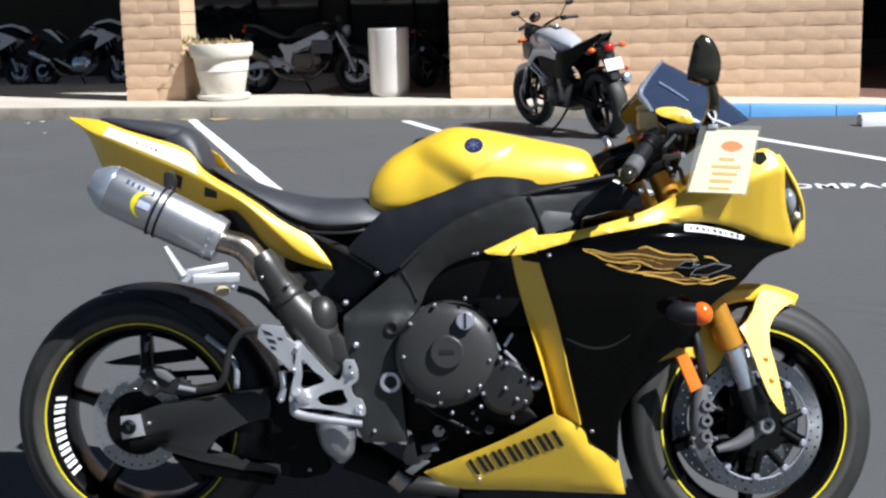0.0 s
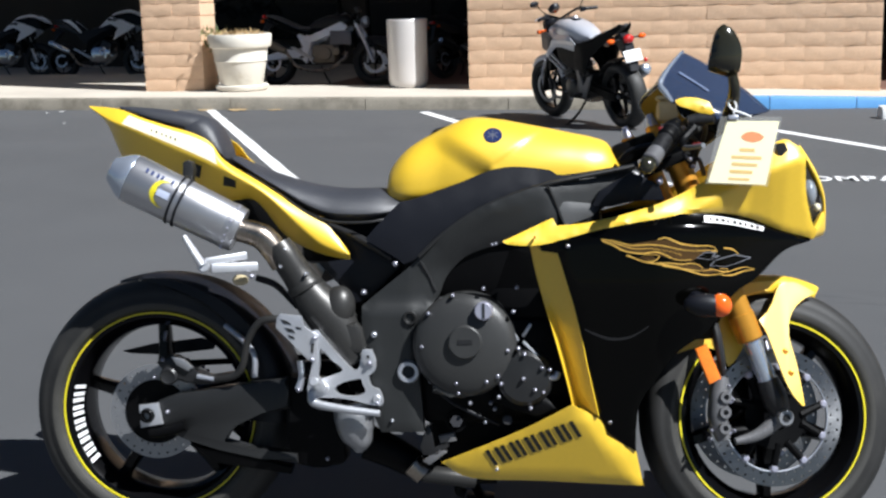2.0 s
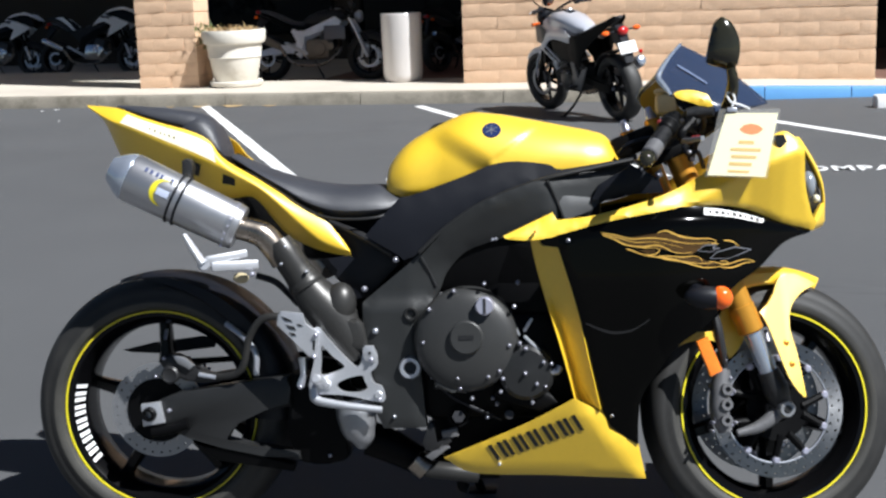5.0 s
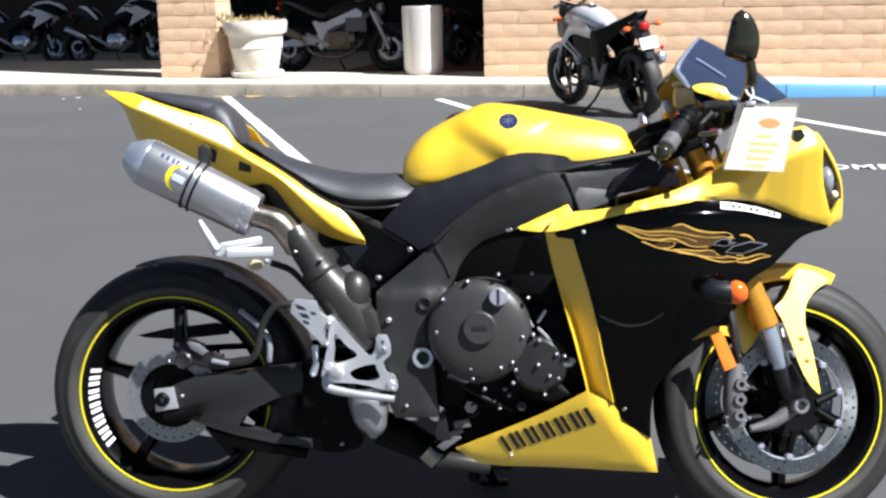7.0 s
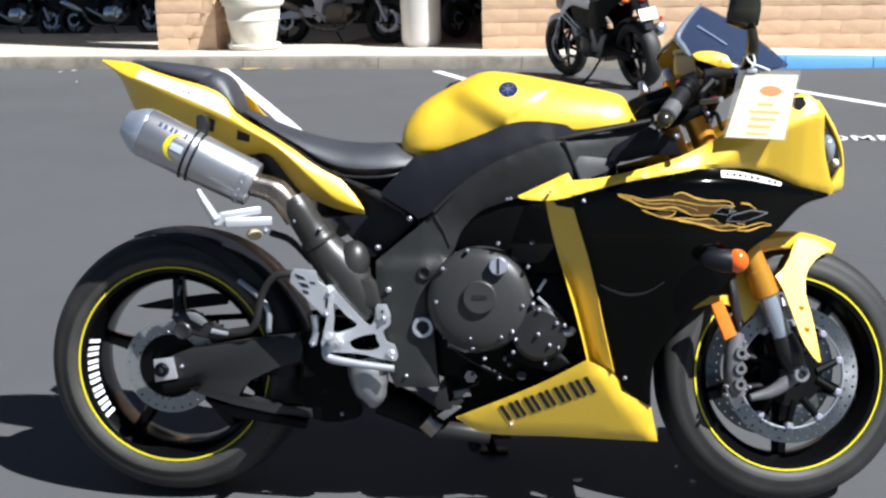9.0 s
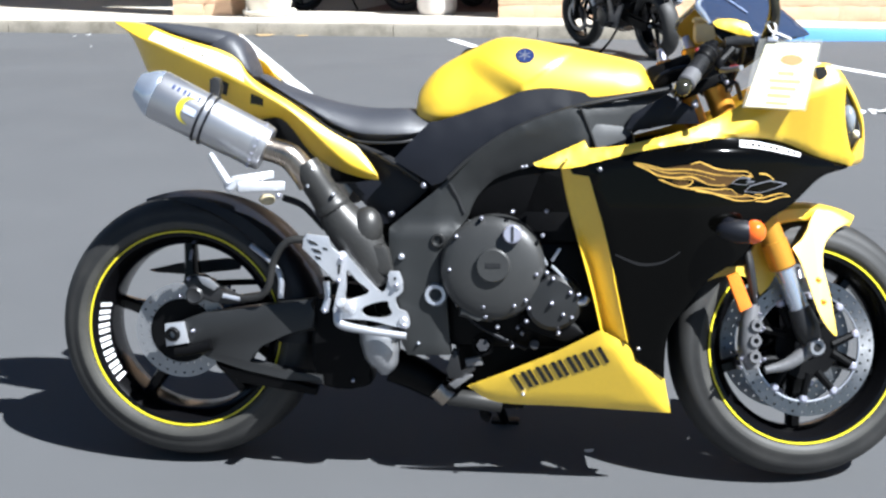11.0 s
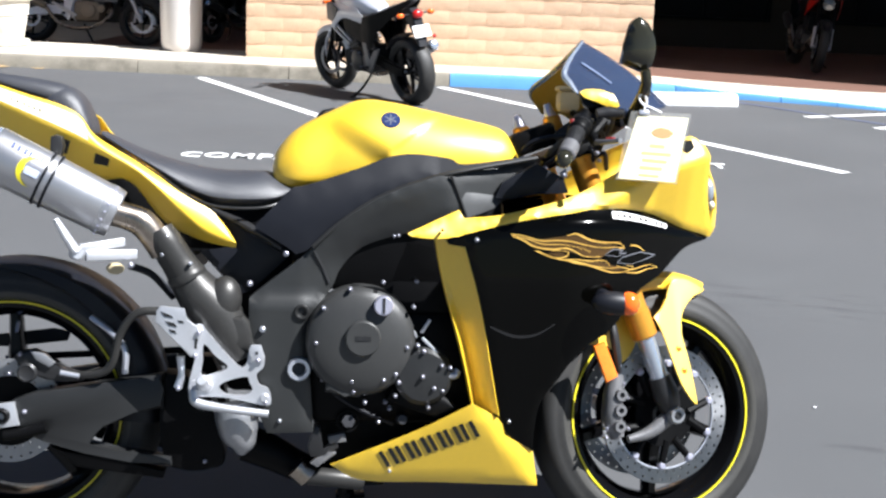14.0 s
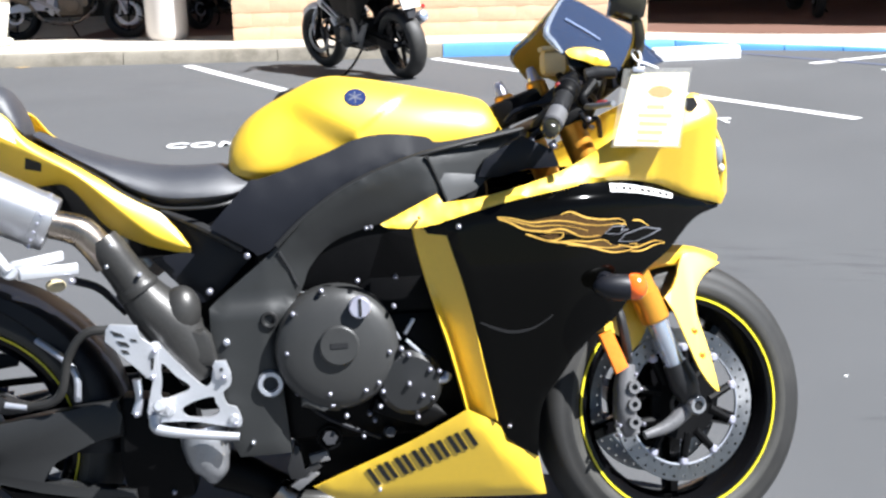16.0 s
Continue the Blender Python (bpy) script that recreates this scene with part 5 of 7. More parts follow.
LONG = (P1 - P0).length
bm = bmesh.new()
bridge(bm, [oval(0, 0.0535, bm), oval(0.004, 0.055, bm), oval(LONG * 0.5, 0.0535, bm), oval(LONG - 0.004, 0.0505, bm), oval(LONG, 0.048, bm)])
part("sleeve", bm, TITAN, muff, "brushed titanium muffler sleeve")
bm = bmesh.new()
bridge(bm, [oval(0.0, 0.0525, bm), oval(-0.005, 0.0535, bm), oval(-0.020, 0.047, bm), oval(-0.046, 0.028, bm), oval(-0.048, 0.022, bm), oval(-0.02, 0.019, bm)])
part("end_cap", bm, ENDCAP, muff, "polished steel end cap")
for t in (0.115, 0.131):
    bm = bmesh.new()
    bridge(bm, [oval(LONG * 0.40 + t - 0.115 + d, r, bm) for d, r in ((0, 0.054), (0.001, 0.0575), (0.005, 0.0575), (0.006, 0.054))])
    part("strap", bm, PLASTIC, muff, "black rubber strap")
bm = bmesh.new()
bridge(bm, [oval(LONG - 0.03 + d, r, bm) for d, r in ((0, 0.0505), (0.001, 0.0525), (0.016, 0.052), (0.017, 0.0495))])
part("band", bm, TITAN, muff, "riveted steel band")
for k in range(9):
    up = AX.cross(Vector((0, 1, 0))).normalized()
    side = AX.cross(up).normalized()
    a = math.pi * (0.08 + 0.105 * k)
    s = 1 if side.y < 0 else -1
    n = math.cos(a) * up + s * 0.86 * math.sin(a) * side
    part("rivet", rod(P0 + AX * (LONG - 0.02) + n * 0.05, P0 + AX * (LONG - 0.02) + n * 0.055, 0.003, 0.002, 8), CHROME, muff)
hub_plate("hanger", [(0.101, 0.883), (0.111, 0.888), (0.123, 0.884), (0.127, 0.865), (0.12, 0.841), (0.109, 0.836), (0.1, 0.847)], -0.182, -0.155, GREYPL, muff, "grey muffler hanger", 0.004)


def muffler_patch(name, t0, t1, a0, a1, mat, label):
    """A decal bent round the sleeve."""
    up = AX.cross(Vector((0, 1, 0))).normalized()
    side = AX.cross(up).normalized()
    s = 1 if side.y < 0 else -1
    bm = bmesh.new()
    rows = []
    for i in range(7):
        t = t0 + (t1 - t0) * i / 6
        row = []
        for j in range(7):
            a = radians(a0 + (a1 - a0) * j / 6)
            n = math.cos(a) * up + s * 0.86 * math.sin(a) * side
            row.append(bm.verts.new(P0 + AX * t + n * 0.0558))
        rows.append(row)
    for p, q in zip(rows, rows[1:]):
        for j in range(6):
            bm.faces.new((p[j], p[j + 1], q[j + 1], q[j]))
    part(name, bm, mat, muff, label)




def muffler_crest(t, a, r0, r1):
    """A crescent decal bent round the sleeve, open to the front."""
    up = AX.cross(Vector((0, 1, 0))).normalized()
    side = AX.cross(up).normalized()
    s = 1 if side.y < 0 else -1
    bm = bmesh.new()
    rows = []
    for k in range(21):
        f = radians(75 + 210 * k / 20)
        row = []
        for r, off in ((r0, 0.0), (r1 + (r0 - r1) * abs(k - 10) / 10, 0.0)):
            tt, b = t + r * math.cos(f), radians(a) + r * math.sin(f) / 0.052
            row.append(bm.verts.new(P0 + AX * tt + (math.cos(b) * up + s * 0.86 * math.sin(b) * side) * 0.0562))
        rows.append(row)
    for p, q in zip(rows, rows[1:]):
        bm.faces.new((p[0], p[1], q[1], q[0]))
    part("decal", bm, TAPE, muff, "yellow crescent decal")


muffler_crest(0.086, 84, 0.029, 0.015)
muffler_patch("decal", 0.072, 0.100, 76, 92, SILVERBLUE, "plain pale blue decal")
for t0 in (0.030, 0.042, 0.056, 0.066, 0.090):
    muffler_patch("decal", t0, t0 + 0.006, 44, 56, BLUE, "plain blue decal mark")

twin = new("muffler")
twin.parent = bike
for ob in list(muff.children):
    if ob.name.split(".")[0] in ("sleeve", "end_cap", "band", "strap"):
        o = ob.copy()
        scene.collection.objects.link(o)
        o.parent = twin
        o.matrix_basis = Matrix.Diagonal((1, -1, 1, 1))

pipe = new("exhaust_pipe")
pipe.parent = bike
part("elbow", tube([(0.230, -0.205, 0.735), (0.256, -0.200, 0.728), (0.283, -0.195, 0.716), (0.307, -0.190, 0.688), (0.325, -0.185, 0.659)], [0.026, 0.027, 0.029, 0.029, 0.029], 20, 6), HOTPIPE, pipe, "heat-stained steel elbow")
part("elbow", tube([(P1.x, -P1.y, P1.z), (P1.x + 0.05, -P1.y - 0.02, P1.z - 0.03), (P1.x + 0.14, 0.12, P1.z - 0.12)], [0.026, 0.028, 0.03], 16, 5), HOTPIPE, pipe)
part("shield", tube([(0.314, -0.190, 0.701), (0.328, -0.190, 0.678), (0.352, -0.185, 0.639), (0.374, -0.180, 0.605)], [0.030, 0.0335, 0.034, 0.0385], 22, 5), PIPE, pipe, "grey heat shield")
part("shield_collar", tube([(0.367, -0.180, 0.616), (0.371, -0.180, 0.608), (0.375, -0.180, 0.601)], [0.0395, 0.041, 0.040], 22, 3), PIPE, pipe)
part("shield_lower", tube([(0.372, -0.175, 0.604), (0.394, -0.170, 0.573), (0.425, -0.165, 0.536), (0.455, -0.160, 0.486), (0.475, -0.155, 0.442)], [0.039, 0.047, 0.052, 0.05, 0.044], 24, 6), PIPE, pipe, "grey heat shield over the collector")
ball((0.444, -0.178, 0.560), (0.037, 0.034, 0.050), PIPE, pipe, "shield_bulge", "", Matrix.Rotation(radians(8), 4, "Y"), 28)
hub_plate("shield_plate", [(0.398, 0.537), (0.439, 0.528), (0.485, 0.531), (0.497, 0.52), (0.509, 0.462), (0.486, 0.461), (0.465, 0.465), (0.437, 0.494)], -0.205, -0.15, PIPE, pipe, "", 0.01)
part("lower_guard", tube([(0.468, -0.165, 0.345), (0.473, -0.168, 0.315), (0.478, -0.172, 0.286), (0.484, -0.172, 0.262), (0.483, -0.170, 0.240)], [0.043, 0.045, 0.040, 0.029, 0.010], 24, 5), DISC, pipe, "rounded alloy exhaust guard")
bolt(0.486, -0.200, 0.299, 0.012, pipe)
for c in ((0.335, -0.215, 0.692), (0.381, -0.220, 0.638), (0.325, -0.215, 0.655)):
    bolt(*c, 0.008, pipe, STEEL, length=0.006)
part("lower_pipe", tube([(0.487, -0.075, 0.241), (0.542, -0.075, 0.219), (0.605, -0.075, 0.188), (0.682, -0.075, 0.173), (0.782, -0.075, 0.175)], [0.04, 0.038, 0.032, 0.026, 0.026], 16, 5), DARK, pipe, "dark lower exhaust pipe")
part("pipe_band", tube([(0.596, -0.125, 0.203), (0.613, -0.125, 0.188), (0.622, -0.125, 0.180)], 0.027, 16, 3), HOTPIPE, pipe, "heat-tinted pipe joint")
part("link_pipe", tube([(0.620, -0.120, 0.180), (0.675, -0.120, 0.175), (0.736, -0.110, 0.166)], 0.020, 14, 3), PIPE, pipe, "dull grey link pipe")

# passenger footrest
peg = new("passenger_footrest")
peg.parent = bike
bar((0.178, -0.270, 0.670), (0.249, -0.230, 0.680), 0.017, 0.014, ALLOY, peg, "bracket_arm")
bar((0.191, -0.270, 0.655), (0.272, -0.230, 0.656), 0.020, 0.014, ALLOY, peg, "bracket_arm")
part("hinge", rod((0.172, -0.280, 0.661), (0.163, -0.250, 0.659), 0.014, seg=14, chamfer=0.003), ALLOY, peg)
part("folded_peg", tube([(0.131, -0.280, 0.726), (0.150, -0.280, 0.694), (0.170, -0.280, 0.663)], [0.006, 0.009, 0.010], 10, 3), ALLOY, peg, "folded alloy passenger peg")
bolt(0.269, -0.250, 0.636, 0.011, peg)
ball((0.231, -0.200, 0.624), (0.018, 0.012, 0.012), CREAM, peg, "cap", "pale plastic reservoir cap")
part("stay", tube([(0.247, -0.120, 0.622), (0.293, -0.120, 0.604), (0.336, -0.100, 0.554)], 0.008, 8), PLASTIC, bike, "black stay")

# ---- engine ----
engine = new("engine")
engine.parent = bike
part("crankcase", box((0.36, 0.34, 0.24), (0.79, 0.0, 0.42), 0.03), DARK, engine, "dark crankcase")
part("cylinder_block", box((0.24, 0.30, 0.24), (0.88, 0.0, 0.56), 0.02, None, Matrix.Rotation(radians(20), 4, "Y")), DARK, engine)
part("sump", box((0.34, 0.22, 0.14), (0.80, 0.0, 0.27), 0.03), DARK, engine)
part("clutch_cover", lathe([(0.06, 0.0), (0.06, 0.112), (-0.004, 0.112), (-0.012, 0.110), (-0.020, 0.103), (-0.0265, 0.090), (-0.0315, 0.072), (-0.0352, 0.050), (-0.0375, 0.025), (-0.038, 0.0)], 64, False), ENGINE, engine, "satin grey clutch cover").location = (0.723, -0.205, 0.483)
part("cover_boss", lathe([(0.01, 0.0), (0.01, 0.037), (-0.006, 0.036), (-0.009, 0.033), (-0.009, 0.0)], 36, False), ENGINE, engine).location = (0.727, -0.243, 0.494)
hub_plate("cover_mark", [(0.712, 0.5), (0.743, 0.5), (0.743, 0.491), (0.712, 0.49)], -0.2535, -0.2515, GREYPL, engine, "plain embossed mark", 0.0)
part("oil_cap", lathe([(0.012, 0.0), (0.012, 0.02), (-0.006, 0.0195), (-0.009, 0.017), (-0.009, 0.0)], 26, False), CHROME, engine, "bright oil filler cap").location = (0.767, -0.245, 0.561)
hub_plate("cap_slot", [(0.765, 0.578), (0.77, 0.578), (0.77, 0.546), (0.765, 0.546)], -0.2560, -0.253, INK, engine, "", 0.0)
hub_plate("cover_lobe", [(0.655, 0.427), (0.686, 0.439), (0.708, 0.405), (0.731, 0.387), (0.723, 0.368), (0.693, 0.371), (0.652, 0.38)], -0.222, -0.17, ENGINE, engine, "", 0.01)
part("water_pump", lathe([(0.06, 0.0), (0.06, 0.062), (-0.01, 0.06), (-0.02, 0.05), (-0.024, 0.0)], 36, False), PUMP, engine, "dark pump cover").location = (0.853, -0.205, 0.413)
hub_plate("pump_arm", [(0.805, 0.424), (0.839, 0.473), (0.894, 0.44), (0.912, 0.425), (0.905, 0.403), (0.887, 0.417), (0.85, 0.455), (0.82, 0.413)], -0.224, -0.19, PUMP, engine, "", 0.006)
hub_plate("pump_base", [(0.789, 0.389), (0.834, 0.378), (0.901, 0.371), (0.923, 0.345), (0.879, 0.325), (0.819, 0.347), (0.778, 0.362)], -0.21, -0.15, DARK, engine, "", 0.01)
bar((0.850, -0.215, 0.491), (0.898, -0.215, 0.444), 0.006, 0.006, ALLOY, engine, "rail")
bar((0.849, -0.200, 0.502), (0.864, -0.200, 0.526), 0.007, 0.006, ALLOY, engine, "lever")
bar((0.829, -0.200, 0.509), (0.838, -0.200, 0.492), 0.005, 0.005, ALLOY, engine, "clip")
part("nipple", tube([(0.894, -0.215, 0.417), (0.916, -0.215, 0.415), (0.923, -0.210, 0.424)], 0.008, 10), STEEL, engine)
for c in ((0.700, -0.228, 0.592), (0.766, -0.228, 0.607), (0.829, -0.228, 0.557), (0.647, -0.228, 0.553), (0.633, -0.228, 0.482), (0.667, -0.228, 0.441), (0.706, -0.228, 0.404), (0.710, -0.220, 0.381), (0.734, -0.210, 0.357), (0.771, -0.228, 0.407), (0.795, -0.226, 0.419), (0.802, -0.226, 0.402), (0.796, -0.215, 0.372), (0.817, -0.228, 0.474), (0.839, -0.226, 0.478), (0.852, -0.226, 0.466), (0.889, -0.226, 0.437), (0.906, -0.226, 0.433), (0.850, -0.230, 0.414), (0.874, -0.226, 0.390), (0.892, -0.220, 0.384), (0.853, -0.215, 0.364), (0.864, -0.215, 0.348), (0.764, -0.180, 0.310), (0.786, -0.190, 0.341), (0.777, -0.190, 0.354), (0.647, -0.200, 0.402), (0.836, -0.200, 0.606)):
    bolt(*c, 0.0085, engine)
part("drain_plug", rod((0.700, -0.170, 0.310), (0.702, -0.195, 0.314), 0.014, 0.014, 6), CASING, engine, "dull hexagon plug")
part("blue_plug", rod((0.811, -0.170, 0.313), (0.813, -0.195, 0.318), 0.011, 0.011, 12, chamfer=0.002), CASING, engine)
part("flange_ring", lathe([(0, 0.018), (-0.006, 0.019), (-0.006, 0.023), (0, 0.024)], 24), DARK, engine).location = (0.700, -0.172, 0.310)
hub_plate("shift_link", [(0.618, 0.252), (0.634, 0.299), (0.645, 0.295), (0.649, 0.245), (0.676, 0.269), (0.683, 0.253), (0.656, 0.231), (0.625, 0.233)], -0.17, -0.15, GREYPL, engine, "grey shift linkage", 0.003)
for pts in ([(0.624, 0.219), (0.663, 0.251), (0.678, 0.239), (0.639, 0.21)], [(0.66, 0.276), (0.695, 0.284), (0.699, 0.265), (0.664, 0.259)]):
    hub_plate("bracket", pts, -0.17, -0.15, CALIPER, engine, "", 0.003)
part("wire", tube([(0.669, -0.200, 0.376), (0.699, -0.200, 0.353), (0.743, -0.190, 0.329), (0.795, -0.180, 0.305)], 0.004, 6), PLASTIC, engine)
# solid near-black fillers stand in for deep shade in the gaps
part("core", box((0.44, 0.30, 0.20), (0.80, 0, 0.68), 0.02), DARK, bike, "near-black filler block behind the frame")
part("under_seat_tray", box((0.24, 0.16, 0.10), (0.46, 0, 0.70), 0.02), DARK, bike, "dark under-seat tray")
part("frame_fill", box((0.20, 0.15, 0.30), (0.54, 0, 0.50), 0.02), DARK, bike, "near-black filler block inside the frame")
part("tail_gap_fill", panel([(0.185, 0.812), (0.222, 0.809), (0.261, 0.795), (0.291, 0.766), (0.313, 0.72), (0.321, 0.694), (0.273, 0.694), (0.23, 0.724), (0.194, 0.757)], lambda x, z: 0.085), DARK, bike, "near-black panel filling the dark gap under the tail")
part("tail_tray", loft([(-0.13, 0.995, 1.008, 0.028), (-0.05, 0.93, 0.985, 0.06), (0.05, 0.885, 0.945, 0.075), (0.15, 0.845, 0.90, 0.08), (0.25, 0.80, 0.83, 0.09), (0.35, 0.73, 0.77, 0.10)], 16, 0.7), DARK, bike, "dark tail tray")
# mostly hidden filler, added to close bright slivers in the tail's cast shadow
part("tail_shadow_fill", loft([(-0.085, 0.82, 0.90, 0.03), (-0.05, 0.795, 0.91, 0.045), (0.0, 0.775, 0.90, 0.055), (0.10, 0.765, 0.87, 0.06), (0.20, 0.76, 0.84, 0.06)], 20, 0.6), DARK, bike, "black filler under the tail that completes its cast shadow")
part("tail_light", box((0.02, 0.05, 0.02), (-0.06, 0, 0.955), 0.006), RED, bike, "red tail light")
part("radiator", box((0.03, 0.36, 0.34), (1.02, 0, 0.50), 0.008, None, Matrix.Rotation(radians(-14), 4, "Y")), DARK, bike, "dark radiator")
# panel added behind the front wheel, reaching low enough to block sun rays
for side in (-1, 1):
    bm = bmesh.new()
    rows = [[bm.verts.new((x - 0.006 - back, side * y, z)) for y, back in ((0.245 - 0.35 * max(0, 0.62 - z) ** 1.3 - max(0, x - 1.12) * 0.3, 0.0), (0.17, 0.012), (0.10, 0.03), (0.001, 0.05))] for x, z in ((1.325, 0.622), (1.287, 0.591), (1.239, 0.521), (1.171, 0.472), (1.13, 0.415), (1.097, 0.363), (1.089, 0.308), (1.089, 0.25), (1.095, 0.21), (1.098, 0.182))]
    for a, b in zip(rows, rows[1:]):
        for k in range(3):
            bm.faces.new((a[k], a[k + 1], b[k + 1], b[k]))
    got = bmesh.ops.extrude_face_region(bm, geom=bm.faces[:])
    bmesh.ops.translate(bm, verts=[v for v in got["geom"] if isinstance(v, bmesh.types.BMVert)], vec=(-0.005, 0, 0))
    part("wheel_sun_block", bm, DARK, bike, "dark panel added behind the wheel to block the sun")
part("side_stand", tube([(0.66, 0.10, 0.24), (0.70, 0.16, 0.12), (0.72, 0.235, 0.038)], [0.014, 0.012, 0.011], 12), DARK, bike, "dark side stand")
part("stand_foot", box((0.07, 0.035, 0.012), (0.72, 0.245, 0.036), 0.003, None, Matrix.Rotation(radians(LEAN), 4, "X")), DARK, bike)
part("drain_stub", tube([(0.699, -0.080, 0.160), (0.696, -0.080, 0.132), (0.710, -0.080, 0.125)], 0.012, 8), DARK, bike)

# ---- frame details ----
part("pivot_ring", lathe([(0.0, 0.013), (-0.006, 0.015), (-0.006, 0.022), (0, 0.025), (0.02, 0.025), (0.02, 0.013)], 28), STEEL, frame_spar, "steel pivot ring").location = (0.599, -0.196, 0.422)
part("pivot_bore", rod((0.597, -0.180, 0.419), (0.599, -0.192, 0.421), 0.016, seg=6), INK, frame_spar)
part("frame_hole", lathe([(0.0, 0.008), (-0.004, 0.011), (-0.004, 0.014), (0, 0.016), (0.01, 0.016), (0.01, 0.008)], 20), INK, frame_spar).location = (0.603, -0.192, 0.539)
bolt(0.524, -0.192, 0.503, 0.013, frame_spar, STEEL)
bolt(0.561, -0.190, 0.314, 0.008, frame_spar, STEEL)
bolt(0.495, -0.150, 0.591, 0.0125, frame_spar, name="seat_rail_bolt")
bolt(0.569, -0.166, 0.656, 0.0125, cover)
bolt(0.946, -0.287, 0.700, 0.009, fairing)
bolt(1.033, -0.205, 0.318, 0.009, fairing)
bolt(1.071, -0.185, 0.276, 0.008, fairing)
bolt(0.794, -0.245, 0.703, 0.007, cowl)
bolt(0.786, -0.235, 0.701, 0.007, cowl)
bolt(0.878, -0.290, 0.719, 0.006, cowl, GOLD, length=0.003)
bolt(0.789, -0.190, 0.208, 0.007, belly, STEEL, length=0.003)
part("weld_seam", tube([(x, -frame_w(x, z) - 0.001, z) for x, z in ((0.626, 0.662), (0.635, 0.645), (0.644, 0.628), (0.651, 0.610), (0.657, 0.597))], 0.0035, 8, 4), GREYPL, frame_spar, "pale weld seam")
part("inner_cowl", panel([(0.907, 0.824), (0.997, 0.84), (1.085, 0.854), (1.052, 0.825), (1.02, 0.786), (1.0, 0.758), (0.938, 0.735), (0.922, 0.774)], lambda x, z: frame_w(min(x, 0.95), z) + 0.003 - 0.28 * max(0, x - 0.95) - 0.22 * max(0, z - 0.775), step=0.014, thick=0.004), COWLGREY, bike, "grey inner cowl panel")
part("panel_gap", tube([(x, -frame_w(x, z) - 0.003, z) for x, z in ((0.903, 0.824), (0.919, 0.788), (0.938, 0.738))], 0.003, 8, 4), INK, bike, "dark gap between panels")
part("rail_trim", tube([(0.623, -0.182, 0.672), (0.678, -0.178, 0.722), (0.758, -0.172, 0.775), (0.858, -0.168, 0.814), (0.931, -0.165, 0.833), (1.088, -0.140, 0.863)], 0.005, 8, 5), INK, bike, "black rubber trim along the frame")
part("seat_edge_trim", tube([(0.411, -0.105, 0.740), (0.485, -0.125, 0.709), (0.544, -0.150, 0.676), (0.562, -0.160, 0.665)], [0.006, 0.010, 0.008, 0.005], 10, 5), GREYPL, bike, "grey subframe trim")

# ---- cowl, lamp, screen, mirror, controls ----
# the headlight lies between the cowl's edge and the beak at the middle, facing forward
NOSE_EDGE = [(1.438, 0.880), (1.442, 0.840), (1.448, 0.798), (1.457, 0.766), (1.468, 0.735), (1.478, 0.718)]
NOSE_BEAK = [(1.473, 0.882), (1.494, 0.842), (1.508, 0.808), (1.514, 0.775), (1.512, 0.745), (1.508, 0.720)]
for side in (-1, 1):
    bm = bmesh.new()
    rows = []
    for (ex, ez), (bx, bz) in zip(NOSE_EDGE, NOSE_BEAK):
        a, b = Vector((ex - 0.004, cowl_w(ex, ez) - 0.004, ez)), Vector((bx - 0.006, 0.0, bz))
        rows.append([bm.verts.new((p.x - 0.018 * math.sin(math.pi * k / 6), side * p.y, p.z)) for k, p in ((k, a.lerp(b, k / 6)) for k in range(7))])
    for a, b in zip(rows, rows[1:]):
        for k in range(6):
            bm.faces.new((a[k], a[k + 1], b[k + 1], b[k]))
    got = bmesh.ops.extrude_face_region(bm, geom=bm.faces[:])
    bmesh.ops.translate(bm, verts=[v for v in got["geom"] if isinstance(v, bmesh.types.BMVert)], vec=(-0.006, 0, 0))
    lamp = part("headlight", bm, INK, cowl, "black headlight recess")
    ball((1.463, side * 0.104, 0.800), (0.017, 0.024, 0.030), LENS, lamp, "lamp", "grey projector lamp behind clear plastic")
    ball((1.489, side * 0.060, 0.768), (0.008, 0.008, 0.009), STICKER, lamp, "side_lamp", "small cream side lamp")
bm = tube([(1.456, 0, 0.902), (1.473, 0, 0.876), (1.493, 0, 0.840), (1.507, 0, 0.806), (1.514, 0, 0.776), (1.515, 0, 0.745)], [0.007, 0.007, 0.007, 0.006, 0.004, 0.004], 14, 6)
for v in bm.verts:
    v.co.y *= 2.2
part("nose_beak", bm, YELLOW, cowl, "yellow beak between the headlights")
bm = bmesh.new()
rings = []
for k in range(13):
    y = -0.108 + 0.018 * k
    back, low = 0.36 * abs(y), 0.20 * max(0.0, abs(y) - 0.02)
    rings.append([bm.verts.new((x - back, y, z)) for x, z in ((1.496, 0.722 - 0.5 * low), (1.506, 0.752 - 1.7 * low), (1.515, 0.757 - 1.7 * low), (1.519, 0.750 - 1.6 * low), (1.519, 0.716), (1.514, 0.705), (1.505, 0.700), (1.496, 0.702))])
bridge(bm, rings)
part("chin", bm, YELLOW, cowl, "yellow chin of the nose", angle=50)
hub_plate("nose_duct", [(1.377, 0.907), (1.394, 0.908), (1.401, 0.893), (1.384, 0.877), (1.379, 0.887)], -cowl_w(1.39, 0.885) - 0.002, -0.12, INK, cowl, "dark air duct", 0.0)


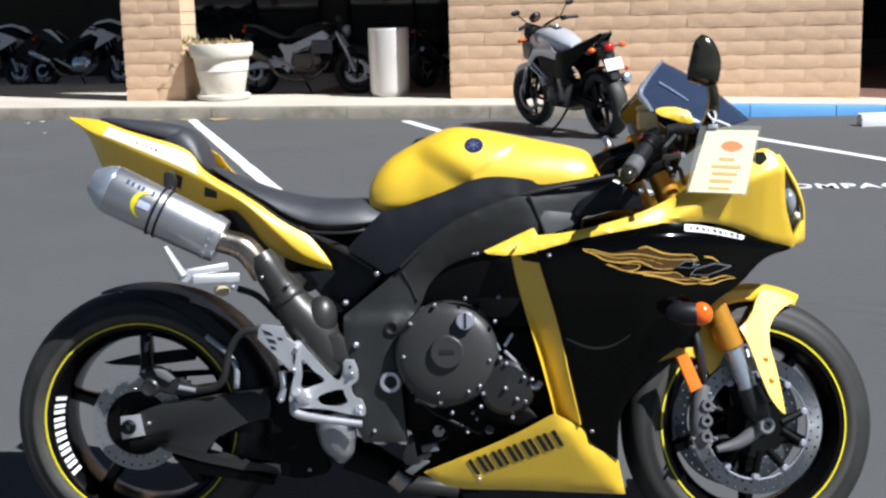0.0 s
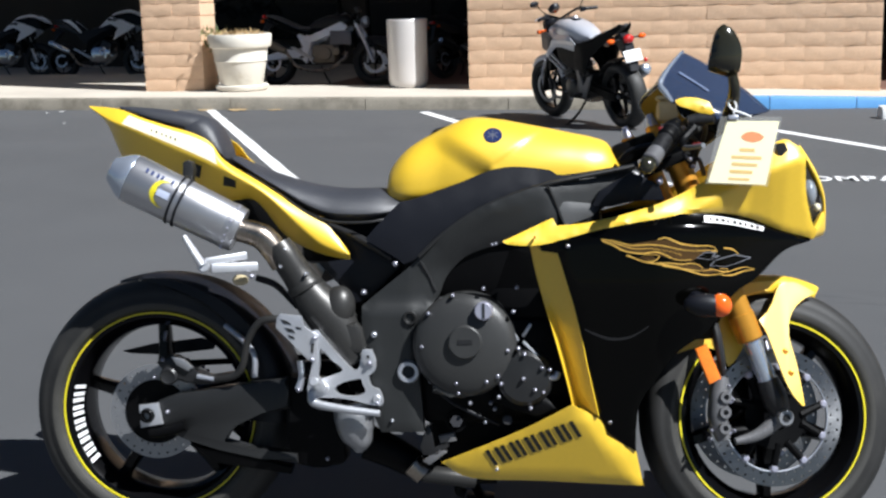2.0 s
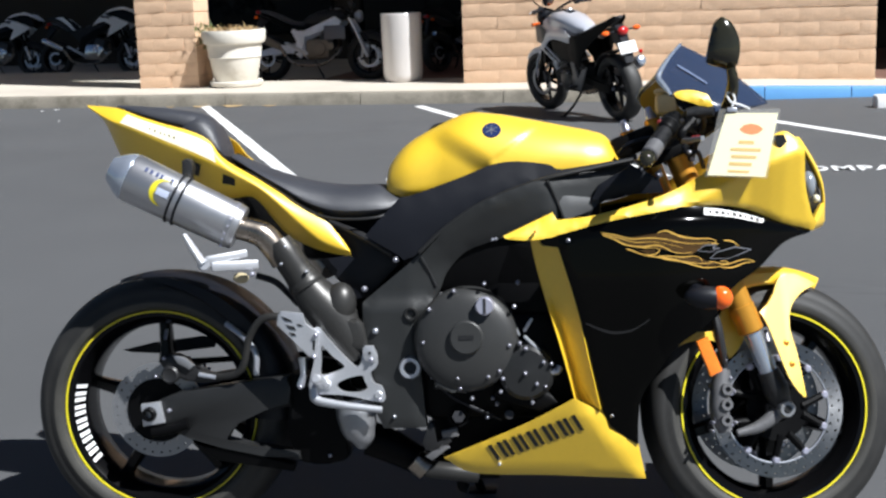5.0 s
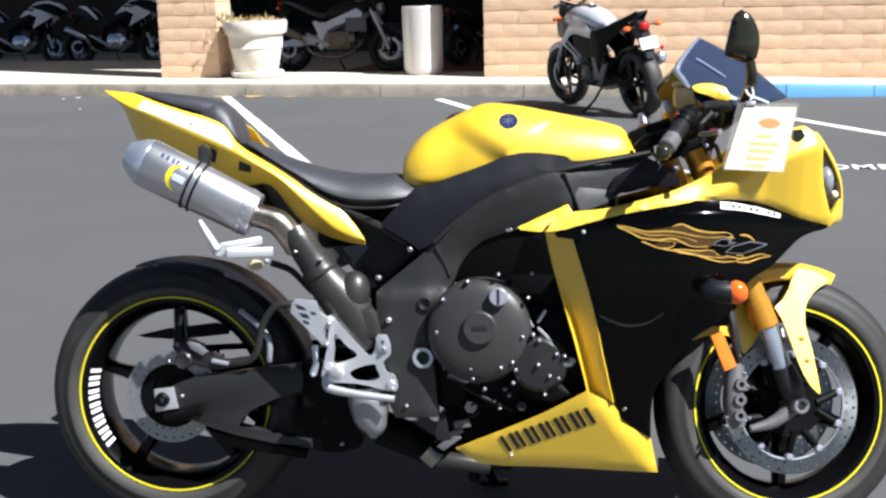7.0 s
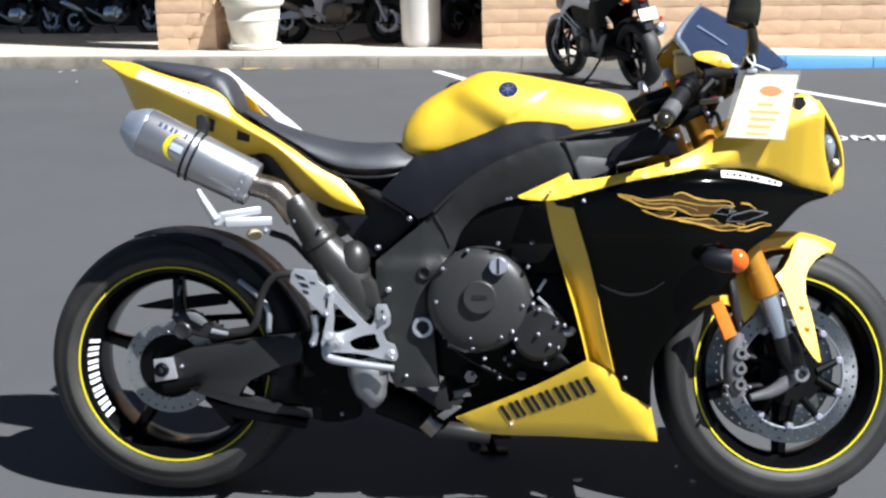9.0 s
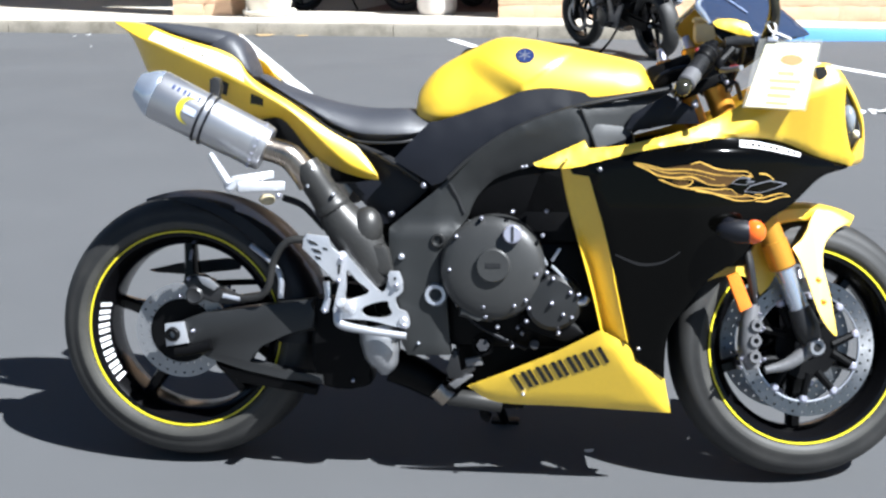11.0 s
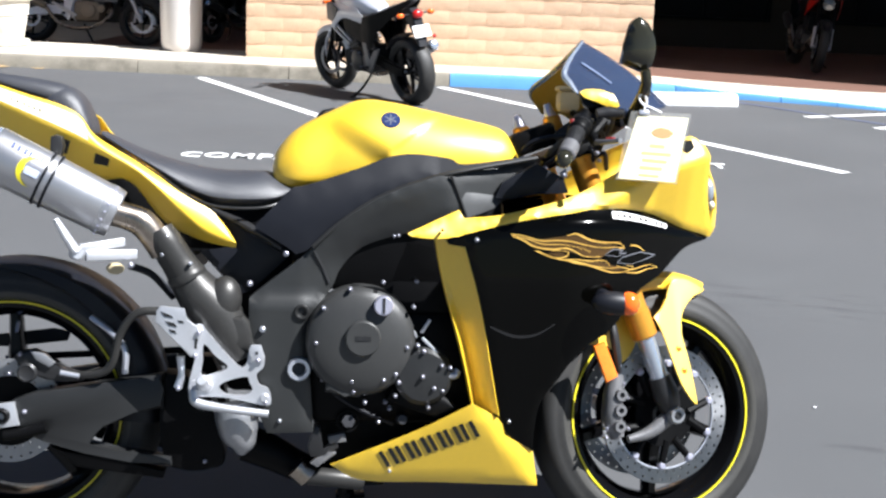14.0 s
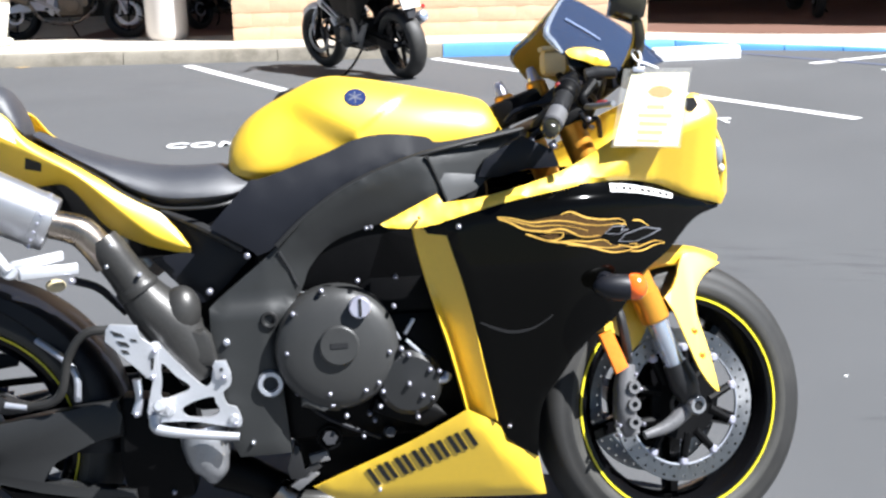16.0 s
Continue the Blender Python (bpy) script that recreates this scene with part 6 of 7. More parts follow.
SCREEN_REAR = spline([(1.172, -0.118, 1.000), (1.160, -0.108, 1.018), (1.147, -0.092, 1.042), (1.168, -0.055, 1.078), (1.203, 0.0, 1.118), (1.180, 0.062, 1.086), (1.150, 0.110, 1.050), (1.116, 0.160, 1.011), (1.150, 0.185, 0.965)], 4)
SCREEN_BASE = spline([(1.255, -0.118, 0.962), (1.285, -0.108, 0.968), (1.325, -0.090, 0.972), (1.372, -0.055, 0.978), (1.395, 0.0, 0.984), (1.372, 0.062, 0.978), (1.325, 0.110, 0.970), (1.270, 0.160, 0.962), (1.230, 0.185, 0.950)], 4)


def screen_point(s, t):
    """A point of the windscreen: s across it, t from its rear edge to its base."""
    f = unit((s + 1) / 2) * (len(SCREEN_REAR) - 1)
    k = min(int(f), len(SCREEN_REAR) - 2)
    rear, base = (line[k].lerp(line[k + 1], f - k) for line in (SCREEN_REAR, SCREEN_BASE))
    return rear.lerp(base, t) + Vector((0.25, 0, 0.9)) * 0.012 * math.sin(math.pi * t)


def screen():
    bm = bmesh.new()
    rows = []
    n, m = 10, 48
    for i in range(n + 1):
        t = i / n
        row = []
        for j in range(m + 1):
            s = -1 + 2 * j / m
            row.append(bm.verts.new(screen_point(s, t)))
        rows.append(row)
    for a, b in zip(rows, rows[1:]):
        for j in range(m):
            bm.faces.new((a[j], a[j + 1], b[j + 1], b[j]))
    got = bmesh.ops.extrude_face_region(bm, geom=bm.faces[:])
    bmesh.ops.translate(bm, verts=[v for v in got["geom"] if isinstance(v, bmesh.types.BMVert)], vec=(-0.001, 0, -0.003))
    pane = part("windscreen", bm, SCREEN, bike, "smoked blue-grey windscreen")
    bm = bmesh.new()
    rows = [[bm.verts.new(screen_point(0.34 + 0.66 * k / 12, t) + Vector((-0.004, -0.002, -0.006))) for t in (0.04, 0.3, 0.6, 0.96)] for k in range(13)]
    for a, b in zip(rows, rows[1:]):
        for k in range(3):
            bm.faces.new((a[k], a[k + 1], b[k + 1], b[k]))
    part("inner_wing", bm, SHADEYELLOW, pane, "inner side of the far cowl wing, yellow darkened as shade")
    # the edge swells on the near side to imitate a broad sky reflection
    part("edge_trim", tube([screen_point(-1 + 2 * k / 32, 0.0) for k in range(33)], [0.0034 + 0.0032 * unit(1.4 - abs(k - 7) / 5) for k in range(33)], 8, 2), ENDCAP, pane, "rolled edge of the screen, thickened and bright as reflected sky")
    # a thin pale strip painted as the glint across the screen
    bm = bmesh.new()
    rows = [[bm.verts.new(screen_point(s, 0.12 + 0.05 * k) + Vector((0.002, -0.001, 0.0035))) for s in (-0.30 - 0.018 * k, -0.28 - 0.018 * k)] for k in range(9)]
    for a, b in zip(rows, rows[1:]):
        bm.faces.new((a[0], a[1], b[1], b[0]))
    part("glint_line", bm, SCREENGLINT, pane, "pale line painted as a glint on the screen")


screen()
part("dash", box((0.10, 0.20, 0.07), (1.25, 0, 0.95), 0.02, None, Matrix.Rotation(radians(-35), 4, "Y")), PLASTIC, bike, "black instrument dash")
part("cowl_bridge", panel([(1.177, 1.003), (1.191, 1.009), (1.221, 1.009), (1.249, 1.0), (1.261, 0.975), (1.243, 0.971), (1.213, 0.983), (1.186, 0.992)], lambda x, z: 0.135 - 0.5 * max(0, z - 0.985), thick=0.02, step=0.01), YELLOW, bike, "yellow cowl shoulder under the screen")
part("cowl_inner_rail", panel([(1.18, 0.997), (1.189, 0.995), (1.222, 0.98), (1.265, 0.96), (1.268, 0.93), (1.238, 0.944), (1.206, 0.961), (1.184, 0.979)], lambda x, z: 0.122, thick=0.02, step=0.012), BLACK, bike, "gloss black rail inside the cowl")
mirror = new("mirror")
mirror.parent = bike
bm = panel([(1.265, 1.151), (1.286, 1.137), (1.302, 1.099), (1.299, 1.055), (1.284, 1.042), (1.253, 1.052), (1.234, 1.059), (1.238, 1.093), (1.25, 1.138)], lambda x, z: 0.267 - 7.0 * (x - 1.264) ** 2 - 2.1 * (z - 1.095) ** 2 - 14.0 * max(0, 1.082 - z) ** 2, thick=0.022, step=0.009, roll=0.006)
part("housing", bm, MIRRORCASE, mirror, "gloss black mirror housing")
part("stalk", tube([(1.284, -0.245, 1.047), (1.289, -0.235, 1.017), (1.288, -0.200, 0.984), (1.287, -0.140, 0.945)], [0.010, 0.012, 0.014, 0.02], 12), MIRRORCASE, mirror, "black mirror stalk")

signal = new("turn_signal")
signal.parent = bike
ball((1.229, -0.295, 0.578), (0.050, 0.022, 0.024), PLASTIC, signal, "signal_body", "black turn signal body", Matrix.Rotation(radians(4), 4, "Y"))
ball((1.255, -0.297, 0.578), (0.0235, 0.0218, 0.0245), ORANGE, signal, "lens", "amber lens")
part("signal_stalk", tube([(1.221, -0.285, 0.585), (1.201, -0.250, 0.590), (1.190, -0.200, 0.588)], [0.014, 0.017, 0.024], 10), PLASTIC, signal)

bars = new("handlebar")
bars.parent = bike
G0, G1 = Vector((1.103, -0.350, 0.862)), Vector((1.169, -0.212, 0.947))
gd = (G1 - G0).normalized()
part("grip", rod(G0 + gd * 0.02, G0 + gd * 0.12, 0.0175, 0.0165, 18, chamfer=0.002), PLASTIC, bars, "black rubber grip")
part("grip_sleeve", rod(G0 + gd * 0.018, G0 + gd * 0.062, 0.0182, 0.0182, 18, chamfer=0.003), GREYSLEEVE, bars, "worn grey grip end")
bm = bmesh.new()
bridge(bm, [ringverts(bm, G0 + gd * d, gd, r, 22) for d, r in ((-0.014, 0.004), (-0.012, 0.009), (-0.006, 0.0140), (0.002, 0.0165), (0.010, 0.0165), (0.014, 0.013), (0.020, 0.013))])
part("bar_end", bm, MIRRORCASE, bars, "dark polished bar end")
part("switch_box", tube([G0 + gd * 0.112, G0 + gd * 0.120, G0 + gd * 0.140, G0 + gd * 0.160, G0 + gd * 0.172], [0.015, 0.021, 0.023, 0.021, 0.013], 18, 4), DARK, bars, "black switch housing")
part("switch_button", box((0.010, 0.012, 0.010), G0 + gd * 0.138 + Vector((-0.018, -0.008, 0.010)), 0.003), DARKRED, bars, "dull red stop switch")
part("switch_seam", rod(G0 + gd * 0.139, G0 + gd * 0.142, 0.0236, 0.0236, 20), INK, bars)
for k in range(6):
    part("grip_rib", rod(G0 + gd * (0.066 + 0.008 * k), G0 + gd * (0.069 + 0.008 * k), 0.0180, 0.0180, 18), RUBBER, bars)
part("throttle_cable", tube([G0 + gd * 0.18 + Vector((0.012, 0, -0.015)), G0 + gd * 0.20 + Vector((0.040, 0.02, -0.045)), (1.222, -0.13, 0.885), (1.215, -0.08, 0.85)], 0.0045, 8), INK, bars, "black throttle cable")
part("master_cylinder", tube([G0 + gd * 0.185 + Vector((0.024, 0, 0.004)), G0 + gd * 0.20 + Vector((0.045, -0.012, 0.0)), G0 + gd * 0.21 + Vector((0.070, -0.03, -0.006))], [0.011, 0.013, 0.009], 12, 4), GREYPL, bars, "dark grey brake master cylinder")
part("bar_tube", rod(G0 + gd * 0.11, G0 + gd * 0.19, 0.011), DARK, bars)
part("lever_pivot", tube([G0 + gd * 0.175 + Vector((0.04, 0, -0.004)), (1.184, -0.236, 0.915), (1.184, -0.266, 0.899)], [0.011, 0.009, 0.008], 10), DARK, bars, "black lever perch")
part("brake_lever", tube([(1.184, -0.262, 0.899), (1.190, -0.285, 0.899), (1.203, -0.315, 0.901), (1.216, -0.340, 0.903)], [0.006, 0.006, 0.005, 0.0055], 10), DISC, bars, "worn polished brake lever")
part("adjuster", rod((1.203, -0.284, 0.903), (1.213, -0.298, 0.904), 0.0065, 0.006, 12), DARKRED, bars, "red lever adjuster")
# hose, loom and black panel added so no bright ground shows through here
part("brake_hose", tube([(1.214, -0.215, 0.935), (1.232, -0.190, 0.950), (1.236, -0.150, 0.925), (1.214, -0.115, 0.870), (1.190, -0.100, 0.820)], 0.0055, 8), INK, bars, "black brake hose")
part("wiring_loom", tube([(1.160, -0.180, 0.932), (1.150, -0.140, 0.905), (1.120, -0.110, 0.870), (1.105, -0.085, 0.825)], [0.007, 0.009, 0.010, 0.009], 8), INK, bars, "taped black wiring loom")
part("fork_backing", panel([(1.135, 0.915), (1.165, 0.940), (1.205, 0.955), (1.236, 0.938), (1.232, 0.880), (1.198, 0.838), (1.160, 0.850)], lambda x, z: 0.075, thick=0.012, step=0.02), INK, bars, "black panel added behind the fork to hide bright ground")
part("reservoir", box((0.046, 0.046, 0.048), (1.166, -0.045, 0.985), 0.011), CREAM, bars, "cream brake fluid reservoir")
part("reservoir_cap", box((0.05, 0.05, 0.01), (1.166, -0.045, 1.012), 0.004), CREAM, bars)
part("reservoir_arm", tube([(1.175, -0.06, 0.962), (1.178, -0.09, 0.945), (1.17, -0.13, 0.925)], 0.007, 8), DARK, bars)
part("left_grip", rod((1.02, 0.30, 0.845), (1.10, 0.19, 0.87), 0.0175, seg=16), PLASTIC, bars, "black rubber grip")
part("triple_clamp", prism([(1.10, 0.86), (1.20, 0.90), (1.22, 0.88), (1.12, 0.84)], -0.12, 0.12, 0.006), DARK, bars, "black fork clamp")
for u in ((1.146, 0.000, 0.940), (1.095, 0.100, 0.915)):
    part("fork_cap", rod((u[0], u[1], u[2] - 0.02), (u[0] - 0.008, u[1], u[2] + 0.014), 0.023, 0.019, 18, chamfer=0.004), GOLD, bars, "gold fork cap")
    part("preload_screw", rod((u[0] - 0.008, u[1], u[2] + 0.010), (u[0] - 0.018, u[1], u[2] + 0.040), 0.014, 0.008, 10, chamfer=0.002), CHROME, bars)
part("clutter_block", box((0.10, 0.05, 0.05), (1.096, -0.030, 0.901), 0.01, None, Matrix.Rotation(radians(-20), 4, "Y")), DARK, bars, "dark ignition housing")
for k, pts in enumerate((((1.059, -0.120, 0.877), (1.077, -0.130, 0.895), (1.108, -0.140, 0.906), (1.145, -0.150, 0.911)), ((1.108, -0.130, 0.849), (1.144, -0.150, 0.879), (1.180, -0.170, 0.915), (1.206, -0.170, 0.939)), ((1.190, -0.180, 0.890), (1.204, -0.170, 0.871), (1.223, -0.170, 0.876), (1.239, -0.120, 0.843)))):
    part("cable", tube(list(pts), 0.005, 8), PLASTIC, bars, "black cable")
for c in ((1.189, -0.190, 0.943), (1.203, -0.190, 0.876), (1.211, -0.180, 0.861), (1.140, -0.160, 0.829)):
    bolt(*c, 0.009, bars)
hub_plate("label_plate", [(1.086, 0.841), (1.106, 0.848), (1.118, 0.817), (1.099, 0.793), (1.092, 0.812)], -0.146, -0.14, SILVER, bars, "plain silver label", 0.001)
hub_plate("label_plate", [(1.133, 0.833), (1.146, 0.843), (1.15, 0.827), (1.139, 0.82)], -0.156, -0.15, SILVER, bars, "plain silver label", 0.001)
# black panel takes the place of a shadow beside the inner cowl
part("head_shade_panel", panel([(0.998, 0.779), (1.012, 0.81), (1.051, 0.833), (1.084, 0.851), (1.14, 0.823), (1.152, 0.791), (1.088, 0.788), (1.036, 0.777)], lambda x, z: 0.165, thick=0.03), PLASTIC, bike, "black panel standing in for the shadow at the steering head")


# ---- decals laid on the panels ----
def ribbon(pts, width, surface, mat, parent, name="decal", label="", lift=0.0012, steps=6):
    """A thin printed line that follows a panel's surface; pts in x and z."""
    line = spline([(x, 0, z) for x, z in pts], steps)
    bm = bmesh.new()
    rows = []
    for k, c in enumerate(line):
        d = line[min(k + 1, len(line) - 1)] - line[max(k - 1, 0)]
        t = k / (len(line) - 1)
        w = width * (0.35 + 0.65 * math.sin(math.pi * min(1, t * 1.2 + 0.1) * 0.95)) / 2
        n = Vector((-d.z, 0, d.x)).normalized() * w
        rows.append([bm.verts.new((p.x, -(surface(p.x, p.z) + lift), p.z)) for p in (c + n, c - n)])
    for a, b in zip(rows, rows[1:]):
        bm.faces.new((a[0], a[1], b[1], b[0]))
    return part(name, bm, mat, parent, label)


def patch(pts, surface, mat, parent, name="decal", label="", lift=0.0012):
    """A printed shape on a panel's surface."""
    return part(name, panel(pts, lambda x, z: surface(x, z) + lift, thick=0.0006, step=0.015, keep=20, roll=0.0), mat, parent, label)


FLAMES = []
FLAMES.append(([(1.014, 0.714), (1.04, 0.71), (1.075, 0.701), (1.109, 0.702), (1.138, 0.7), (1.172, 0.692), (1.201, 0.688), (1.237, 0.688), (1.255, 0.685)], 0.0026))
FLAMES.append(([(1.128, 0.712), (1.145, 0.716), (1.161, 0.71), (1.178, 0.703), (1.207, 0.698), (1.237, 0.697), (1.251, 0.69), (1.243, 0.685)], 0.0032))
FLAMES.append(([(1.267, 0.692), (1.285, 0.689), (1.3, 0.678)], 0.003))
FLAMES.append(([(1.017, 0.71), (1.04, 0.701), (1.063, 0.689), (1.098, 0.684), (1.126, 0.687), (1.146, 0.68), (1.161, 0.672), (1.178, 0.669), (1.199, 0.67)], 0.0034))
FLAMES.append(([(1.069, 0.681), (1.092, 0.671), (1.109, 0.667), (1.126, 0.67), (1.132, 0.678), (1.121, 0.681), (1.098, 0.681)], 0.0026))
FLAMES.append(([(1.121, 0.664), (1.149, 0.664), (1.178, 0.661), (1.199, 0.662), (1.213, 0.659), (1.222, 0.651)], 0.0026))
FLAMES.append(([(1.064, 0.681), (1.098, 0.668), (1.126, 0.663), (1.155, 0.658), (1.184, 0.65), (1.208, 0.642), (1.231, 0.637), (1.261, 0.639), (1.276, 0.647), (1.259, 0.65)], 0.0034))
FLAMES.append(([(1.138, 0.658), (1.167, 0.654), (1.196, 0.649), (1.22, 0.646), (1.24, 0.647)], 0.0026))
FLAMES.append(([(1.261, 0.636), (1.286, 0.635), (1.31, 0.642), (1.334, 0.644)], 0.003))
FLAMES.append(([(1.237, 0.65), (1.271, 0.642), (1.295, 0.647), (1.315, 0.65), (1.335, 0.644)], 0.0026))
FLAMES.append(([(1.015, 0.712), (1.046, 0.704), (1.081, 0.694), (1.115, 0.694), (1.149, 0.689), (1.178, 0.68)], 0.0018))
for pts, width in FLAMES:
    ribbon(pts, width, fair_w, GOLDPRINT, fairing, label="gold flame decal line", lift=0.0020)
for pts in ([(1.02, 0.712), (1.063, 0.702), (1.12, 0.71), (1.152, 0.712), (1.187, 0.699), (1.239, 0.691), (1.219, 0.68), (1.199, 0.665), (1.167, 0.669), (1.138, 0.678), (1.109, 0.682), (1.069, 0.688), (1.04, 0.702)],
            [(1.089, 0.677), (1.121, 0.678), (1.128, 0.671), (1.107, 0.669)],
            [(1.149, 0.66), (1.208, 0.658), (1.233, 0.649), (1.261, 0.646), (1.237, 0.64), (1.202, 0.647)]):
    patch(pts, fair_w, BROWNPRINT, fairing, label="brown tint inside the flames")
for pts in ([(1.21, 0.673), (1.227, 0.684), (1.25, 0.683), (1.243, 0.676), (1.258, 0.676), (1.237, 0.669)],
            [(1.237, 0.656), (1.251, 0.668), (1.291, 0.677), (1.326, 0.67), (1.304, 0.662), (1.273, 0.653)]):
    edge = [(a[0] + (b[0] - a[0]) * u, a[1] + (b[1] - a[1]) * u) for a, b in zip(pts, pts[1:] + pts[:1]) for u in (0.04, 0.5, 0.96)]
    ribbon(edge + edge[:1], 0.0024, fair_w, SILVER, fairing, label="plain silver outline decal", lift=0.0020, steps=2)
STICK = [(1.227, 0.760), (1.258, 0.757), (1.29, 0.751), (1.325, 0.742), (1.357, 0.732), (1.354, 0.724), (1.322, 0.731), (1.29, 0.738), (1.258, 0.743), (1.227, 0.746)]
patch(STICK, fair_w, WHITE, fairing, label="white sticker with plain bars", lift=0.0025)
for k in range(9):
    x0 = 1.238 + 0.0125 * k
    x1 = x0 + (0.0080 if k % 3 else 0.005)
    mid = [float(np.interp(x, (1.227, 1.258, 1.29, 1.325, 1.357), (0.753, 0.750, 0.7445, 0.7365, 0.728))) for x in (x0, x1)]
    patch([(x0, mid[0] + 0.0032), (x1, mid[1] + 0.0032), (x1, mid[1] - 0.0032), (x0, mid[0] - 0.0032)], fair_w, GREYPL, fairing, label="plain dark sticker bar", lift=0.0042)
# the plain slanted bars on the belly pan
for k in range(12):
    u = k / 12 + (0.012 if k % 2 else 0)
    quad = []
    for du, v in ((0, 1), (0.042, 1), (0.042, 0), (0, 0)):
        quad.append((0.764 + 0.195 * (u + du) + 0.020 * (1 - v), 0.251 + 0.076 * (u + du) - 0.036 * (1 - v)))
    patch(quad, belly_w, INK, belly, label="plain black lettering bar")
# flat grey ribbon paints the light along a fold in the fairing
ribbon([(0.98, 0.525), (1.008, 0.512), (1.037, 0.504), (1.072, 0.508), (1.098, 0.522), (1.111, 0.532)], 0.006, fair_w, GREYPL, fairing, "crease", "flat grey line painted for light caught along a crease", 0.0012)
badge = part("tank_badge", lathe([(0.004, 0.0), (0.004, 0.021), (-0.001, 0.021), (-0.003, 0.019), (-0.003, 0.0)], 32, False), BLUE, tank, "dark blue round badge")
badge.matrix_basis = pose(0.781, -0.101, 0.934, -36, 0, 0)
for k in range(3):
    bm = box((0.0022, 0.0012, 0.027), (0, -0.0032, 0), 0.0, None, Matrix.Rotation(radians(60 * k), 4, "Y"))
    part("badge_bar", bm, SILVER, badge, "plain silver bar")

# ---- the price tag hanging at the cowl ----
tag = thing("price_tag", bike.matrix_world @ Matrix.Translation((0, 0, 0)), "pale yellow price card in a clear sleeve hanging from the mirror", "tag")
hub_plate("sleeve", [(1.261, 0.964), (1.386, 0.961), (1.354, 0.818), (1.228, 0.825)], -0.2785, -0.2735, SLEEVE, tag, "clear plastic sleeve", 0.001)
CARD = material("price_card", (0.92, 0.88, 0.58), 0.6, 0.0, 0.04)
hub_plate("card", [(1.275, 0.955), (1.38, 0.952), (1.35, 0.822), (1.233, 0.828)], -0.2766, -0.2754, CARD, tag, "yellow paper card", 0.0)
hub_plate("print", [(1.301, 0.921), (1.31, 0.929), (1.324, 0.932), (1.339, 0.928), (1.349, 0.92), (1.34, 0.912), (1.325, 0.909), (1.31, 0.913)], -0.2773, -0.2765, ORANGEPRINT, tag, "plain orange oval", 0.0)
for pts in ([(1.299, 0.898), (1.33, 0.896), (1.329, 0.889), (1.298, 0.891)], [(1.282, 0.883), (1.343, 0.88), (1.342, 0.873), (1.281, 0.877)], [(1.283, 0.869), (1.334, 0.865), (1.333, 0.859), (1.282, 0.862)], [(1.278, 0.854), (1.324, 0.851), (1.323, 0.844), (1.277, 0.847)], [(1.275, 0.838), (1.318, 0.835), (1.316, 0.83), (1.274, 0.833)]):
    hub_plate("print", pts, -0.2773, -0.2765, PALEPRINT, tag, "plain printed bar", 0.0)
part("tie", tube([(1.323, -0.279, 0.962), (1.303, -0.279, 0.971), (1.285, -0.279, 0.978), (1.277, -0.279, 0.993), (1.287, -0.279, 0.998), (1.293, -0.279, 0.983), (1.287, -0.279, 0.968)], 0.0022, 6), WHITE, tag, "white plastic tie")
hub_plate("clip", [(1.277, 0.966), (1.297, 0.966), (1.297, 0.957), (1.277, 0.957)], -0.281, -0.277, STEEL, tag, "metal clip", 0.001)
# the card leans back at its top, and its foot lies against the cowl
for ob in tag.children:
    for v in ob.data.vertices:
        v.co.y += 0.010 + 0.18 * (v.co.z - 0.78)


# ---- the other motorcycles ----
def bike_wheels(t, base, turn, discs=DISC):
    """Two wheels under a parked motorcycle; turn is the pose that steering gives to the front one."""
    for name, x, half, tm in (("rear_wheel", 0.0, 0.085, Matrix()), ("front_wheel", base, 0.06, turn)):
        w = new(name)
        w.parent = t
        w.matrix_basis = tm @ Matrix.Translation((x, 0, 0.313))
        side = [(half * 0.72, 0.222), (half * 0.95, 0.238), (half, 0.252), (half * 0.95, 0.264)]
        crown = [(half * 0.95 * math.cos(a), 0.264 + 0.049 * math.sin(a) ** 0.85) for a in (math.pi * j / 12 for j in range(1, 12))]
        part("tyre", lathe([(-y, q) for y, q in side] + [(-y, q) for y, q in crown] + side[::-1], 56), RUBBER, w, "black rubber tyre")
        part("rim", lathe([(-half * 0.72, 0.226), (half * 0.72, 0.226), (half * 0.66, 0.208), (0.012, 0.200), (-0.012, 0.200), (-half * 0.66, 0.208)], 56), RIM, w, "black rim")
        part("hub", rod((0, -0.06, 0), (0, 0.06, 0), 0.035, chamfer=0.006), RIM, w)
        for k in range(5):
            bm = spoke_mesh(0.03, 0.21, 0.016, 0.009, 0.022, 0.014)
            bmesh.ops.rotate(bm, verts=bm.verts, cent=(0, 0, 0), matrix=Matrix.Rotation(radians(72 * k + 20), 3, "Y"))
            part("spoke", bm, RIM, w)
        for s in ((-1, 1) if x else (-1,)):
            r = 0.150 if x else 0.115
            d = part("brake_disc", disc_mesh(r, r - 0.035, 0.005, 1, 20), discs, w, "drilled steel brake disc")
            d.location.y = s * 0.072
        part("axle_nut", rod((0, -half - 0.03, 0), (0, half + 0.03, 0), 0.014, seg=10, chamfer=0.003), STEEL, w)


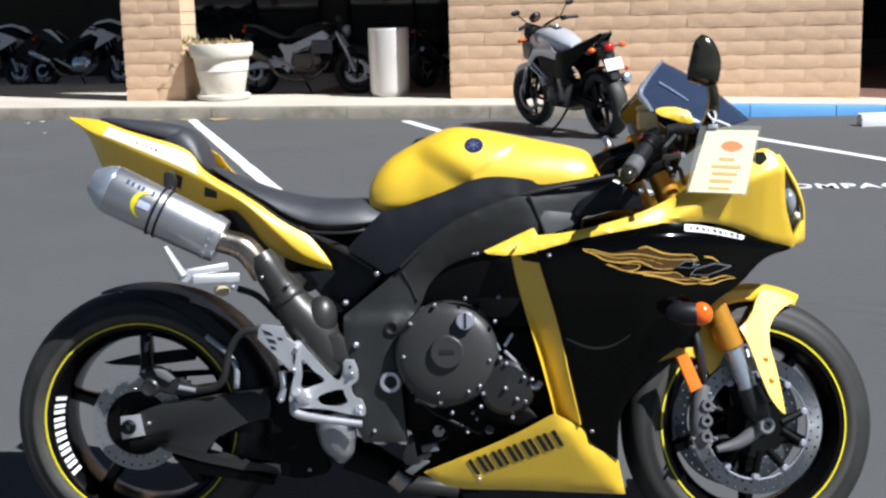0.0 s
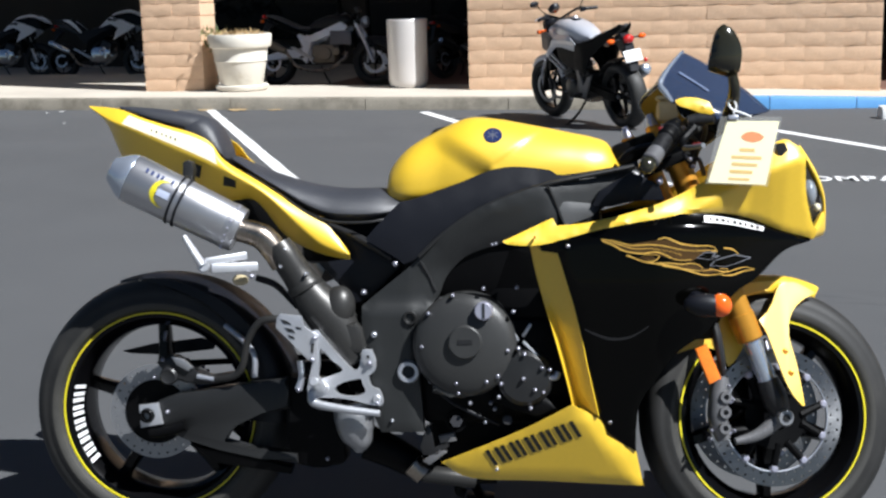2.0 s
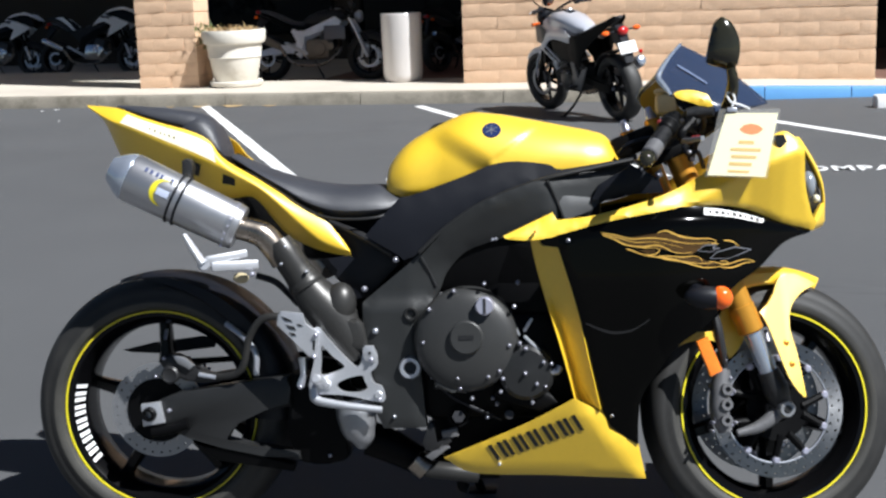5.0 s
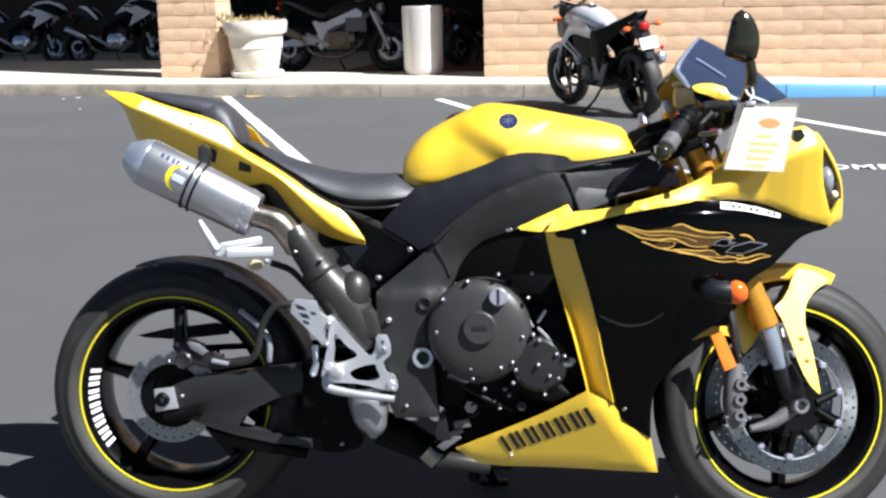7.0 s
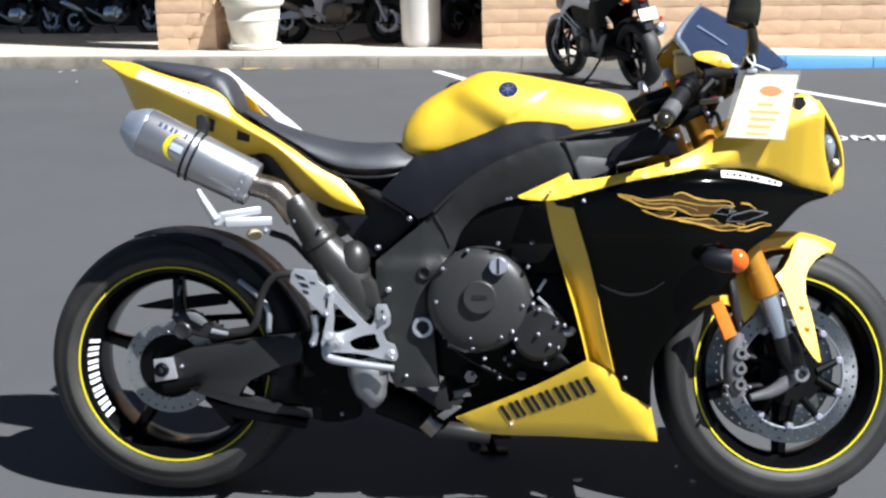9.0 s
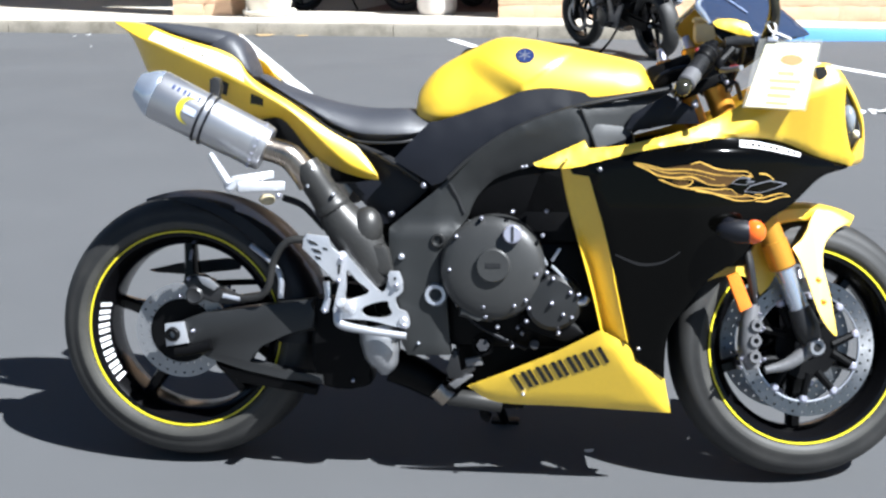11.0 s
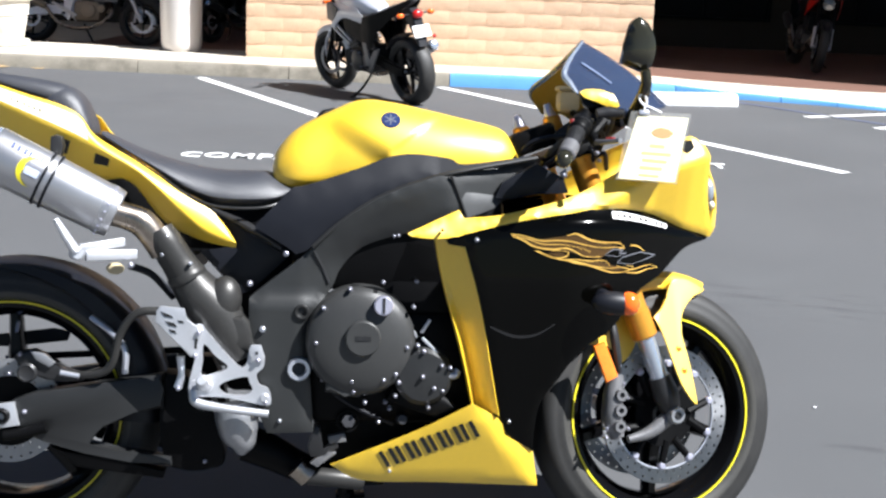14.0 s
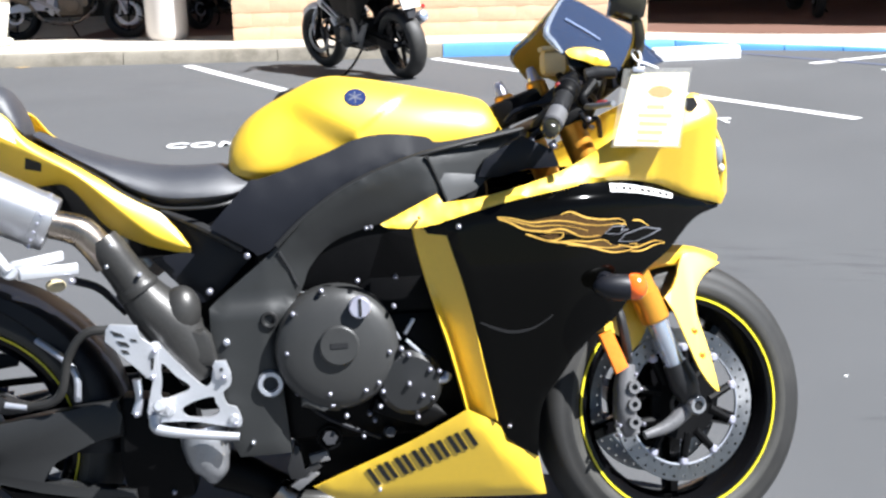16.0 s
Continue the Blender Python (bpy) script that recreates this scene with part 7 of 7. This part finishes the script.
def front_end(t, base, turn, tube_mat, slider_mat, bar_z, fender_mat, fender_label):
    """Fork, fender, calipers, bars, grips, levers and mirrors, all turned by the steering."""
    h = new("front_end")
    h.parent = t
    h.matrix_basis = turn
    for s in (-1, 1):
        part("fork_leg", rod((base - 0.10, s * 0.095, 0.53), (base - 0.26, s * 0.095, bar_z - 0.10), 0.025, 0.025, 16), tube_mat, h)
        part("fork_slider", rod((base, s * 0.095, 0.30), (base - 0.11, s * 0.095, 0.55), 0.031, 0.027, 16, chamfer=0.004), slider_mat, h)
        part("caliper", tube([(base - 0.10, s * 0.098, 0.42), (base - 0.125, s * 0.098, 0.36), (base - 0.12, s * 0.098, 0.30)], [0.016, 0.026, 0.018], 10, 4), CASING, h, "dark brake caliper")
        part("fender_stay", tube([(base - 0.06, s * 0.075, 0.60), (base + 0.02, s * 0.085, 0.48), (base + 0.03, s * 0.09, 0.33)], [0.02, 0.013, 0.010], 8, 4), fender_mat, h)
        part("bar", tube([(base - 0.28, 0, bar_z - 0.06), (base - 0.30, s * 0.10, bar_z - 0.02), (base - 0.33, s * 0.20, bar_z + 0.01), (base - 0.38, s * 0.26, bar_z)], 0.012, 10), DARK, h)
        part("grip", rod((base - 0.38, s * 0.25, bar_z), (base - 0.42, s * 0.37, bar_z - 0.01), 0.018, 0.017, 14, chamfer=0.003), PLASTIC, h, "black rubber grip")
        part("switch_box", box((0.045, 0.05, 0.05), (base - 0.365, s * 0.225, bar_z), 0.01), PLASTIC, h)
        part("lever", tube([(base - 0.33, s * 0.22, bar_z), (base - 0.32, s * 0.29, bar_z - 0.005), (base - 0.36, s * 0.37, bar_z - 0.02)], [0.008, 0.006, 0.005], 8), STEEL, h)
        part("brake_hose", tube([(base - 0.33, s * 0.18, bar_z), (base - 0.22, s * 0.15, bar_z - 0.05), (base - 0.20, s * 0.09, 0.75), (base - 0.13, s * 0.08, 0.45)], 0.006, 8), INK, h)
    part("triple_clamp", box((0.10, 0.24, 0.03), (base - 0.26, 0, bar_z - 0.11), 0.01), DARK, h)
    fender = arc_shell(0.335, 0.07, 158, 40, 0.05, fender_mat, h, "front_fender", fender_label, (base, 0, 0.313), 22, tip=0.5)
    return h


def naked_motorcycle():
    base = 1.42
    t = thing("naked_motorcycle", pose(-0.82, 11.31, 0, 0, 0, 128) @ Matrix.Scale(0.93, 4) @ Matrix.Rotation(radians(-8), 4, "X"), "silver and black naked motorcycle on its side stand in the sun", "motorcycle", "motorcycles parked by the building")
    turn = Matrix.Translation((base, 0, 0.31)) @ Matrix.Rotation(radians(9), 4, "Z") @ Matrix.Translation((-base, 0, -0.31))
    bike_wheels(t, base, turn)
    h = front_end(t, base, turn, DARK, DARK, 1.06, GREYFAIR, "silver front fender")
    part("instrument", lathe([(-0.025, 0.0), (-0.025, 0.05), (0.0, 0.062), (0.022, 0.06), (0.022, 0.0)], 28, False, axis="x"), PLASTIC, h, "round instrument housing").matrix_basis = pose(base - 0.20, 0.0, 1.105, 0, -50, 0)
    part("instrument_face", lathe([(-0.029, 0.0), (-0.029, 0.046), (-0.024, 0.046), (-0.024, 0.0)], 28, False, axis="x"), LAMPGREY, h, "pale instrument glass").matrix_basis = pose(base - 0.20, 0.0, 1.105, 0, -50, 0)
    part("headlight", lathe([(-0.06, 0.0), (-0.06, 0.05), (-0.02, 0.085), (0.03, 0.09), (0.04, 0.075), (0.05, 0.0)], 28, False, axis="x"), PLASTIC, h, "black headlight shell").location = (base - 0.13, 0, 0.95)
    part("headlight_glass", lathe([(0.035, 0.0), (0.035, 0.078), (0.05, 0.06), (0.058, 0.0)], 28, False, axis="x"), LAMPGREY, h, "clear headlight glass").location = (base - 0.13, 0, 0.95)
    for s in (-1, 1):
        part("mirror_stalk", tube([(base - 0.35, s * 0.20, 1.07), (base - 0.33, s * 0.26, 1.13), (base - 0.34, s * 0.31, 1.19)], 0.006, 8), DARK, h)
        ball((base - 0.345, s * 0.34, 1.20), (0.016, 0.055, 0.03), PLASTIC, h, "mirror", "black mirror")
        part("front_signal", tube([(base - 0.16, s * 0.09, 0.90), (base - 0.15, s * 0.15, 0.90), (base - 0.15, s * 0.20, 0.90)], [0.008, 0.016, 0.02], 10, 3), ORANGE, h, "amber turn signal")
        # the painted shroud, its dark mouth, and the black cover under it
        part("tank_shroud", panel([(0.88, 0.985), (0.74, 0.915), (0.53, 0.81), (0.46, 0.72), (0.63, 0.745), (0.90, 0.765), (1.08, 0.66), (1.14, 0.68), (0.97, 0.84), (1.12, 0.90), (1.06, 0.96)], lambda x, z: 0.172 + 0.05 * max(0, x - 0.9) - 0.55 * max(0, z - 0.84), side=s, step=0.035), GREYFAIR, t, "silver tank shroud")
        part("shroud_mouth", panel([(1.28, 0.88), (1.12, 0.91), (0.96, 0.85), (1.09, 0.71), (1.30, 0.73)], lambda x, z: 0.185 - 0.25 * max(0, x - 1.05), side=s, step=0.035), CASING, t, "dark grey radiator shroud")
        part("side_cover", panel([(0.93, 0.76), (0.60, 0.745), (0.45, 0.71), (0.38, 0.62), (0.55, 0.52), (0.90, 0.64)], lambda x, z: 0.160, side=s, step=0.04), DARK, t, "black side cover")
        part("seat_rail", panel([(0.50, 0.80), (0.30, 0.84), (0.06, 0.91), (-0.16, 0.99), (-0.17, 0.955), (0.04, 0.83), (0.22, 0.72), (0.33, 0.62), (0.38, 0.50), (0.52, 0.49), (0.56, 0.65)], lambda x, z: 0.06 + 0.13 * unit((x + 0.16) / 0.55), side=s, step=0.04), DARK, t, "black seat rail cover")
        for a, b in (((1.13, 0.665), (0.83, 0.525)), ((1.05, 0.69), (0.78, 0.55))):
            part("frame_tube", rod((a[0], s * 0.155, a[1]), (b[0], s * 0.165, b[1]), 0.012, seg=12), ALLOY, t, "bright frame tube")
        part("frame_spar", prism([(0.46, 0.36), (0.58, 0.33), (0.62, 0.56), (0.84, 0.70), (1.16, 0.86), (1.12, 0.93), (0.78, 0.82), (0.54, 0.66)], s * 0.145, s * 0.110, 0.006), DARK, t)
        part("foot_bracket", prism([(0.53, 0.56), (0.49, 0.30), (0.41, 0.29), (0.23, 0.52), (0.29, 0.53), (0.42, 0.40), (0.46, 0.56)], s * 0.195, s * 0.178, 0.005), CALIPER, t, "cast grey foot bracket")
        part("foot_peg", rod((0.46, s * 0.19, 0.33), (0.45, s * 0.28, 0.34), 0.014, 0.012, 12, chamfer=0.003), RUBBER, t)
        part("passenger_peg", rod((0.27, s * 0.19, 0.52), (0.25, s * 0.26, 0.53), 0.013, 0.011, 12, chamfer=0.003), RUBBER, t)
        part("rear_signal_stalk", rod((-0.12, s * 0.04, 0.845), (-0.14, s * 0.13, 0.845), 0.008), PLASTIC, t)
        ball((-0.15, s * 0.165, 0.845), (0.026, 0.040, 0.025), ORANGE, t, "rear_signal", "amber turn signal")
        part("swingarm", prism([(-0.04, 0.36), (0.10, 0.37), (0.50, 0.46), (0.52, 0.38), (0.10, 0.29), (-0.04, 0.28)], s * 0.135, s * 0.105, 0.008), DARK, t, "black swingarm")
    part("tank", loft([(0.40, 0.82, 0.865, 0.07), (0.48, 0.79, 0.92, 0.11), (0.62, 0.78, 0.985, 0.14), (0.80, 0.80, 1.025, 0.155), (0.96, 0.84, 1.02, 0.14), (1.08, 0.88, 0.98, 0.10)], 32, 0.85), GREYFAIR, t, "silver fuel tank")
    part("tank_stripe", loft([(0.70, 0.98, 1.018, 0.035), (0.82, 1.0, 1.034, 0.045), (0.96, 1.0, 1.03, 0.05), (1.06, 0.97, 1.0, 0.05)], 20, 0.8), PLASTIC, t, "black centre panel of the tank")
    part("filler_cap", rod((0.76, 0, 1.02), (0.762, 0, 1.042), 0.03, 0.027, 20, chamfer=0.004), STEEL, t)
    part("seat", saddle([(-0.17, 0.965, 0.985, 0.03, 0.02), (-0.06, 0.925, 0.965, 0.08, 0.06), (0.10, 0.875, 0.925, 0.12, 0.09), (0.22, 0.845, 0.895, 0.13, 0.10), (0.30, 0.825, 0.865, 0.14, 0.11), (0.42, 0.80, 0.845, 0.13, 0.10), (0.54, 0.80, 0.84, 0.10, 0.08)], 28), LEATHER, t, "black vinyl seat")
    ball((-0.185, 0, 0.845), (0.035, 0.055, 0.042), RED, t, "tail_light", "red tail light")
    part("rear_fender", prism([(0.02, 0.86), (-0.12, 0.90), (-0.17, 0.86), (-0.22, 0.66), (-0.25, 0.56), (-0.22, 0.56), (-0.15, 0.68), (-0.06, 0.80)], -0.05, 0.05, 0.012), PLASTIC, t, "black rear fender")
    part("number_plate", box((0.006, 0.18, 0.11), (-0.232, 0, 0.695), 0.003, None, Matrix.Rotation(radians(20), 4, "Y")), WHITE, t, "white plate left blank")
    ball((-0.262, -0.11, 0.64), (0.008, 0.02, 0.02), RED, t, "plate_reflector", "small round reflector")
    arc_shell(0.345, 0.09, 35, 100, 0.02, PLASTIC, t, "rear_hugger", "black rear hugger", (0, 0, 0.313), 16)
    part("crankcase", box((0.36, 0.28, 0.26), (0.70, 0, 0.38), 0.05), DARK, t, "dark engine block")
    part("cylinder", box((0.18, 0.26, 0.26), (0.84, 0, 0.58), 0.03, None, Matrix.Rotation(radians(18), 4, "Y")), CASING, t, "finned cylinder")
    for k in range(6):
        part("cooling_fin", box((0.20, 0.275, 0.008), (0.80 + 0.012 * k, 0, 0.49 + 0.032 * k), 0.002, None, Matrix.Rotation(radians(18), 4, "Y")), DARK, t)
    part("alternator_cover", lathe([(0.0, 0.0), (0.0, 0.105), (0.022, 0.098), (0.034, 0.075), (0.04, 0.0)], 32, False), ENGINE, t, "grey alternator cover").location = (0.72, 0.140, 0.37)
    part("clutch_cover", lathe([(0.0, 0.0), (0.0, 0.105), (-0.022, 0.098), (-0.034, 0.075), (-0.04, 0.0)], 32, False), CASING, t).location = (0.72, -0.140, 0.37)
    part("sprocket_cover", box((0.13, 0.03, 0.13), (0.54, 0.150, 0.36), 0.012), CASING, t)
    for x, z in ((0.63, 0.32), (0.66, 0.45), (0.78, 0.46), (0.82, 0.33), (0.72, 0.265), (0.50, 0.41), (0.58, 0.31)):
        bolt(x, 0.160, z, 0.012, t, way=1, length=0.02)
    part("chain", box((0.52, 0.014, 0.018), (0.26, 0.115, 0.42), 0.004, None, Matrix.Rotation(radians(-8), 4, "Y")), DARK, t)
    part("muffler", tube([(-0.15, -0.17, 0.54), (-0.12, -0.17, 0.53), (0.10, -0.165, 0.45), (0.32, -0.155, 0.38), (0.36, -0.15, 0.36)], [0.045, 0.058, 0.062, 0.055, 0.035], 22, 5), TITAN, t, "silver muffler")
    part("muffler_end", tube([(-0.175, -0.17, 0.55), (-0.165, -0.17, 0.546), (-0.14, -0.17, 0.536)], [0.024, 0.046, 0.050], 22, 3), ENDCAP, t, "bright muffler end")
    part("exhaust_pipe", tube([(0.36, -0.15, 0.36), (0.55, -0.13, 0.24), (0.85, -0.08, 0.20), (1.02, -0.03, 0.34), (0.98, 0, 0.52)], 0.024, 12), HOTPIPE, t, "heat-stained exhaust pipe")
    part("radiator", box((0.05, 0.28, 0.26), (1.12, 0, 0.64), 0.01, None, Matrix.Rotation(radians(-18), 4, "Y")), DARK, t)
    part("side_stand", tube([(0.53, 0.12, 0.25), (0.58, 0.20, 0.13), (0.63, 0.285, 0.048)], 0.012, 8), DARK, t, "side stand")
    part("stand_foot", box((0.06, 0.035, 0.012), (0.635, 0.295, 0.045), 0.003, None, Matrix.Rotation(radians(8), 4, "X")), DARK, t)


def shade_bike(name, m, label, shape, paint, base=1.42, lean=8.0, steer=0.0, can_side=-1, metal=CAST):
    """A motorcycle in the shade: "faired" has painted panels, "bare" shows its alloy frame, "street" is plain and dark."""
    t = thing(name, m @ Matrix.Rotation(radians(-lean), 4, "X"), label, "motorcycle", "motorcycles parked by the building")
    turn = Matrix.Translation((base, 0, 0.31)) @ Matrix.Rotation(radians(steer), 4, "Z") @ Matrix.Translation((-base, 0, -0.31))
    bike_wheels(t, base, turn, CAST if shape == "bare" else STEEL)
    h = front_end(t, base, turn, CAST if shape == "bare" else DARK, STEEL, 0.94 if shape == "bare" else 1.00, PLASTIC, "dark front fender")
    bright = metal
    for s in (-1, 1):
        if shape == "bare":
            part("frame_spar", prism([(0.99, 0.84), (1.08, 0.78), (1.05, 0.72), (0.80, 0.65), (0.57, 0.58), (0.55, 0.48), (0.53, 0.32), (0.50, 0.29), (0.43, 0.36), (0.46, 0.52), (0.43, 0.58), (0.37, 0.66), (0.41, 0.69), (0.52, 0.64), (0.75, 0.74)], s * 0.17, s * 0.13, 0.008), CAST, t, "bright alloy frame spar")
            part("radiator_guard", box((0.29, 0.02, 0.18), (0.99, s * 0.185, 0.63), 0.006), SILVER, t, "grey side panel")
            part("tail_stay", rod((0.36, s * 0.10, 0.68), (-0.05, s * 0.08, 0.86), 0.012), DARK, t)
        else:
            part("frame_spar", prism([(0.48, 0.40), (0.60, 0.36), (0.64, 0.58), (0.86, 0.70), (1.16, 0.84), (1.14, 0.91), (0.80, 0.80), (0.54, 0.66)], s * 0.15, s * 0.115, 0.006), DARK, t)
            part("tail_side", panel([(-0.16, 1.02), (0.0, 1.05), (0.12, 1.06), (0.28, 0.96), (0.46, 0.80), (0.40, 0.78), (0.28, 0.83), (0.12, 0.93)], lambda x, z: 0.06 + 0.12 * unit((x + 0.16) / 0.6), side=s, step=0.05), PLASTIC, t, "black tail panel")
            part("tail_flash", panel([(0.03, 1.03), (0.20, 1.03), (0.33, 0.93), (0.46, 0.79), (0.40, 0.80), (0.30, 0.88), (0.18, 0.96)], lambda x, z: 0.066 + 0.12 * unit((x + 0.16) / 0.6), side=s, step=0.05), paint, t, "painted tail flash")
            part("side_cover", panel([(0.30, 0.80), (0.46, 0.62), (0.62, 0.54), (0.78, 0.62), (0.80, 0.78), (0.60, 0.84)], lambda x, z: 0.14, side=s, step=0.05), PLASTIC, t, "black side cover")
        if shape == "faired":
            part("side_fairing", panel([(0.79, 0.86), (0.90, 0.98), (1.01, 1.06), (1.28, 0.97), (1.44, 0.89), (1.30, 0.80), (1.06, 0.66), (1.10, 0.78), (1.14, 0.86), (1.00, 0.93), (0.90, 0.90)], lambda x, z: 0.21 - 0.2 * max(0, x - 1.1), side=s, step=0.05), paint, t, "painted side fairing")
            part("fairing_rim", tube([(1.04, s * 0.19, 1.08), (1.14, s * 0.185, 1.12), (1.35, s * 0.16, 1.15), (1.50, s * 0.12, 1.10), (1.62, s * 0.07, 1.02)], [0.012, 0.022, 0.028, 0.026, 0.014], 10, 5), paint, t, "painted upper rim of the fairing")
            part("nose_side", panel([(1.02, 1.07), (1.28, 0.98), (1.44, 0.90), (1.60, 0.96), (1.60, 1.02), (1.40, 1.12), (1.14, 1.12)], lambda x, z: 0.18 - 0.25 * max(0, x - 1.15), side=s, step=0.05), BLACK, t, "gloss black nose panel")
        part("foot_bracket", prism([(0.27, 0.51), (0.33, 0.52), (0.62, 0.37), (0.60, 0.33)], s * 0.19, s * 0.175, 0.004), ALLOY, t, "alloy foot bracket")
        part("foot_peg", rod((0.46, s * 0.18, 0.38), (0.46, s * 0.27, 0.38), 0.012), RUBBER, t)
        part("swingarm", prism([(-0.10, 0.33), (-0.06, 0.41), (0.20, 0.49), (0.50, 0.46), (0.50, 0.36), (0.24, 0.37)] if shape == "bare" else [(-0.05, 0.27), (-0.05, 0.35), (0.50, 0.46), (0.50, 0.36)], s * 0.14, s * 0.11, 0.008), CAST if shape == "bare" else DARK, t, "cast swingarm")
        ball((-0.12, s * 0.13, 0.86), (0.028, 0.03, 0.022), ORANGE, t, "rear_signal", "amber turn signal")
        part("rear_signal_stalk", rod((-0.08, s * 0.03, 0.86), (-0.11, s * 0.11, 0.86), 0.008), PLASTIC, t)
    part("engine", box((0.34, 0.30, 0.26), (0.73, 0, 0.42), 0.05), bright, t, "cast engine block")
    part("cylinder", box((0.20, 0.27, 0.20), (0.86, 0, 0.55), 0.03, None, Matrix.Rotation(radians(24), 4, "Y")), CASING, t)
    for s in (-1, 1):
        part("engine_cover", lathe([(0.0, 0.0), (0.0, 0.095), (s * 0.025, 0.085), (s * 0.036, 0.06), (s * 0.038, 0.0)], 32, False), bright, t, "round engine cover").location = (0.76, s * 0.15, 0.42)
        part("pump_cover", lathe([(0.0, 0.0), (0.0, 0.05), (s * 0.02, 0.045), (s * 0.025, 0.0)], 24, False), bright, t).location = (0.92, s * 0.145, 0.45)
    part("tank", loft([(0.52, 0.74, 0.80, 0.07), (0.60, 0.72, 0.87, 0.11), (0.76, 0.72, 0.93, 0.14), (0.92, 0.74, 0.95, 0.145), (1.04, 0.78, 0.93, 0.12), (1.10, 0.82, 0.89, 0.08)], 28, 0.8), PLASTIC, t, "dark fuel tank")
    part("seat", saddle([(-0.10, 0.93, 0.96, 0.05, 0.04), (0.06, 0.88, 0.94, 0.10, 0.08), (0.26, 0.79, 0.86, 0.13, 0.10), (0.40, 0.74, 0.80, 0.14, 0.11), (0.54, 0.74, 0.79, 0.12, 0.09)], 24), LEATHER, t, "black vinyl seat")
    part("tail_light", box((0.05, 0.11, 0.05), (-0.13, 0, 0.93), 0.015), RED, t, "red tail light")
    part("rear_fender", prism([(0.04, 0.84), (-0.10, 0.90), (-0.20, 0.64), (-0.17, 0.62), (-0.06, 0.78)], -0.04, 0.04, 0.01), PLASTIC, t, "black rear fender")
    part("headlight", lathe([(-0.05, 0.0), (-0.05, 0.05), (0.0, 0.08), (0.04, 0.07), (0.05, 0.0)], 24, False, axis="x"), STEEL if shape != "faired" else LAMPGREY, h, "headlight").location = (base - 0.14, 0, 0.84)
    part("instrument", box((0.05, 0.13, 0.08), (base - 0.24, 0, 1.00), 0.012, None, Matrix.Rotation(radians(-35), 4, "Y")), CASING, h, "instrument cluster")
    y = can_side * 0.18
    part("muffler", tube([(-0.16, y, 0.62), (-0.10, y, 0.60), (0.08, y, 0.52), (0.22, y, 0.46)], [0.050, 0.056, 0.054, 0.04], 20, 5), metal, t, "round muffler")
    part("muffler_end", tube([(-0.18, y, 0.63), (-0.15, y, 0.616)], [0.034, 0.049], 20, 2), ENDCAP, t)
    part("exhaust_pipe", tube([(0.22, y, 0.45), (0.40, y * 0.8, 0.24), (0.76, y * 0.6, 0.21), (1.01, y * 0.3, 0.38), (1.0, 0, 0.56)], 0.022, 12), HOTPIPE, t, "heat-stained exhaust pipe")
    part("radiator", box((0.05, 0.30, 0.24), (1.12, 0, 0.60), 0.01, None, Matrix.Rotation(radians(-18), 4, "Y")), DARK, t)
    part("side_stand", tube([(0.62, 0.12, 0.26), (0.66, 0.20, 0.13), (0.68, 0.29, 0.045)], 0.012, 8), DARK, t, "side stand")
    return t


naked_motorcycle()
LOW = -0.27
shade_bike("silver_motorcycle", pose(-12.42, 21.5, LOW, 0, 0, 3) @ Matrix.Scale(1.04, 4), "white and silver sport motorcycle in the shade of the arcade", "faired", WHITEFAIR, base=1.46, metal=POLISHED)
shade_bike("white_motorcycle", pose(-14.45, 21.6, LOW, 0, 0, 4), "white sport motorcycle in the shade of the arcade", "faired", WHITEFAIR, metal=POLISHED)
shade_bike("bare_motorcycle", pose(-6.22, 16.55, -0.03, 0, 0, 2), "motorcycle with a bare alloy frame in the shade behind the planter", "bare", PLASTIC, lean=5.0, metal=DULLCAST)
shade_bike("dark_motorcycle", pose(-5.0, 21.0, LOW, 0, 0, 60), "black motorcycle in deep shade behind the litter bin", "street", PLASTIC, metal=CASING)
shade_bike("red_motorcycle", pose(3.66, 17.75, 0.02, 0, 0, -90), "red and black motorcycle in the shade of the arcade", "faired", REDFAIR, lean=7.0, steer=-6, metal=CASING)


lay_blocks()
